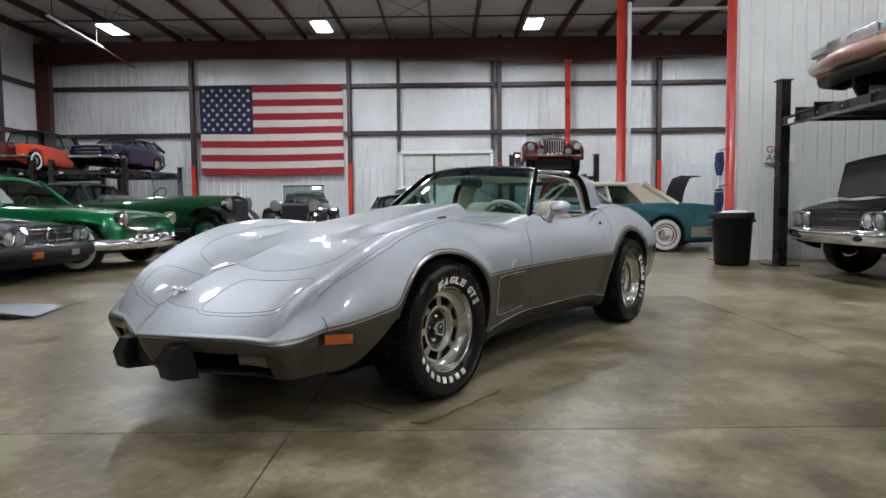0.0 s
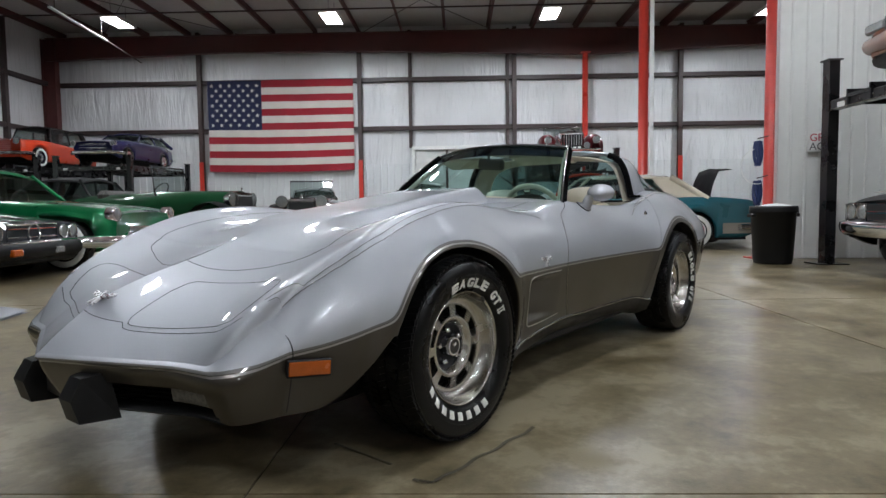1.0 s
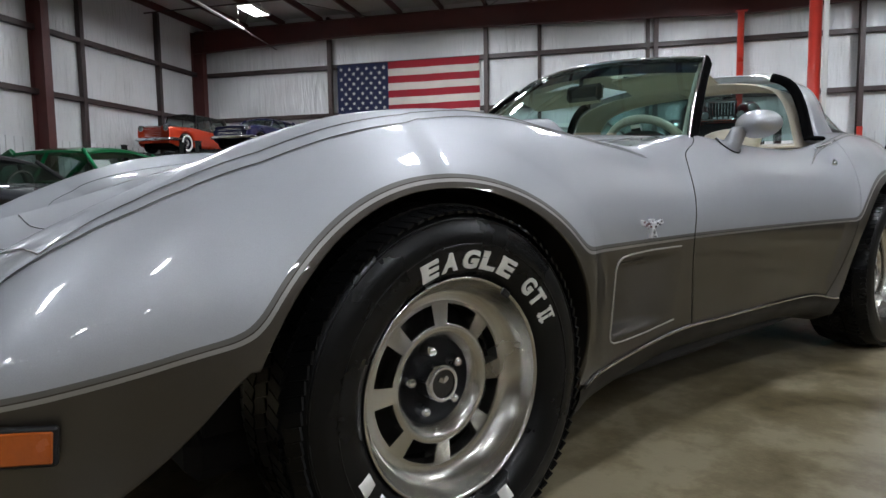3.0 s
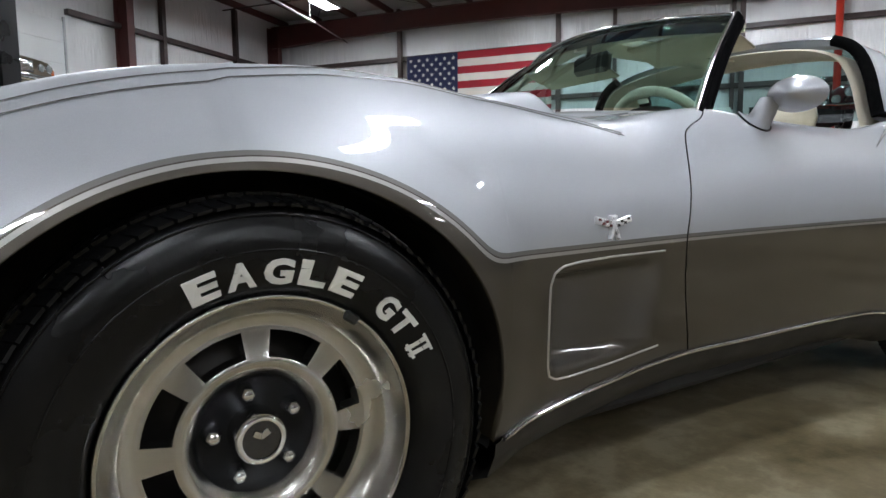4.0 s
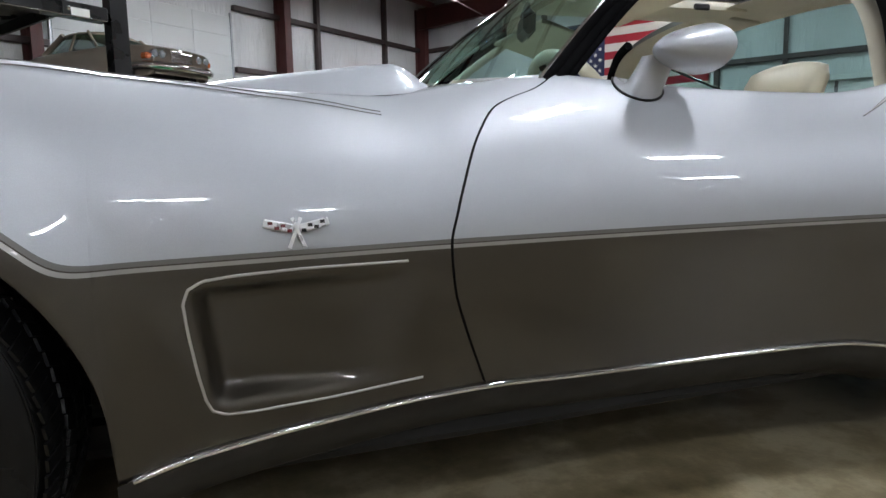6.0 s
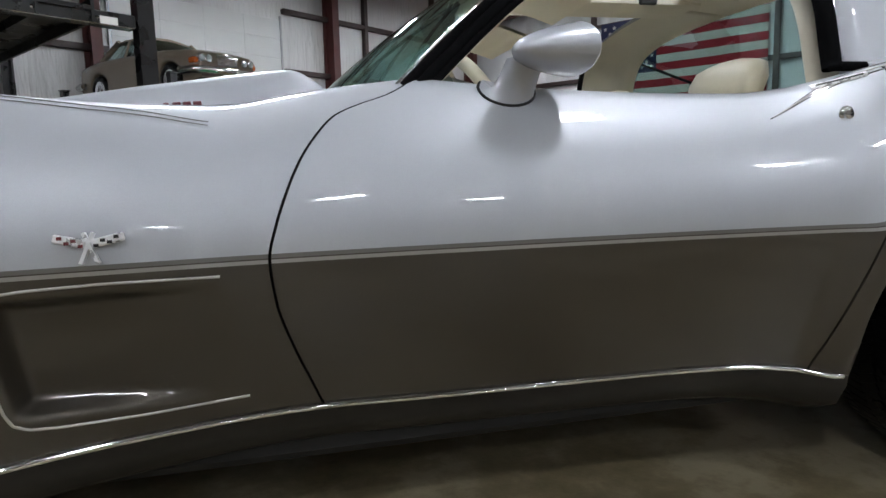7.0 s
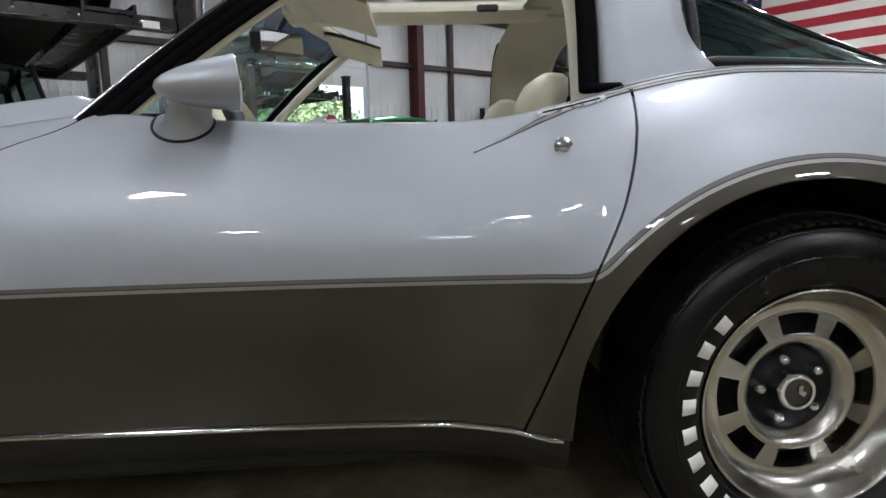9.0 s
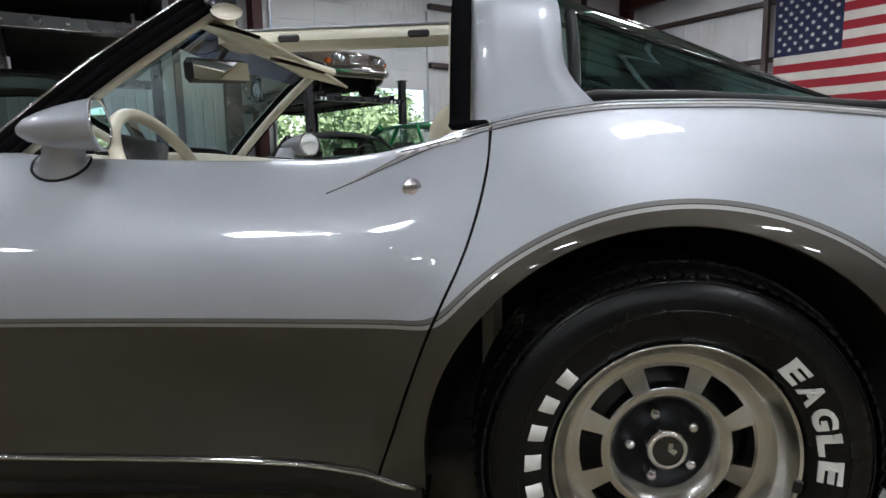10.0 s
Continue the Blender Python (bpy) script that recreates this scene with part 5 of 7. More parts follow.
seat(-0.33)
seat(0.33)
part("cabin_floor", Geo().box((1.2, -0.66, 0.25), (2.04, 0.66, 0.29)), CARPET, show_car)
part("bulkhead", Geo().box((2.20, -0.62, 0.29), (2.24, 0.62, 0.86), bevel=0.02), CARPET, show_car)
part("centre_console", Geo().box((1.5, -0.09, 0.29), (2.2, 0.09, 0.52), bevel=0.03), CREAM_TRIM, show_car)
rv_m = pose(1.456, -0.035, 1.106, 5, 2, -20)
rv = part("rear_view_mirror", Geo().box((-0.022, -0.125, -0.034), (0.012, 0.125, 0.034), m=rv_m, bevel=0.014).tube([(1.448, -0.02, 1.135), (1.475, 0.0, 1.18)], 0.009, 8), BLACK, show_car, "black rear-view mirror")
part("mirror_glass", Geo().box((0.0125, -0.112, -0.0255), (0.0138, 0.112, 0.0255), m=rv_m), bpy.data.materials["mirror_silver"], rv)
for s in (-1, 1):
    vz = [[(x + 0.02 * (0.47 - y), s * y, z) for y in np.linspace(0.09, 0.47, 10)] for x, z in ((1.56, 1.150), (1.60, 1.142), (1.67, 1.122), (1.725, 1.104), (1.73, 1.110), (1.67, 1.132), (1.60, 1.154), (1.56, 1.162))]
    part("sun_visor", Geo().grid(vz, wrap_u=True, flip=s < 0), CREAM, show_car, "cream sun visor")


# stance: the tail sits a little high, the nose a little low, short and full at its corners
def stance(p):
    nose_ = 1 - float(sstep(-0.62, -0.10, p[0]))
    corner = nose_ * float(sstep(0.45, 0.66, abs(p[1])))
    return Vector((p[0] + 0.040 * (nose_ - corner), p[1] + math.copysign(0.026 * corner, p[1]), p[2] - 0.013 * nose_ + 0.0085 * max(0.0, p[0] - 0.4)))


def settle(ob, moved=False):
    for kid in ob.children:
        own = kid.matrix_basis.translation.length > 1e-6
        if not moved and own:
            kid.matrix_basis.translation = stance(kid.matrix_basis.translation)
        elif not moved:
            at = [v.co.copy() for v in kid.data.vertices]
            if kid.data.materials and kid.data.materials[0] == PAINT:
                rest = kid.data.attributes.new("rest_place", "FLOAT_VECTOR", "POINT")
                rest.data.foreach_set("vector", [c for p in at for c in p])
            for v, p in zip(kid.data.vertices, at):
                v.co = stance(p)
            kid.data.update()
        settle(kid, moved or own)


settle(show_car)


# wheels: white-lettered tyre, slotted alloy rim, black centre
def lettering(text, a_mid, a_span, r0, r1, y_at):
    """Characters bent round the tyre wall, reading clockwise seen from outside (-y)."""
    g = Geo()
    cu = bpy.data.curves.new("lettering", "FONT")
    cu.body, cu.size, cu.align_x, cu.extrude, cu.offset, cu.resolution_u = text, 1.0, "CENTER", 0.03, 0.045, 3
    ob = bpy.data.objects.new("lettering", cu)
    scene.collection.objects.link(ob)
    me = bpy.data.meshes.new_from_object(ob.evaluated_get(bpy.context.evaluated_depsgraph_get()))
    xs = [v.co.x for v in me.vertices]
    ys = [v.co.y for v in me.vertices]
    wx, hy = max(xs) - min(xs), max(ys)
    verts = []
    for v in me.vertices:
        a = a_mid - (v.co.x - (max(xs) + min(xs)) / 2) / wx * a_span
        r = r0 + (r1 - r0) * v.co.y / hy
        verts.append((r * math.cos(a), y_at(r) - (0.0018 if v.co.z > 0 else -0.002), r * math.sin(a)))
    g.add(verts, [tuple(p.vertices) for p in me.polygons], flat=True)
    bpy.data.objects.remove(ob)
    return g


TYRE = [(0.207, -0.091), (0.212, -0.104), (0.222, -0.115), (0.245, -0.125), (0.270, -0.128), (0.295, -0.125), (0.313, -0.115), (0.324, -0.104), (0.331, -0.093), (0.3345, -0.074)]


def wall_y(r):
    return float(np.interp(r, [p[0] for p in TYRE], [p[1] for p in TYRE])) - 0.0006


def plain_block(a, span, r0, r1):
    """A raised block on the tyre wall in place of a maker's character."""
    L = [(span / 2, 0.0), (span * 0.46, 0.0018), (-span * 0.46, 0.0018), (-span / 2, 0.0)]
    R = [r0, r0 + (r1 - r0) * 0.28, r0 + (r1 - r0) * 0.72, r1]
    return Geo().grid([[(r * math.cos(a + da), wall_y(r) - dy, r * math.sin(a + da)) for r in R] for da, dy in L])


HUB_BLACK = mat("satin_black_hub", (0.006, 0.006, 0.007), 0.35, vary=0.2, spec=0.25)


def build_wheel():
    w = part("wheel", Geo().lathe(TYRE + [(0.337, -0.05), (0.337, 0.05), (0.3345, 0.07), (0.324, 0.098), (0.295, 0.117), (0.245, 0.117), (0.207, 0.09)], 96, flip=False), RUBBER, show_car, "black tyre with raised white lettering on a slotted alloy wheel")
    tread = Geo()
    for k in range(90):
        a = 2 * math.pi * k / 90
        for j, y0 in enumerate((-0.098, -0.052, -0.005, 0.042, 0.09)):
            tread.box((-0.0098, -0.021, 0), (0.0098, 0.021, 0.0045), m=pose(0, 0, 0, 0, 90 - math.degrees(a + 0.02 * (j % 2)), 0) @ pose(0, y0, 0.3355 if abs(y0) < 0.08 else 0.326, (-12 if y0 > 0.08 else 12 if y0 < -0.08 else 0), 0, 18 * (-1) ** j))
    part("tread", tread, RUBBER, w)
    part("ribs", Geo().tube([(0.312 * math.cos(a), -0.1158, 0.312 * math.sin(a)) for a in np.linspace(0, 2 * math.pi, 97)[:-1]], 0.0022, 6, closed=True).tube([(0.268 * math.cos(a), -0.1275, 0.268 * math.sin(a)) for a in np.linspace(0, 2 * math.pi, 97)[:-1]], 0.0016, 6, closed=True), RUBBER, w)
    for word, mid, span in (("EAGLE", 87.2, 56), ("GT", 43.0, 17), ("II", 28.2, 5.4)):
        n = len(word)
        for i, ch in enumerate(word):
            part("letter", lettering(ch, radians(mid + span / 2 - span * (i + 0.5) / n), radians(span / n * (0.82 if ch != "I" else 0.55)), 0.225, 0.257, wall_y), WHITE_RUBBER, w, "raised white letter")
    for r0, r1 in ((0.225, 0.2295), (0.2525, 0.257)):
        A = np.radians(np.linspace(25.0, 31.4, 8))
        part("letter", Geo().grid([[(r * math.cos(a), wall_y(r) - 0.0018, r * math.sin(a)) for r in (r0, r1)] for a in A], flip=True), WHITE_RUBBER, w, "raised white letter")
    for i in range(8):
        part("letter_block", plain_block(radians(-67 - 12.4 * i), radians(6.6), 0.227, 0.255), WHITE_RUBBER, w, "raised white plain block")
    rim = part("rim", Geo().lathe([(0.1975, -0.066), (0.2005, -0.098), (0.203, -0.105), (0.2075, -0.105), (0.2085, -0.100), (0.205, -0.094), (0.19, 0.08), (0.16, 0.09)], 72, flip=True).lathe([(0.158, -0.047), (0.169, -0.048), (0.180, -0.055), (0.189, -0.067), (0.197, -0.085), (0.2005, -0.098)], 72), ALLOY, w, "polished alloy rim")
    disc, n = Geo(), 96
    prof = [(0.084, -0.027), (0.092, -0.044), (0.102, -0.052), (0.110, -0.053), (0.114, -0.051), (0.152, -0.048), (0.158, -0.047)]
    A = [2 * math.pi * i / n for i in range(n)]
    P = [[(r * math.cos(a), y, r * math.sin(a)) for r, y in prof] for a in A]
    half = 4.0
    slot = lambda i, j: j == 4 and abs((i + 0.5) % 12 - 6) < half
    disc.grid(P, wrap_u=True, skip=slot)
    for k in range(8):
        ia, ib = 12 * k + 2, 12 * k + 10
        edge = [(prof[5], i) for i in range(ia, ib + 1)] + [(prof[4], i) for i in range(ib, ia - 1, -1)]
        ring = [(p[0] * math.cos(A[i % n]), p[1], p[0] * math.sin(A[i % n])) for p, i in edge]
        part("slot_wall", Geo().grid([ring, [(x, y + 0.03, z) for x, y, z in ring]], wrap_v=True, flat=True), ALLOY, w)
    part("wheel_disc", disc, ALLOY, w, "slotted polished wheel disc")
    part("brake", Geo().lathe([(0.02, 0.016), (0.155, 0.016), (0.16, 0.04)], 40), mat("brake_iron", (0.05, 0.047, 0.045), 0.5, 0.7, vary=0.3) if "brake_iron" not in bpy.data.materials else bpy.data.materials["brake_iron"], w)
    part("hub_plate", Geo().lathe([(0.0005, -0.013), (0.075, -0.013), (0.0845, -0.026)], 48), HUB_BLACK, w, "black wheel centre")
    for k in range(5):
        a = 2 * math.pi * k / 5 + radians(100)
        part("lug_nut", Geo().lathe([(0.0005, -0.042), (0.007, -0.0415), (0.0105, -0.036), (0.0115, -0.026), (0.0145, -0.016), (0.0145, -0.013)], 6, m=pose(0.060 * math.cos(a), 0, 0.060 * math.sin(a))), CHROME, w)
    cap = part("centre_cap", Geo().lathe([(0.027, -0.057), (0.031, -0.059), (0.035, -0.056), (0.036, -0.044), (0.037, -0.013)], 40), CHROME, w, "chrome-ringed centre cap")
    part("cap_disc", Geo().lathe([(0.0005, -0.0545), (0.027, -0.055)], 32), BLACK_GLOSS, cap)
    part("cap_emblem", Geo().box((-0.014, -0.0565, 0.0), (-0.001, -0.0552, 0.008), m=pose(0, 0, 0, 0, 30, 0)).box((0.001, -0.0565, 0.0), (0.014, -0.0552, 0.008), m=pose(0, 0, 0, 0, -30, 0)), ALLOY, cap)
    part("rim_weight", Geo().box((-0.012, -0.109, 0.194), (0.012, -0.102, 0.209), m=pose(0, 0, 0, 0, 35, 0), bevel=0.003), BLACK, w)
    return w


wheel = build_wheel()
wheel.matrix_basis = pose(0.027, -0.752, 0.343)
for x, y, z, spin, turn in ((2.517, -0.748, 0.338, 66, 0), (0.027, 0.752, 0.341, 40, 180), (2.517, 0.752, 0.3385, 10, 180)):
    made = {}
    for o in (wheel, *wheel.children_recursive):
        made[o] = o.copy()
        scene.collection.objects.link(made[o])
        made[o].parent = made.get(o.parent, o.parent)
    made[wheel].matrix_basis = pose(x, y, z, 0, 0, turn) @ pose(0, 0, 0, 0, spin, 0)


# ---- other vehicles ----
def glossy(name, base, metal=0.0):
    return mat(name, base, 0.35, metal, vary=0.08, scale=2, coat=1.0, coat_rough=0.03, spec=0.15)


CAR_GREEN = glossy("emerald_paint", (0.006, 0.16, 0.055), 0.4)
CAR_DKGREEN = glossy("dark_green_paint", (0.006, 0.05, 0.018))
CAR_GREY = glossy("grey_metallic_paint", (0.075, 0.08, 0.095), 0.4)
CAR_BLACK = glossy("black_car_paint", (0.006, 0.006, 0.007))
CAR_RED = glossy("orange_red_paint", (0.55, 0.045, 0.012))
CAR_BLUE = glossy("deep_blue_paint", (0.010, 0.010, 0.058), 0.2)
CAR_TEAL = glossy("teal_paint", (0.012, 0.10, 0.13), 0.15)
CAR_CREAM = glossy("cream_paint", (0.66, 0.60, 0.48))
CAR_SILVER = glossy("plain_silver_paint", (0.38, 0.39, 0.40), 0.4)
CAR_TAN = glossy("tan_paint", (0.25, 0.205, 0.16), 0.2)
CAR_MAROON = glossy("burgundy_paint", (0.075, 0.006, 0.010))
CAR_ROSE = glossy("rose_beige_paint", (0.36, 0.20, 0.155), 0.25)
SOFT_TOP = mat("black_canvas", (0.014, 0.014, 0.015), 0.85, bump=0.01)
WHITEWALL = mat("whitewall_rubber", (0.68, 0.67, 0.63), 0.5, vary=0.05)
SEAT_DARK = mat("dark_upholstery", (0.05, 0.045, 0.04), 0.6)


def add_wheel(parent, x, y, r, w, whitewall, cap_mat, spokes=0):
    s = 1 if y > 0 else -1
    m = pose(x, y, r, 0, 0, 0 if s < 0 else 180)
    wl = part("wheel", Geo().lathe([(r * 0.60, -w * 0.40), (r * 0.72, -w * 0.5), (r * 0.9, -w * 0.5), (r * 0.985, -w * 0.38), (r, -w * 0.2), (r, w * 0.3), (r * 0.9, w * 0.5), (r * 0.6, w * 0.45)], 32), RUBBER, parent, m=m)
    if whitewall:
        part("whitewall", Geo().lathe([(r * 0.66, -w * 0.475), (r * 0.72, -w * 0.512), (r * 0.86, -w * 0.515), (r * 0.88, -w * 0.50)], 32), WHITEWALL, wl, "white sidewall band")
    part("hub_cap", Geo().lathe([(0.0005, -w * 0.46), (r * 0.2, -w * 0.45), (r * 0.28, -w * 0.36), (r * 0.5, -w * 0.34), (r * 0.60, -w * 0.42), (r * 0.63, -w * 0.40), (r * 0.62, -w * 0.2)], 24), cap_mat, wl)
    return wl


def car(name, label, m, paint, L=4.8, W=1.85, sill=0.22, hood=((0, 0.72), (0.3, 0.92), (0.42, 0.95)), trunk=((0.72, 0.95), (1.0, 0.85)), belt=0.95, glassx=(0.34, 0.44, 0.66, 0.80), roof=1.42, roof_mat=None, axle=(0.18, 0.77), r=0.34, whitewall=False, lamps=((0.72, 0.68, 0.085),), grille=((0.55, 0.50, 0.75),), nose=0.12, round_=0.14, group="", bumper=(0.42, 0.13), cap=None, hood_up=False, soft=False, fin=0.0, tail_lamps=False, taper=0.12, badge_star=False, marker=False, two_tone=None, top_up=True, bars=5, glass_mat=None, windscreen_only=False, blind=False):
    """A whole car: x forward from the tail bumper (x=0 rear, L front), y to its left, wheels on z=0."""
    t = thing(name, label, "car", m, group)
    P = lambda f: L * (1 - f)  # fraction from the front to x
    top_pts = sorted([(P(f), z) for f, z in hood] + [(P(f), z) for f, z in trunk])
    xs = set(np.linspace(0, L, 64).tolist())
    ax = [P(f) for f in axle]
    ra = r * 1.16
    for a in ax:
        xs.update([a + ra * math.cos(th) for th in np.linspace(0, math.pi, 15)] + [a + ra + 0.002, a - ra - 0.002])
    rows = []
    for x in sorted(xs):
        if not 0 <= x <= L:
            continue
        e = min(x, L - x)
        w = W / 2 * (1 - taper * (1 - sstep(0, 0.22 * L, e)) - 0.10 * (1 - sstep(0, 0.14, e)))
        zt = float(curve(top_pts, x))
        zb = sill + 0.10 * (1 - sstep(0, 0.35, e))
        for a in ax:
            if abs(x - a) < ra:
                zb = max(zb, r + math.sqrt(max(0, ra * ra - (x - a) ** 2)) * 0.93)
        zb = min(zb, zt - 0.12)
        mid = zb + (zt - zb) * 0.5
        hc = zt + 0.035
        half = [(0.0, hc), (w * 0.35, hc - 0.006), (w * 0.62, zt + 0.018), (w * 0.80, zt + 0.004 + fin * sstep(0.45 * L, 0.02 * L, x)), (w * 0.90, zt - 0.004 + fin * sstep(0.45 * L, 0.02 * L, x)), (w * 0.965, zt - round_ * 0.35), (w * 0.992, zt - round_), (w, mid), (w * 0.985, zb + 0.06), (w * 0.965, zb), (w * 0.90, zb + 0.005)]
        rows.append([(x, -y, z) for y, z in half[::-1]] + [(x, y, z) for y, z in half[1:]])
    g = Geo().grid(rows, flip=True)
    n = len(rows[0])
    k = len(g.v) - n
    g.f += [tuple(range(0, n)), tuple(range(k + n - 1, k - 1, -1))]
    body_ = part("body", g, paint, t)
    if two_tone:
        for s in (-1, 1):
            part("side_spear", Geo().grid([[(x, s * (W / 2 * (1 - taper * (1 - sstep(0, 0.22 * L, min(x, L - x)))) + 0.006), z) for z in (0.30, 0.40, 0.50)] for x in np.linspace(0.04, 0.21 * L - r * 1.2, 6)]), two_tone, body_, "beige lower side panel")
            part("side_spear", Geo().grid([[(x, s * (W / 2 + 0.004), z) for z in (0.30, 0.40, 0.50)] for x in np.linspace(0.21 * L + r * 1.2, 0.81 * L - r * 1.2, 10)]), two_tone, body_, "beige lower side panel")
    part("underside", Geo().box((0.25, -W * 0.42, sill - 0.04), (L - 0.8, W * 0.42, sill + 0.25)), DARK_VOID, t)
    for f in axle:
        for s in (-1, 1):
            add_wheel(t, P(f), s * (W / 2 - 0.11), r, 0.2, whitewall, cap or CHROME)
    if glassx:
        g0, g1, g2, g3 = (P(f) for f in glassx)
        zb0 = belt
        if top_up:
            rt = [[(x, y * W / 2 * wf, z + 0.035 - 0.085 * y * y) for y in np.linspace(-1, 1, 11)] for x, z, wf in [(g2 - 0.06, roof - 0.035, 0.70), (g2, roof - 0.005, 0.72), (g2 + 0.3 * (g1 - g2), roof + 0.02, 0.735), (g2 + 0.7 * (g1 - g2), roof + 0.018, 0.73), (g1, roof - 0.012, 0.71), (g1 + 0.04, roof - 0.035, 0.70)]]
            rb = [[(x, y, z - 0.035) for x, y, z in row] for row in rt]
            part("roof", Geo().grid(rt).grid(rb, flip=True).grid([rt[0], rb[0]], flip=True).grid([rt[-1], rb[-1]]).grid([[r_[0] for r_ in rt], [r_[0] for r_ in rb]]).grid([[r_[-1] for r_ in rt], [r_[-1] for r_ in rb]], flip=True), roof_mat or paint, t)
        yb, yr = W / 2 * 0.86, W / 2 * 0.71
        zr = roof - 0.055
        gm = glass_mat or WINDOW_CAR
        def pane(nm, q):
            ob = part(nm, Geo().grid([[q[0], q[1]], [q[3], q[2]]]), gm, t)
            ob.visible_shadow = False
        pane("windscreen", [(g0, -yb, zb0), (g0, yb, zb0), (g1, yr, zr + 0.02), (g1, -yr, zr + 0.02)])
        if top_up and not windscreen_only:
            pane("rear_window", [(g3, -yb, zb0), (g3, yb, zb0), (g2, yr, zr + 0.02), (g2, -yr, zr + 0.02)])
        for s in (-1, 1):
            if top_up and not windscreen_only:
                gmid = (g1 + g2) / 2
                bmid = (g0 + g3) / 2
                pane("side_window", [(g0, s * yb, zb0), (bmid, s * yb, zb0), (gmid, s * yr, zr), (g1, s * yr, zr)])
                mb, mt = (bmid + (g3 - bmid) * 0.5, gmid + (g2 - gmid) * 0.5) if blind else (g3, g2)
                pane("side_window", [(bmid, s * yb, zb0), (mb, s * yb, zb0), (mt, s * yr, zr), (gmid, s * yr, zr)])
                if blind:
                    part("roof_quarter", Geo().grid([[(mb, s * yb, zb0), (g3, s * yb, zb0)], [(mt, s * yr, zr + 0.02), (g2 - 0.06, s * yr, zr + 0.02)]]), roof_mat or paint, t)
                part("pillar", Geo().tube([(bmid, s * yb, zb0), (gmid, s * yr, zr)], 0.03, 8), roof_mat or paint, t)
                part("pillar", Geo().tube([(g3, s * yb, zb0), (g2, s * yr, zr + 0.02)], 0.06 if not soft else 0.09, 8), roof_mat or paint, t)
            part("pillar", Geo().tube([(g0, s * yb, zb0), (g1, s * yr, zr + 0.02)], 0.028, 8), CHROME if not top_up or windscreen_only else (roof_mat or paint), t)
        if not top_up or windscreen_only:
            part("screen_frame", Geo().tube([(g1, -yr, zr + 0.02), (g1, yr, zr + 0.02)], 0.022, 8), CHROME, t)
        for s in (-0.36, 0.36):
            part("seat", Geo().box(((g0 + g3) / 2 - 0.35, s * W / 2 - 0.22, 0.5), ((g0 + g3) / 2 - 0.2, s * W / 2 + 0.22, belt + 0.16), bevel=0.05), SEAT_DARK, t)
        part("steering_wheel", Geo().tube([(g0 - 0.45 + 0.06 * math.sin(a), 0.38 + 0.19 * math.cos(a), belt + 0.02 + 0.17 * math.sin(a)) for a in np.linspace(0, 6.28, 21)[:-1]], 0.014, 6, closed=True), SEAT_DARK, t)
    for yf, z, rl in lamps:
        for s in (-1, 1):
            lm = pose(L - 0.02, s * yf * W / 2, z)
            hl = part("headlamp", Geo().lathe([(rl * 1.18, -0.10), (rl * 1.22, 0.02), (rl * 1.05, 0.035), (rl, 0.025)], 20, axis="x", m=lm), CHROME, t)
            part("lens", Geo().lathe([(0.0005, 0.045), (rl * 0.6, 0.04), (rl, 0.022)], 20, axis="x", m=lm), CLEAR_LENS, hl)
    for w_, z0, z1 in grille:
        gr = part("grille", Geo().box((L - nose * 0.6, -w_ * W / 2, z0), (L - 0.01, w_ * W / 2, z1), bevel=0.02), DARK_VOID, t)
        for i in range(bars):
            z = z0 + (z1 - z0) * (i + 0.5) / bars
            part("grille_bar", Geo().box((L - 0.02, -w_ * W / 2 * 0.98, z - 0.008), (L + 0.012, w_ * W / 2 * 0.98, z + 0.008), bevel=0.004), CHROME, gr)
        part("grille_frame", Geo().tube([(L, -w_ * W / 2, z0), (L, w_ * W / 2, z0), (L, w_ * W / 2, z1), (L, -w_ * W / 2, z1)], 0.016, 8, closed=True), CHROME, gr)
        if badge_star:
            st = part("grille_emblem", Geo().tube([(L + 0.02, 0.10 * math.cos(a), (z0 + z1) / 2 + 0.10 * math.sin(a)) for a in np.linspace(0, 6.28, 25)[:-1]], 0.009, 6, closed=True), CHROME, gr, "plain chrome ring emblem")
    if bumper:
        bz, bh = bumper
        for x, sgn in ((L, 1), (0, -1)):
            part("bumper", Geo().tube([(x - sgn * 0.42, -W / 2 * 0.985, bz), (x - sgn * 0.08, -W / 2 * 0.93, bz), (x + sgn * 0.06, -W / 2 * 0.72, bz), (x + sgn * 0.09, 0, bz), (x + sgn * 0.06, W / 2 * 0.72, bz), (x - sgn * 0.08, W / 2 * 0.93, bz), (x - sgn * 0.42, W / 2 * 0.985, bz)], bh * 0.5, 10, squash=1.0), CHROME if bh < 0.2 else RUBBER_TRIM, t)
    if marker:
        for s in (-1, 1):
            part("turn_lamp", Geo().box((L - 0.22, s * W / 2 * 0.80 - 0.11, 0.60), (L - 0.03, s * W / 2 * 0.80 + 0.11, 0.72), bevel=0.03), AMBER, t)
    return t


def at_hall(u, v, z, heading):
    return HALL @ pose(u, v, z, 0, 0, heading)


def nose_at(u, v, z, heading, L):
    """Pose of a car whose front is at (u, v)."""
    h = radians(heading)
    return at_hall(u - L * math.cos(h), v - L * math.sin(h), z, heading)


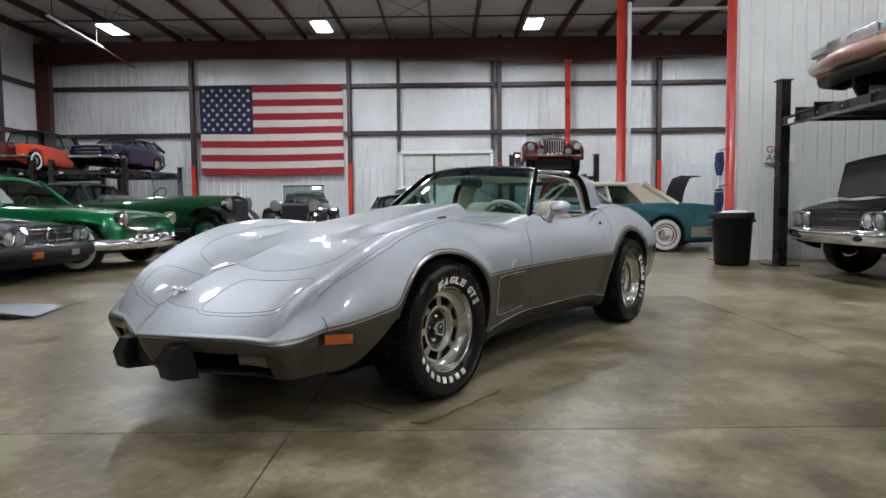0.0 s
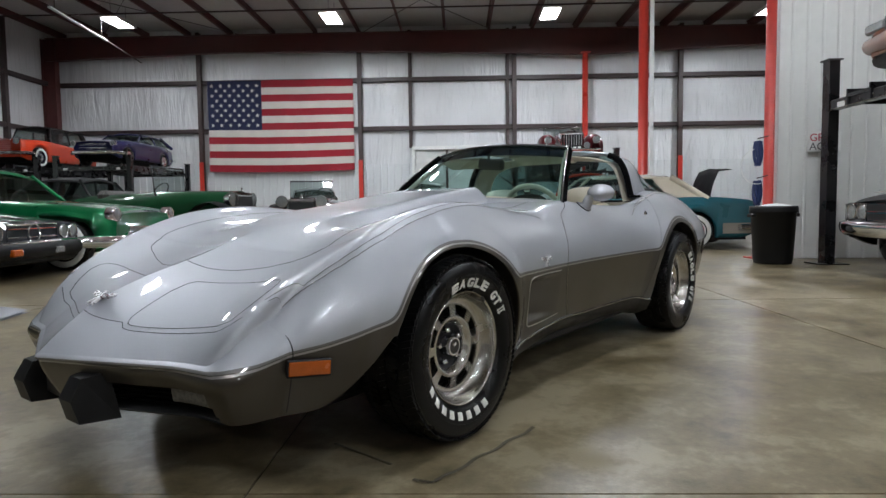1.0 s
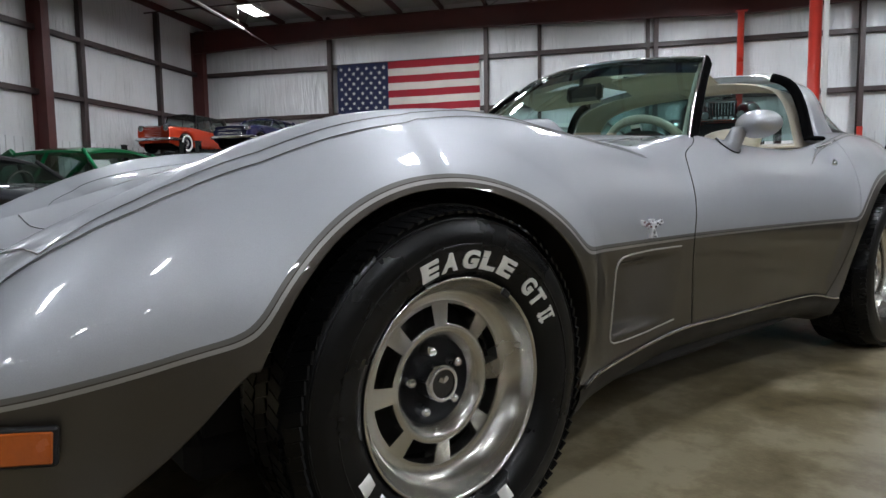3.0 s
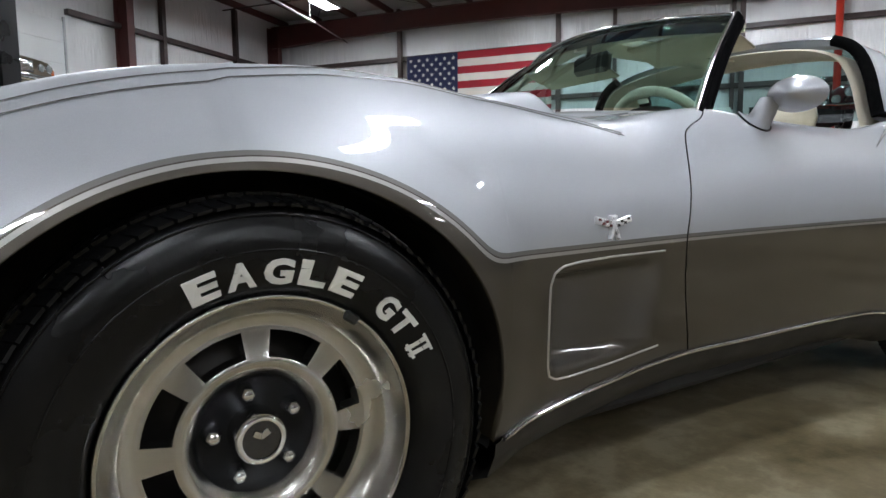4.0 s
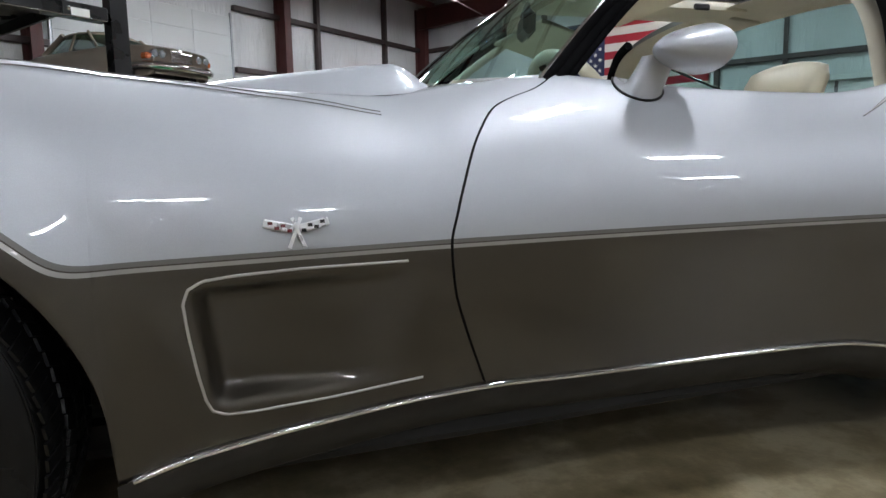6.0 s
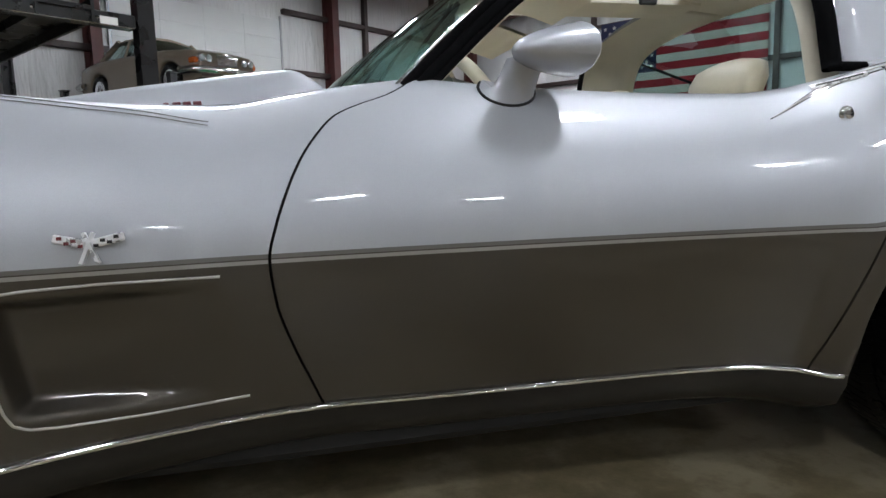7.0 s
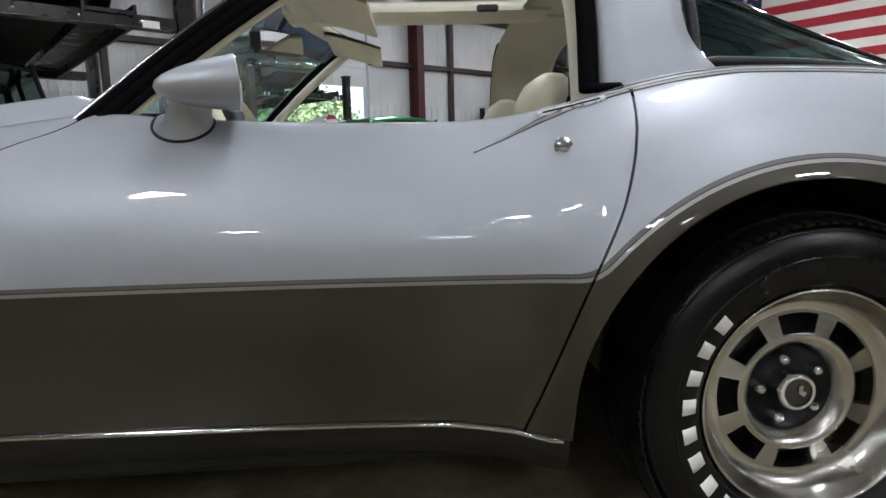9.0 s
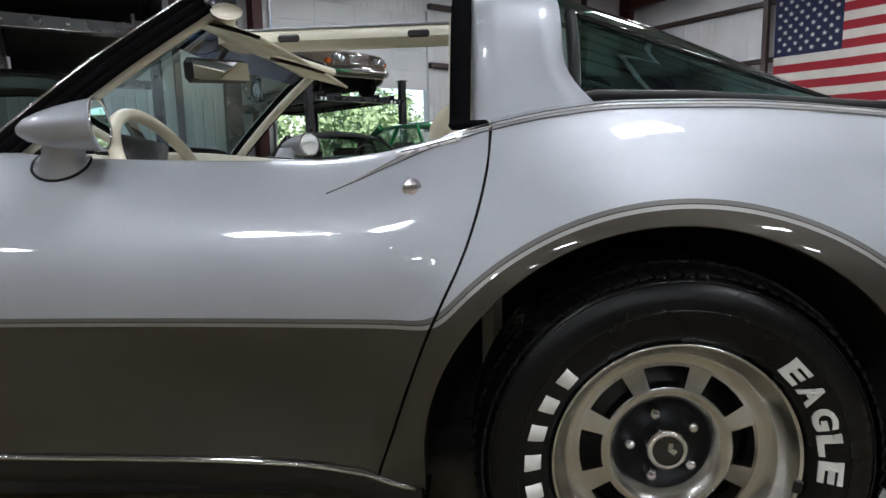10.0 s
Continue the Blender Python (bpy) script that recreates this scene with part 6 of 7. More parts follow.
grey_car = car("convertible", "grey metallic convertible with chrome grille and twin lamps", nose_at(-5.5, 8.55, 0, -1, 4.84) @ Matrix.Scale(1.1, 4), CAR_GREY, L=4.4, W=1.79, hood=((0, 0.66), (0.12, 0.73), (0.38, 0.84)), trunk=((0.66, 0.86), (1.0, 0.80)), belt=0.84, glassx=(0.36, 0.46, 0.60, 0.70), roof=1.20, roof_mat=SOFT_TOP, lamps=((0.82, 0.545, 0.075), (0.62, 0.545, 0.075)), grille=((0.46, 0.45, 0.645),), axle=(0.19, 0.75), r=0.325, badge_star=True, bars=2, bumper=(0.36, 0.22), taper=0.05)
part("bumper_strip", Geo().tube([(4.3, -0.80, 0.445), (4.52, -0.62, 0.445), (4.55, 0, 0.445), (4.52, 0.62, 0.445), (4.3, 0.80, 0.445)], 0.02, 8), CHROME, grey_car, "thin chrome bumper strip")
for s in (-1, 1):
    part("turn_lamp", Geo().box((4.16, s * 0.80 - 0.05, 0.47), (4.36, s * 0.80 + 0.05, 0.61), bevel=0.03), AMBER, grey_car)
part("bumper_rubber", Geo().tube([(4.1, -0.84, 0.25), (4.42, -0.66, 0.25), (4.46, 0, 0.25), (4.42, 0.66, 0.25), (4.1, 0.84, 0.25)], 0.06, 8), RUBBER_TRIM, grey_car)
part("fog_lamp", Geo().box((4.52, -0.58, 0.30), (4.60, -0.42, 0.38), bevel=0.012), AMBER, grey_car)
part("fog_lamp", Geo().box((4.52, 0.12, 0.30), (4.60, 0.28, 0.38), bevel=0.012), CLEAR_LENS, grey_car)
green_car = car("sedan", "emerald green fifties sedan with chrome front and whitewall tyres", nose_at(-5.12, 10.72, 0, 0, 5.72) @ Matrix.Scale(1.1, 4), CAR_GREEN, L=5.2, W=1.95, hood=((0, 0.74), (0.05, 0.83), (0.36, 0.94)), trunk=((0.72, 0.93), (0.9, 0.86), (1.0, 0.68)), belt=0.94, glassx=(0.335, 0.42, 0.66, 0.79), roof=1.40, lamps=((0.80, 0.745, 0.085),), grille=((0.50, 0.38, 0.56),), axle=(0.125, 0.78), r=0.35, whitewall=True, bars=9, bumper=(0.38, 0.17), round_=0.2, taper=0.06)
part("paper_sheet", Geo().box((-0.005, -0.17, 0), (0.005, 0.22, 0.30), m=pose(3.20, -0.45, 1.0, 0, -40, 0)), PAPER, green_car, "white paper sheet behind the windscreen")
for s in (-1, 1):
    for i in range(3):
        part("bumper_tooth", Geo().ball((5.25, s * (0.16 + 0.22 * i), 0.42), (0.06, 0.05, 0.09)), CHROME, green_car)

car("saloon", "teal and cream fifties saloon with a cream roof and whitewall tyres", nose_at(0.22, 13.5, 0, 180, 5.5), CAR_TEAL, L=5.5, W=1.9, hood=((0, 0.80), (0.1, 0.92), (0.34, 0.98)), trunk=((0.72, 0.98), (0.98, 0.88), (1.0, 0.7)), belt=0.96, glassx=(0.33, 0.42, 0.70, 0.82), roof=1.43, roof_mat=CAR_CREAM, axle=(0.19, 0.77), r=0.35, whitewall=True, fin=0.05, two_tone=glossy("beige_lower_paint", (0.27, 0.25, 0.22), 0.3), blind=True)
MATT_BLACK = mat("matt_black", (0.006, 0.006, 0.007), 0.6, vary=0.2, spec=0.05)
hood_car = car("sports_coupe", "black coupe with its boot lid raised", nose_at(2.15, 15.6, 0, 180, 4.5), CAR_BLACK, L=4.5, W=1.8, belt=0.92, roof=1.30, glassx=(0.36, 0.46, 0.62, 0.78))
part("boot_lid", Geo().grid([[(0.95 - 0.22 * k + 0.05 * math.sin(k * 3), y, 0.95 + 0.70 * k + 0.05 * (1 - abs(y) / 0.62)) for y in np.linspace(-0.62, 0.62, 7)] for k in np.linspace(0, 1, 6)] + [[(0.70 - 0.24 * k, y, 1.68 - 0.04 * k) for y in np.linspace(-0.62, 0.62, 7)] for k in (0.5, 1.0)]), MATT_BLACK, hood_car, "raised black boot lid")

MUSCLE_BLACK = mat("worn_black_paint", (0.004, 0.004, 0.005), 0.4, 0.0, vary=0.08, scale=2, coat=0.18, coat_rough=0.04, spec=0.05)
muscle = car("muscle_car", "black muscle car with its hood raised under a lift", nose_at(4.74, 7.58, 0, 178, 5.3) @ Matrix.Scale(1.08, 4), MUSCLE_BLACK, L=4.9, W=1.92, sill=0.30, hood=((0, 0.785), (0.03, 0.835), (0.10, 0.90), (0.34, 0.96)), trunk=((0.72, 0.96), (1.0, 0.85)), belt=0.96, roof=1.36, lamps=((0.80, 0.685, 0.078), (0.61, 0.685, 0.078)), grille=(), axle=(0.15, 0.76), r=0.345, bumper=None, nose=0.2, taper=0.03)
front_panel = part("grille_panel", Geo().box((4.80, -0.88, 0.58), (4.906, 0.88, 0.79), bevel=0.02), mat("grille_black", (0.007, 0.007, 0.008), 0.6), muscle, "matt black grille panel")
for z, th in ((0.60, 0.004), (0.675, 0.006), (0.69, 0.004), (0.772, 0.004)):
    part("grille_bar", Geo().box((4.90, -0.47, z - th), (4.918, 0.47, z + th), bevel=0.002), CHROME, front_panel, "thin chrome strip")
part("emblem", Geo().box((4.905, -0.07, 0.655), (4.925, 0.07, 0.70), bevel=0.008), CHROME, front_panel, "plain chrome emblem")
for s in (-1, 1):
    part("lamp_surround", Geo().tube([(4.912, s * y, z) for y, z in ((0.49, 0.595), (0.865, 0.595), (0.865, 0.775), (0.49, 0.775))], 0.006, 6, closed=True), CHROME, front_panel)
for x0, sg in ((4.9, 1), (0.0, -1)):
    prof = ((0.000, 0.595), (0.075, 0.588), (0.105, 0.570), (0.112, 0.52), (0.095, 0.46), (0.065, 0.425), (0.0, 0.415))
    plan = ((-0.955, -0.62), (-0.955, -0.20), (-0.93, -0.08), (-0.80, -0.01), (-0.45, 0.02), (0.0, 0.03), (0.45, 0.02), (0.80, -0.01), (0.93, -0.08), (0.955, -0.20), (0.955, -0.62))
    part("bumper", Geo().grid([[(x0 + sg * (dx + d * (0.35 + 0.65 * (abs(y) < 0.94))), y + math.copysign(0.35 * d, y) * (abs(y) > 0.9), z) for d, z in prof] for y, dx in plan], flip=sg < 0), CHROME, muscle, "tall polished chrome bumper")
for s in (-1, 1):
    part("turn_lamp", Geo().ball((5.015, s * 0.60, 0.50), (0.012, 0.075, 0.032)), DARK_VOID, muscle, "dark oval bumper lamp")
part("raised_hood", Geo().grid([[(4.40 - 0.10 * k, y, 0.91 + 0.46 * k + 0.03 * (1 - (y / 0.8) ** 2)) for y in np.linspace(-0.84, 0.84, 9)] for k in np.linspace(0, 1, 6)]).grid([[(4.36 - 0.10 * k, y, 0.91 + 0.48 * k + 0.04 * (1 - (y / 0.8) ** 2)) for y in np.linspace(-0.86, 0.86, 9)] for k in np.linspace(0, 1, 6)]), MUSCLE_BLACK, muscle, "raised black hood")
part("hood_lining", Geo().grid([[(4.416 - 0.092 * k, y, 0.93 + 0.39 * k + 0.03 * (1 - (y / 0.8) ** 2)) for y in np.linspace(-0.79 + 0.03 * k, 0.79 - 0.03 * k, 7)] for k in np.linspace(0, 1, 4)], flip=True), mat("hood_pad", (0.02, 0.019, 0.018), 0.9, bump=0.02), muscle, "dark hood lining")
part("cover_cloth", Geo().grid([[(x, y, float(curve([(4.40, 0.946), (4.70, 0.896)], x)) + 0.006 * math.sin(9 * y + 5 * x)) for y in np.linspace(-0.80, 0.20, 12)] for x in np.linspace(4.42, 4.66, 8)]), CAR_CREAM, muscle, "cream cloth laid under the raised hood")

sedan_up = car("luxury_sedan", "rose-beige luxury sedan raised on a lift", nose_at(5.15, 8.0, 2.33, 180, 5.3), CAR_ROSE, L=5.3, W=1.9, hood=((0, 0.62), (0.04, 0.74), (0.34, 0.94)), trunk=((0.72, 0.95), (1.0, 0.88)), belt=0.94, roof=1.38, lamps=(), grille=((0.50, 0.60, 0.76),), bars=7, bumper=None, nose=0.12)
for s in (-1, 1):
    part("headlamp", Geo().box((5.16, s * 0.70 - 0.19, 0.62), (5.30, s * 0.70 + 0.19, 0.75), bevel=0.03), CLEAR_LENS, sedan_up, "wide clear headlamp")
part("grille_emblem", Geo().ball((5.33, 0, 0.68), (0.015, 0.05, 0.05)), CHROME, sedan_up)
part("front_apron", Geo().tube([(4.8, -0.93, 0.46), (5.22, -0.80, 0.48), (5.36, 0, 0.48), (5.22, 0.80, 0.48), (4.8, 0.93, 0.46)], [0.12, 0.13, 0.13, 0.13, 0.12], 12, squash=0.9), CAR_ROSE, sedan_up, "rose-beige front bumper")
part("lower_apron", Geo().tube([(4.8, -0.88, 0.30), (5.15, -0.76, 0.30), (5.28, 0, 0.30), (5.15, 0.76, 0.30), (4.8, 0.88, 0.30)], 0.10, 10), RUBBER_TRIM, sedan_up)

red_car = car("phaeton", "orange-red phaeton with black soft top and whitewall tyres on a lift", nose_at(-15.9, 22.0, 2.5, -90, 4.5), CAR_RED, L=4.5, W=1.75, hood=((0, 0.93), (0.25, 0.98)), trunk=((0.6, 0.90), (1.0, 0.80)), belt=0.97, roof=1.58, roof_mat=SOFT_TOP, soft=True, glassx=(0.34, 0.38, 0.78, 0.86), lamps=((0.62, 0.88, 0.10),), grille=((0.42, 0.48, 0.94),), bars=7, whitewall=True, r=0.36, bumper=(0.47, 0.13))
car("estate_car", "deep blue sporty estate car on a lift", nose_at(-12.48, 21.7, 2.5, -90, 4.4), CAR_BLUE, L=4.4, W=1.7, hood=((0, 0.76), (0.1, 0.84), (0.36, 0.90)), trunk=((0.75, 0.90), (1.0, 0.80)), belt=0.90, roof=1.27, glassx=(0.36, 0.47, 0.82, 0.97), lamps=((0.80, 0.72, 0.08),), grille=((0.55, 0.52, 0.70),), bars=2, r=0.31, bumper=(0.40, 0.12))
car("tan_sedan", "tan eighties sedan raised on a lift", nose_at(-11.65, 10.9, 2.48, 8, 4.8) @ Matrix.Scale(1.07, 4), CAR_TAN, L=4.5, W=1.72, hood=((0, 0.82), (0.04, 0.88), (0.34, 0.96)), trunk=((0.74, 0.98), (1.0, 0.90)), belt=0.97, roof=1.40, glassx=(0.35, 0.45, 0.64, 0.76), lamps=((0.72, 0.71, 0.07), (0.52, 0.71, 0.07)), grille=((0.30, 0.60, 0.80),), bars=6, r=0.33, bumper=(0.47, 0.16), marker=True)
car("burgundy_sedan", "dark burgundy sedan raised on a black lift", nose_at(-4.5, 4.5, 2.33, 0, 5.2), CAR_MAROON, L=5.2, W=1.9, hood=((0, 0.80), (0.34, 0.95)), trunk=((0.72, 0.96), (1.0, 0.88)), belt=0.95, roof=1.40)
# Added black shape, standing in for indistinct dark clutter under the lift.
car("utility_car", "tall black car shape added to darken the space under a black lift", nose_at(-4.9, 4.2, 0, 0, 4.7), CAR_BLACK, L=4.7, W=1.85, sill=0.32, hood=((0, 1.02), (0.30, 1.14)), trunk=((0.80, 1.16), (1.0, 1.10)), belt=1.15, roof=1.95, glassx=(0.28, 0.36, 0.92, 0.98), r=0.38)
car("silver_coupe", "rounded silver forties coupe", nose_at(-4.67, 20.0, 0, -80, 4.8), CAR_SILVER, L=4.8, W=1.75, hood=((0, 0.98), (0.36, 1.06)), trunk=((0.66, 1.05), (1.0, 0.75)), belt=1.05, roof=1.56, glassx=(0.36, 0.44, 0.62, 0.86), lamps=((0.7, 0.85, 0.09),), round_=0.22)
car("dark_coupe", "black coupe with papers in its windscreen", nose_at(-1.75, 18.2, 0, -95, 4.8), CAR_BLACK, L=4.8, W=1.85, belt=0.96, roof=1.38)
car("white_top_truck", "black utility car with a white roof", nose_at(-1.27, 21.5, 0, -90, 4.2), CAR_BLACK, L=4.2, W=1.75, hood=((0, 1.0), (0.36, 1.08)), trunk=((0.66, 1.05), (1.0, 1.0)), belt=1.06, roof=1.76, roof_mat=WHITE_PAINT, glassx=(0.38, 0.42, 0.95, 0.98))
car("red_pickup", "red pickup parked under a lift", nose_at(3.9, 17.7, 0, -90, 4.8), CAR_RED, L=4.8, W=1.75, hood=((0, 1.0), (0.36, 1.1)), trunk=((0.66, 1.05), (1.0, 1.0)), belt=1.2, roof=1.82, glassx=(0.32, 0.38, 0.57, 0.63))
car("white_roadster", "white roadster with a folded top beside the wall", nose_at(-9.6, 18.2, 0, -75, 4.3), CAR_CREAM, L=4.3, W=1.7, belt=0.9, roof=1.25, top_up=False, glassx=(0.36, 0.44, 0.6, 0.7))
car("dark_roadster", "black car in the row before the lift", nose_at(-7.3, 16.8, 0, -3, 5.1) @ Matrix.Scale(1.16, 4), CAR_BLACK, L=4.4, W=1.75, belt=0.98, roof=1.48, soft=True, roof_mat=SOFT_TOP, glassx=(0.36, 0.44, 0.66, 0.76))
for u in (-15.9, -12.48):
    car("low_sedan", "black sedan parked under a raised car", nose_at(u, 21.4, 0, -90, 4.7), CAR_BLACK, L=4.7, W=1.8, belt=0.96, roof=1.40, group="cars under the lifts")


def vintage(name, label, m, paint, wing_mat=None, L=3.9, W=1.6, screen=1.54, crown=1.08, lampw=0.40, plate=False, lampz=0.92, round_wings=False):
    """Pre-war tourer: narrow tapering hood, upright radiator, separate wings and big lamps."""
    t = thing(name, label, "vintage car", m)
    rr = 0.36
    # narrow body tub and hood
    secs = []
    for x, w, z in ((0.15, 0.46, 0.95), (0.6, 0.60, 1.03), (1.5, 0.62, 1.05), (2.05, 0.58, crown + 0.02), (2.6, 0.46, crown + 0.02), (3.3, 0.36, crown), (3.42, 0.34, crown)):
        half = [(0, z + 0.03), (w * 0.6, z), (w * 0.93, z - 0.10), (w, z - 0.25), (w, 0.45), (w * 0.8, 0.40)]
        secs.append([(x, -y, q) for y, q in half[::-1]] + [(x, y, q) for y, q in half[1:]])
    g = Geo().grid(secs, flip=True)
    g.f += [tuple(range(11)), tuple(range(len(g.v) - 1, len(g.v) - 12, -1))]
    part("body", g, paint, t)
    part("chassis", Geo().box((0.4, -0.52, 0.16), (3.46, 0.52, 0.46), bevel=0.03), DARK_VOID, t)
    rad = part("radiator", Geo().box((3.42, -0.32, 0.48), (3.52, 0.32, crown), bevel=0.05), CHROME, t)
    part("radiator_core", Geo().box((3.50, -0.27, 0.54), (3.53, 0.27, crown - 0.07), bevel=0.01), DARK_VOID, rad)
    if round_wings:
        for i in range(9):
            part("grille_bar", Geo().box((3.525, -0.25 + 0.0625 * i - 0.009, 0.55), (3.545, -0.25 + 0.0625 * i + 0.009, crown - 0.08), bevel=0.004), CHROME, rad)
    part("radiator_cap", Geo().lathe([(0.0005, 0.09), (0.02, 0.085), (0.012, 0.04), (0.035, 0.02), (0.035, 0)], 12, axis="z", m=pose(3.45, 0, crown)), CHROME, rad)
    for s in (-1, 1):
        wing = [[(3.15 + (rr + 0.12) * math.cos(a), s * (0.42 + 0.30 * k + 0.0), 0.38 + (rr + 0.13) * math.sin(a) - 0.06 * (k - 0.3) ** 2) for k in np.linspace(0, 1, 6)] for a in np.linspace(-0.1, 2.5, 16)]
        if round_wings:
            # swept pontoon wing: full rounded nose that falls back to the running board
            secs2 = []
            for x, top, hw in ((3.62, 0.72, 0.12), (3.60, 0.80, 0.18), (3.52, 0.89, 0.22), (3.36, 0.945, 0.235), (3.10, 0.95, 0.23), (2.80, 0.88, 0.19), (2.45, 0.72, 0.17), (2.10, 0.52, 0.13)):
                secs2.append([(x, s * (0.58 + hw * math.cos(q)), max(0.40, top - 0.24 + 0.24 * math.sin(q))) if math.sin(q) >= 0 else (x, s * (0.58 + hw * math.cos(q)), 0.42) for q in np.linspace(-0.35, math.pi + 0.35, 15)])
            gw = Geo().grid(secs2, flip=s > 0)
            gw.f.append(tuple(range(15)))
            part("front_wing", gw, wing_mat or paint, t)
            part("side_lamp", Geo().box((3.60, s * 0.60 - 0.10, 0.50), (3.66, s * 0.60 + 0.10, 0.55), bevel=0.015), CHROME, t, "pale chrome side lamp")
            fl = part("fog_lamp", Geo().lathe([(0.0005, -0.10), (0.06, -0.07), (0.085, 0.0), (0.09, 0.02), (0.08, 0.025)], 18, axis="x", m=pose(3.64, s * 0.36, 0.62)), CHROME, t)
            part("lens", Geo().lathe([(0.0005, 0.035), (0.08, 0.022)], 18, axis="x", m=pose(3.64, s * 0.36, 0.62)), CLEAR_LENS, fl)
        else:
            part("front_wing", Geo().grid(wing, flip=s < 0).grid([[(x, y, z + 0.02) for x, y, z in r_] for r_ in wing], flip=s > 0), wing_mat or paint, t)
        wing = [[(0.75 + (rr + 0.12) * math.cos(a), s * (0.46 + 0.27 * k), 0.38 + (rr + 0.13) * math.sin(a)) for k in np.linspace(0, 1, 5)] for a in np.linspace(0.1, 3.2, 16)]
        part("rear_wing", Geo().grid(wing, flip=s < 0).grid([[(x, y, z + 0.02) for x, y, z in r_] for r_ in wing], flip=s > 0), wing_mat or paint, t)
        part("running_board", Geo().box((1.2, min(s * 0.5, s * 0.76), 0.36), (2.75, max(s * 0.5, s * 0.76), 0.40)), RUBBER_TRIM, t)
        hl = part("headlamp", Geo().lathe([(0.0005, -0.16), (0.07, -0.13), (0.115, -0.05), (0.13, 0.02), (0.135, 0.03), (0.12, 0.035)], 22, axis="x", m=pose(3.60 if round_wings else 3.45, s * lampw, lampz) @ Matrix.Scale(0.72 if round_wings else 1.0, 4)), CHROME, t)
        part("lens", Geo().lathe([(0.0005, 0.045), (0.12, 0.03)], 22, axis="x", m=pose(3.60 if round_wings else 3.45, s * lampw, lampz) @ Matrix.Scale(0.72 if round_wings else 1.0, 4)), CLEAR_LENS, hl)
        part("lamp_stalk", Geo().tube([(3.38, s * lampw, lampz - 0.1), (3.3, s * 0.4, 0.55)], 0.018, 8), CHROME, t)
        for x in (0.75, 3.15):
            add_wheel(t, x, s * 0.64, rr, 0.15, False, CHROME)
    if screen:
        part("screen_frame", Geo().tube([(2.0, -0.5, 1.02), (1.95, -0.5, screen), (1.95, 0.5, screen), (2.0, 0.5, 1.02)], 0.02, 8, closed=True), CHROME if round_wings else BLACK, t)
        if round_wings:
            part("paper_sheet", Geo().box((1.90, 0.02, 1.06), (1.91, 0.30, 1.26)), PAPER, t, "white paper sheet behind the screen")
        pn = part("windscreen", Geo().grid([[(2.0, -0.5, 1.02), (2.0, 0.5, 1.02)], [(1.95, -0.5, screen), (1.95, 0.5, screen)]]), WINDOW_CAR, t)
        pn.visible_shadow = False
    part("steering_wheel", Geo().tube([(1.6 + 0.1 * math.sin(a), 0.28 + 0.2 * math.cos(a), 1.12 + 0.15 * math.sin(a)) for a in np.linspace(0, 6.28, 21)[:-1]], 0.013, 6, closed=True), BLACK, t)
    part("seat", Geo().box((0.75, -0.5, 0.6), (1.0, 0.5, 1.12), bevel=0.08), SEAT_DARK, t)
    part("bumper", Geo().tube([(3.62, -0.72, 0.52), (3.72, 0, 0.52), (3.62, 0.72, 0.52)], 0.028, 8), CHROME, t)
    if plate:
        part("number_plate", Geo().box((3.66, -0.25, 0.50), (3.68, 0.25, 0.62)), BLACK, t, "dark plate with pale bars")
        for i in range(4):
            part("plate_bar", Geo().box((3.681, -0.2 + 0.11 * i, 0.53), (3.684, -0.13 + 0.11 * i, 0.59)), WHITE_PAINT, t)
    return t


vintage("vintage_tourer", "dark green vintage tourer with a chrome radiator and folded screen", nose_at(-5.08, 14.6, 0, -8, 3.95) @ Matrix.Scale(1.2, 4), CAR_DKGREEN, CAR_BLACK, crown=1.05)
vintage("vintage_roadster", "black vintage roadster with large chrome headlamps", nose_at(-3.92, 16.0, 0, -85, 4.05) @ Matrix.Scale(1.15, 4), CAR_BLACK, crown=0.98, lampw=0.42, screen=1.42)
vintage("vintage_sports_car", "burgundy and black vintage sports car on a lift", nose_at(3.47, 20.0, 1.95, -90, 4.3) @ Matrix.Scale(1.22, 4), CAR_MAROON, crown=0.98, lampz=0.76, lampw=0.60, plate=True, screen=1.27, round_wings=True)


# ---- lifts ----
LIFT = mat("lift_black", (0.006, 0.006, 0.007), 0.30, vary=0.3, scale=4, bump=0.004)


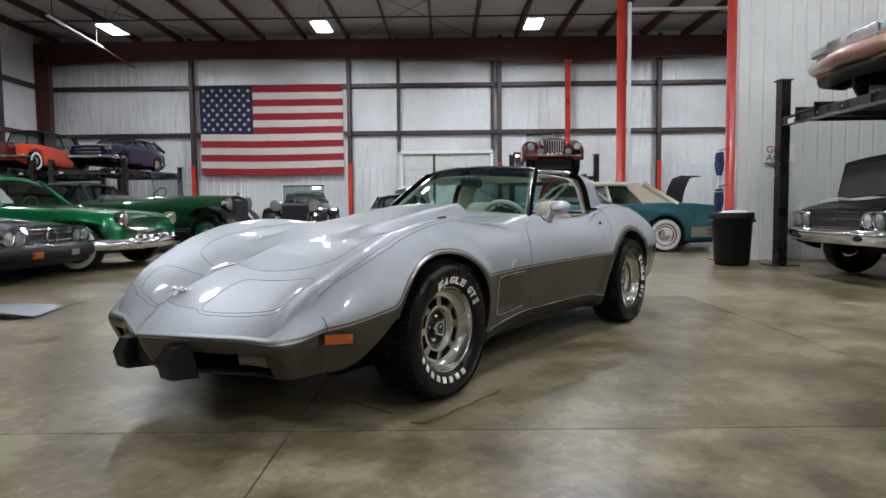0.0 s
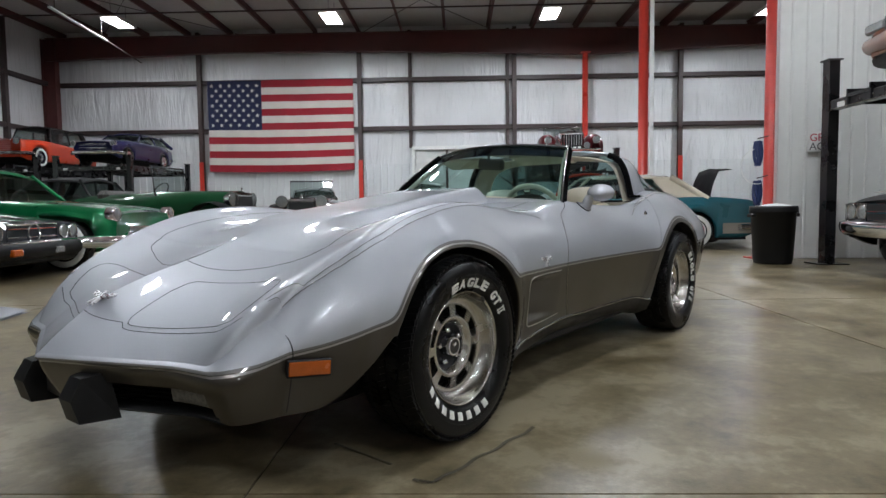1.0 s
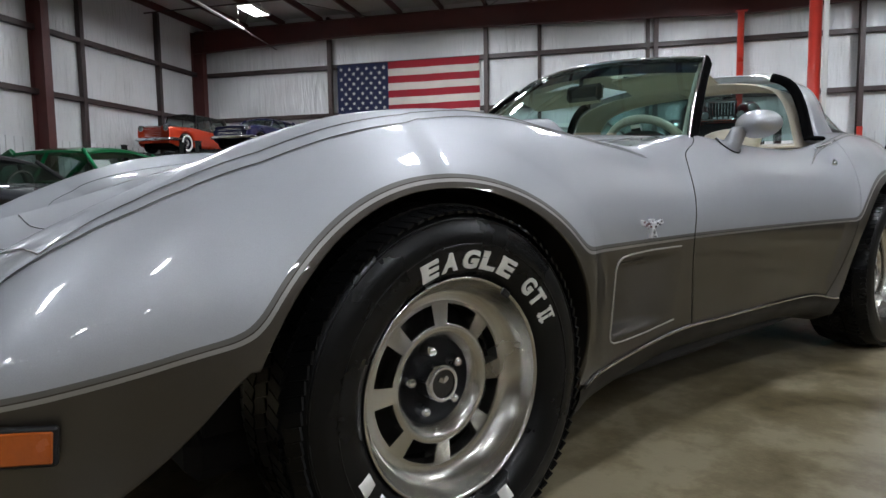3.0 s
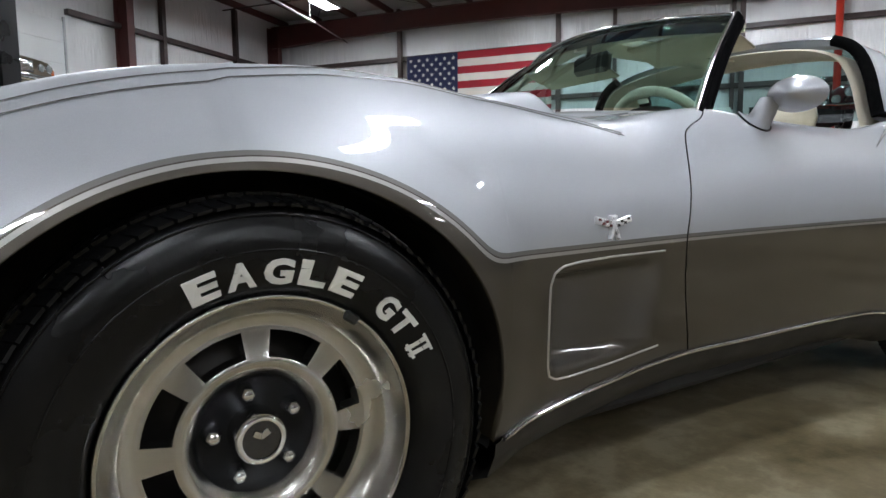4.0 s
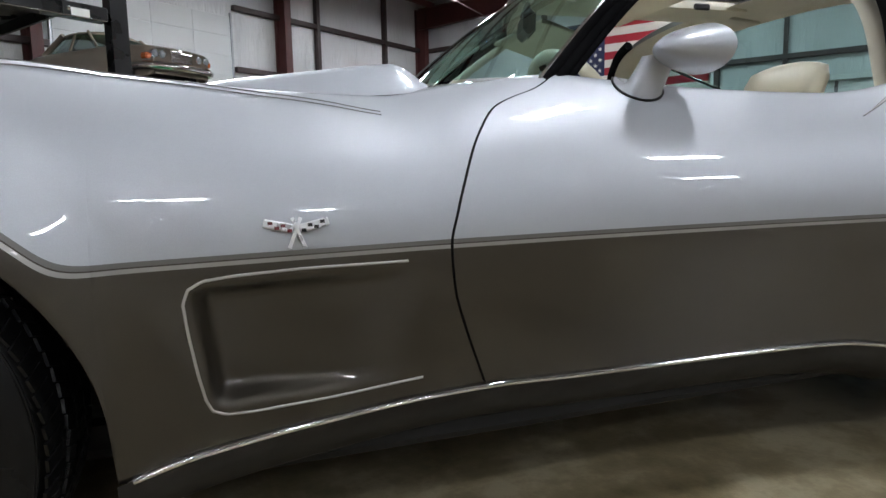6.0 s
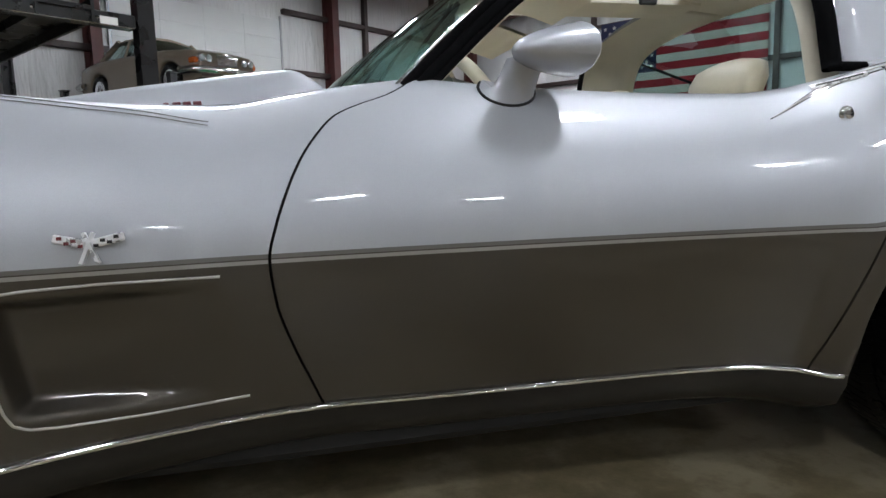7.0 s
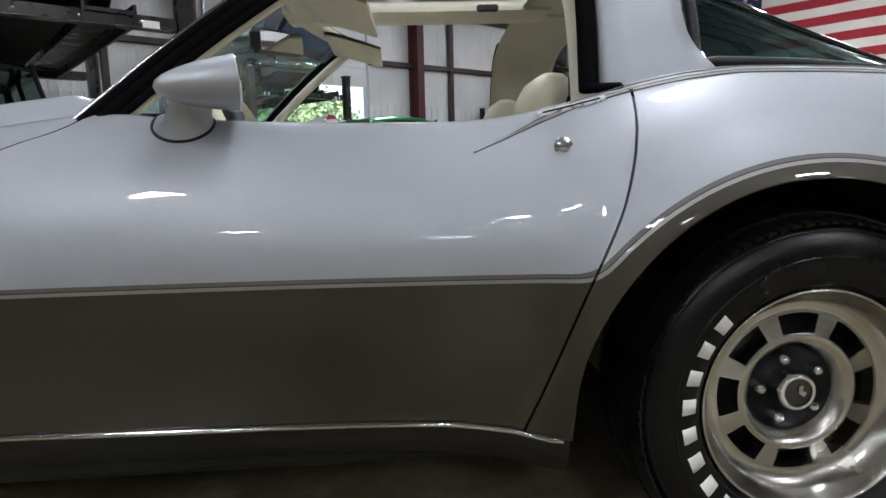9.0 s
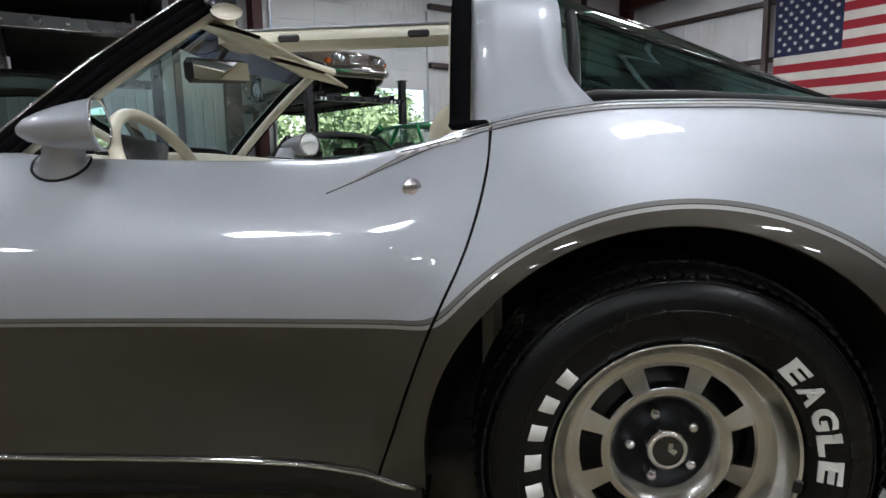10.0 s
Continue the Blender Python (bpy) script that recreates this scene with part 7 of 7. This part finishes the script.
def four_post(label, m, L, W, deck, post, group="car lifts"):
    """Four-post lift: origin at the middle; the cars stand along x."""
    t = thing("car_lift", label, "car lift", m, group)
    for sx in (-1, 1):
        for sy in (-1, 1):
            x, y = sx * L / 2, sy * W / 2
            p = part("post", Geo().bar([(-0.07, -0.08), (0.07, -0.08), (0.07, -0.05), (-0.04, -0.05), (-0.04, 0.05), (0.07, 0.05), (0.07, 0.08), (-0.07, 0.08)], 0.015, post, pose(x, y, 0, 0, 0, 0 if sx < 0 else 180)), LIFT, t)
            part("post_cap", Geo().box((x - 0.1, y - 0.1, post), (x + 0.1, y + 0.1, post + 0.02)), LIFT, p)
            part("foot_plate", Geo().box((x - 0.2, y - 0.2, 0), (x + 0.2, y + 0.2, 0.015)), LIFT, p)
        part("crossbeam", Geo().box((sx * L / 2 - 0.07, -W / 2 + 0.1, deck - 0.21), (sx * L / 2 + 0.07, W / 2 - 0.1, deck - 0.08), bevel=0.01), LIFT, t)
        for sy in (-1, 1):
            part("maker_sticker", Geo().box((sx * L / 2 + sx * 0.0705, sy * (W / 2 - 0.35) - 0.08, deck - 0.21), (sx * L / 2 + sx * 0.0725, sy * (W / 2 - 0.35) + 0.08, deck - 0.13)), PAPER, t, "small white sticker")
    for sy in (-1, 1):
        r = part("runway", Geo().box((-L / 2 - 0.1, sy * 0.78 - 0.24, deck - 0.10), (L / 2 + 0.1, sy * 0.78 + 0.24, deck - 0.06)).box((-L / 2 - 0.1, sy * 0.78 - 0.24, deck - 0.2), (L / 2 + 0.1, sy * 0.78 - 0.21, deck)).box((-L / 2 - 0.1, sy * 0.78 + 0.21, deck - 0.2), (L / 2 + 0.1, sy * 0.78 + 0.24, deck)), LIFT, t)
        for k in range(5):
            part("bolt", Geo().lathe([(0.0005, -0.012), (0.016, -0.01), (0.02, 0)], 8, m=pose(-L / 2 + 0.4 + k * (L - 0.8) / 4, sy * 0.78 + (-0.24 if sy < 0 else 0.252), deck - 0.1)), CHROME, r)
    for sx in (-1, 1):
        part("lift_cable", Geo().tube([(sx * (L / 2 + 0.075), -W / 2 + 0.12, deck - 0.205), (sx * (L / 2 + 0.075), W / 2 - 0.12, deck - 0.205)], 0.006, 6), CHROME, t, "thin bright steel cable")
        for k in range(5):
            part("bolt", Geo().lathe([(0.0005, 0.012), (0.016, 0.01), (0.02, 0)], 8, axis="x", m=pose(sx * (L / 2 + 0.07), -W / 2 + 0.45 + k * (W - 0.9) / 4, deck - 0.145) @ Matrix.Diagonal((sx, 1, 1, 1))), CHROME, t)
    part("drip_tray", Geo().box((-L / 2 + 0.4, -0.5, deck - 0.14), (L / 2 - 0.4, 0.5, deck - 0.12)), DARK_VOID, t)
    return t


four_post("black four-post lift holding the rose-beige sedan", at_hall(7.45, 8.02, 0, 0), 4.6, 3.05, 2.33, 2.80)
four_post("black four-post lift holding the burgundy sedan", at_hall(-7.22, 4.55, 0, 0), 4.5, 3.0, 2.33, 2.95)
four_post("black four-post lift holding the tan sedan", at_hall(-13.95, 10.6, 0, 8), 4.4, 2.7, 2.48, 2.85)
four_post("black four-post lift holding the orange-red phaeton", at_hall(-15.9, 24.2, 0, 90), 4.5, 2.55, 2.5, 2.78)
four_post("black four-post lift holding the blue estate car", at_hall(-12.48, 23.9, 0, 90), 4.5, 2.55, 2.5, 2.78)
four_post("black four-post lift holding the vintage sports car", at_hall(3.47, 22.0, 0, 90), 4.2, 2.7, 2.0, 2.6)

# ---- flag, bin, sign, reels, floor things ----
FLAG_RED = mat("flag_red_cloth", (0.28, 0.011, 0.022), 0.85, vary=0.12, scale=2, fine=200, bump=0.01, bump_scale=300)
FLAG_WHITE = mat("flag_white_cloth", (0.55, 0.52, 0.47), 0.85, vary=0.08, scale=2, fine=200, bump=0.01, bump_scale=300)
FLAG_BLUE = mat("flag_blue_cloth", (0.010, 0.014, 0.05), 0.85, vary=0.15, scale=2, fine=200, bump=0.01, bump_scale=300)
flag = thing("flag", "large red, white and blue star-and-stripe cloth flag hung on the wall", "flag", HALL.copy())
FU0, FU1, FZ0, FZ1, FC, FCZ = -10.80, -4.49, 2.55, 6.42, -8.46, 4.34


def cloth(u, z):
    droop = 0.05 * math.sin(math.pi * (u - FU0) / (FU1 - FU0)) * (1 - (z - FZ0) / (FZ1 - FZ0))
    return (u, V1 - 0.26 + 0.02 * math.sin(3.1 * u + 0.7 * z) + 0.012 * math.sin(7.3 * u - 1.9 * z), z - droop)


step = (FZ1 - FZ0) / 13
for i in range(13):
    za, zb = FZ0 + i * step, FZ0 + (i + 1) * step
    ua = FU0 if zb <= FCZ + 0.02 else FC
    us = np.linspace(ua, FU1, 30)
    part("stripe", Geo().grid([[cloth(u, z) for z in np.linspace(za, zb, 4)] for u in us]).grid([[(p[0], p[1] + 0.012, p[2]) for p in [cloth(u, z) for z in np.linspace(za, zb, 4)]] for u in us], flip=True), FLAG_RED if i % 2 == 0 else FLAG_WHITE, flag)
canton = part("canton", Geo().grid([[cloth(u, z) for z in np.linspace(FZ0 + 6 * step, FZ1, 10)] for u in np.linspace(FU0, FC, 14)]).grid([[(p[0], p[1] + 0.012, p[2]) for p in [cloth(u, z) for z in np.linspace(FZ0 + 6 * step, FZ1, 10)]] for u in np.linspace(FU0, FC, 14)], flip=True), FLAG_BLUE, flag)
star_me = None
for row in range(9):
    for colm in range(6 if row % 2 == 0 else 5):
        u = FU0 + (FC - FU0) * ((colm * 2 + (1 if row % 2 == 0 else 2)) / 12)
        z = FZ0 + 6 * step + (FZ1 - FZ0 - 6 * step) * ((row + 1) / 10)
        p = cloth(u, z)
        if star_me is None:
            pts = [(0.095 * (1 if k % 2 == 0 else 0.40) * math.sin(math.pi * k / 5), 0, 0.095 * (1 if k % 2 == 0 else 0.40) * math.cos(math.pi * k / 5)) for k in range(10)]
            star_me = Geo().add(pts + [(0, -0.002, 0)], [(k, (k + 1) % 10, 10) for k in range(10)], flat=True).mesh("star")
        part("star", star_me, FLAG_WHITE, canton, m=pose(p[0], p[1] - 0.012, p[2]))

bin_ = thing("waste_bin", "black plastic waste bin with a pale liner", "waste bin", at_hall(4.49, 9.72, 0, 0) @ Matrix.Diagonal((1.03, 1.03, 1.19, 1)))
part("tub", Geo().lathe([(0.0005, 0.01), (0.235, 0.0), (0.245, 0.03), (0.252, 0.05), (0.285, 0.60), (0.305, 0.605), (0.31, 0.62), (0.305, 0.66), (0.30, 0.69), (0.283, 0.69), (0.275, 0.60), (0.23, 0.05)], 40, axis="z"), RUBBER_TRIM, bin_)
part("liner", Geo().ball((0.03, 0, 0.665), (0.24, 0.24, 0.055), n=18), PAPER, bin_, "crumpled pale liner")
for s in (-1, 1):
    part("grip", Geo().box((s * 0.30 - 0.03, -0.08, 0.56), (s * 0.30 + 0.03, 0.08, 0.60), bevel=0.01), RUBBER_TRIM, bin_)


def letters(text, size, m, material, parent, label=""):
    cu = bpy.data.curves.new("text", "FONT")
    cu.body, cu.size, cu.extrude = text, size, 0.002
    ob = bpy.data.objects.new("text", cu)
    scene.collection.objects.link(ob)
    me = bpy.data.meshes.new_from_object(ob.evaluated_get(bpy.context.evaluated_depsgraph_get()))
    bpy.data.objects.remove(ob)
    me.materials.clear()
    return part("lettering", me, material, parent, label, m=m)


sign = thing("wall_sign", "white sign with dark red and grey lettering on the partition", "sign", at_hall(5.31, PV - 0.03, 1.63, 0) @ Matrix.Scale(1.08, 4))
part("board", Geo().box((0, 0, 0), (0.46, 0.02, 0.29), bevel=0.008), WHITE_PAINT, sign)
letters("GR", 0.15, pose(0.02, -0.003, 0.155, 90, 0, 0), LETTER_RED, sign)
letters("AG", 0.15, pose(0.02, -0.003, 0.03, 90, 0, 0), mat("sign_grey", (0.1, 0.1, 0.11), 0.5), sign)

REEL = mat("blue_plastic", (0.012, 0.025, 0.10), 0.5, vary=0.2)
for z in (1.62, 1.02):
    h = thing("hose_bundle", "blue hose bundle hung on the red column", "hose", at_hall(4.56, 10.36, z, 0) @ Matrix.Diagonal((0.6, 0.6, 0.75, 1)))
    for k in range(4):
        part("coil", Geo().tube([(-0.09 + 0.055 * k + 0.02 * math.sin(3 * a + k), 0.03 * math.cos(a + k), 0.24 * math.cos(a)) for a in np.linspace(0.1, 3.05, 12)], 0.036, 8), REEL, h)
    part("hook", Geo().tube([(-0.02, 0, 0.30), (0.3, 0.1, 0.36)], 0.012, 6), STEEL_BROWN, h)
cord = thing("air_hose", "thin pale air hose looped beside the red column", "hose", at_hall(4.48, 10.30, 1.42, 0) @ Matrix.Scale(0.8, 4))
part("loop", Geo().tube([(0.05 - 0.30 * math.sin(a), 0, 0.30 * math.cos(a) * 1.1) for a in np.linspace(0.2, 3.4, 20)], 0.008, 6), WHITE_PAINT, cord)

panel_ = thing("roof_panel", "silver roof panel lying on the floor", "car panel", at_hall(-4.12, 5.55, 0, 12))
part("panel", Geo().grid([[(x, y, 0.02 + 0.05 * (1 - (x / 0.45) ** 2)) for y in np.linspace(-0.3, 0.3, 6)] for x in np.linspace(-0.45, 0.45, 10)], flip=True).grid([[(x, y, 0.0 + 0.05 * (1 - (x / 0.45) ** 2)) for y in np.linspace(-0.3, 0.3, 6)] for x in np.linspace(-0.45, 0.45, 10)]), SILVER, panel_)

MARK = mat("tyre_scuff", (0.07, 0.058, 0.038), 0.6, vary=0.4, scale=20)
for a, b, w in (((-0.10, 2.60), (0.27, 3.08), 0.016), ((-0.10, 2.60), (-0.16, 2.62), 0.016), ((-0.47, 2.92), (-0.24, 2.73), 0.014)):
    a, b = HALL @ Vector((*a, 0)), HALL @ Vector((*b, 0))
    pts = [a.lerp(b, k / 20) + Vector((0, 0.006 * math.sin(k), 0.004)) for k in range(21)]
    tagged(part("floor_mark", ribbon(pts, w, 0.0008), MARK), "dark scuffed tape mark on the concrete floor", "floor mark", kind="structure")


# ---- floor slabs between the saw cuts ----
SU, SV = 3.12, 3.78
slab_me = Geo().box((0.004, 0.004, -0.006), (SU - 0.004, SV - 0.004, 0.0)).mesh("slab")
for i in range(-6, 8):
    for j in range(-4, 7):
        part("slab", slab_me, CONCRETE, floor, m=pose(-0.66 + SU * i, 2.53 + SV * j, 0))
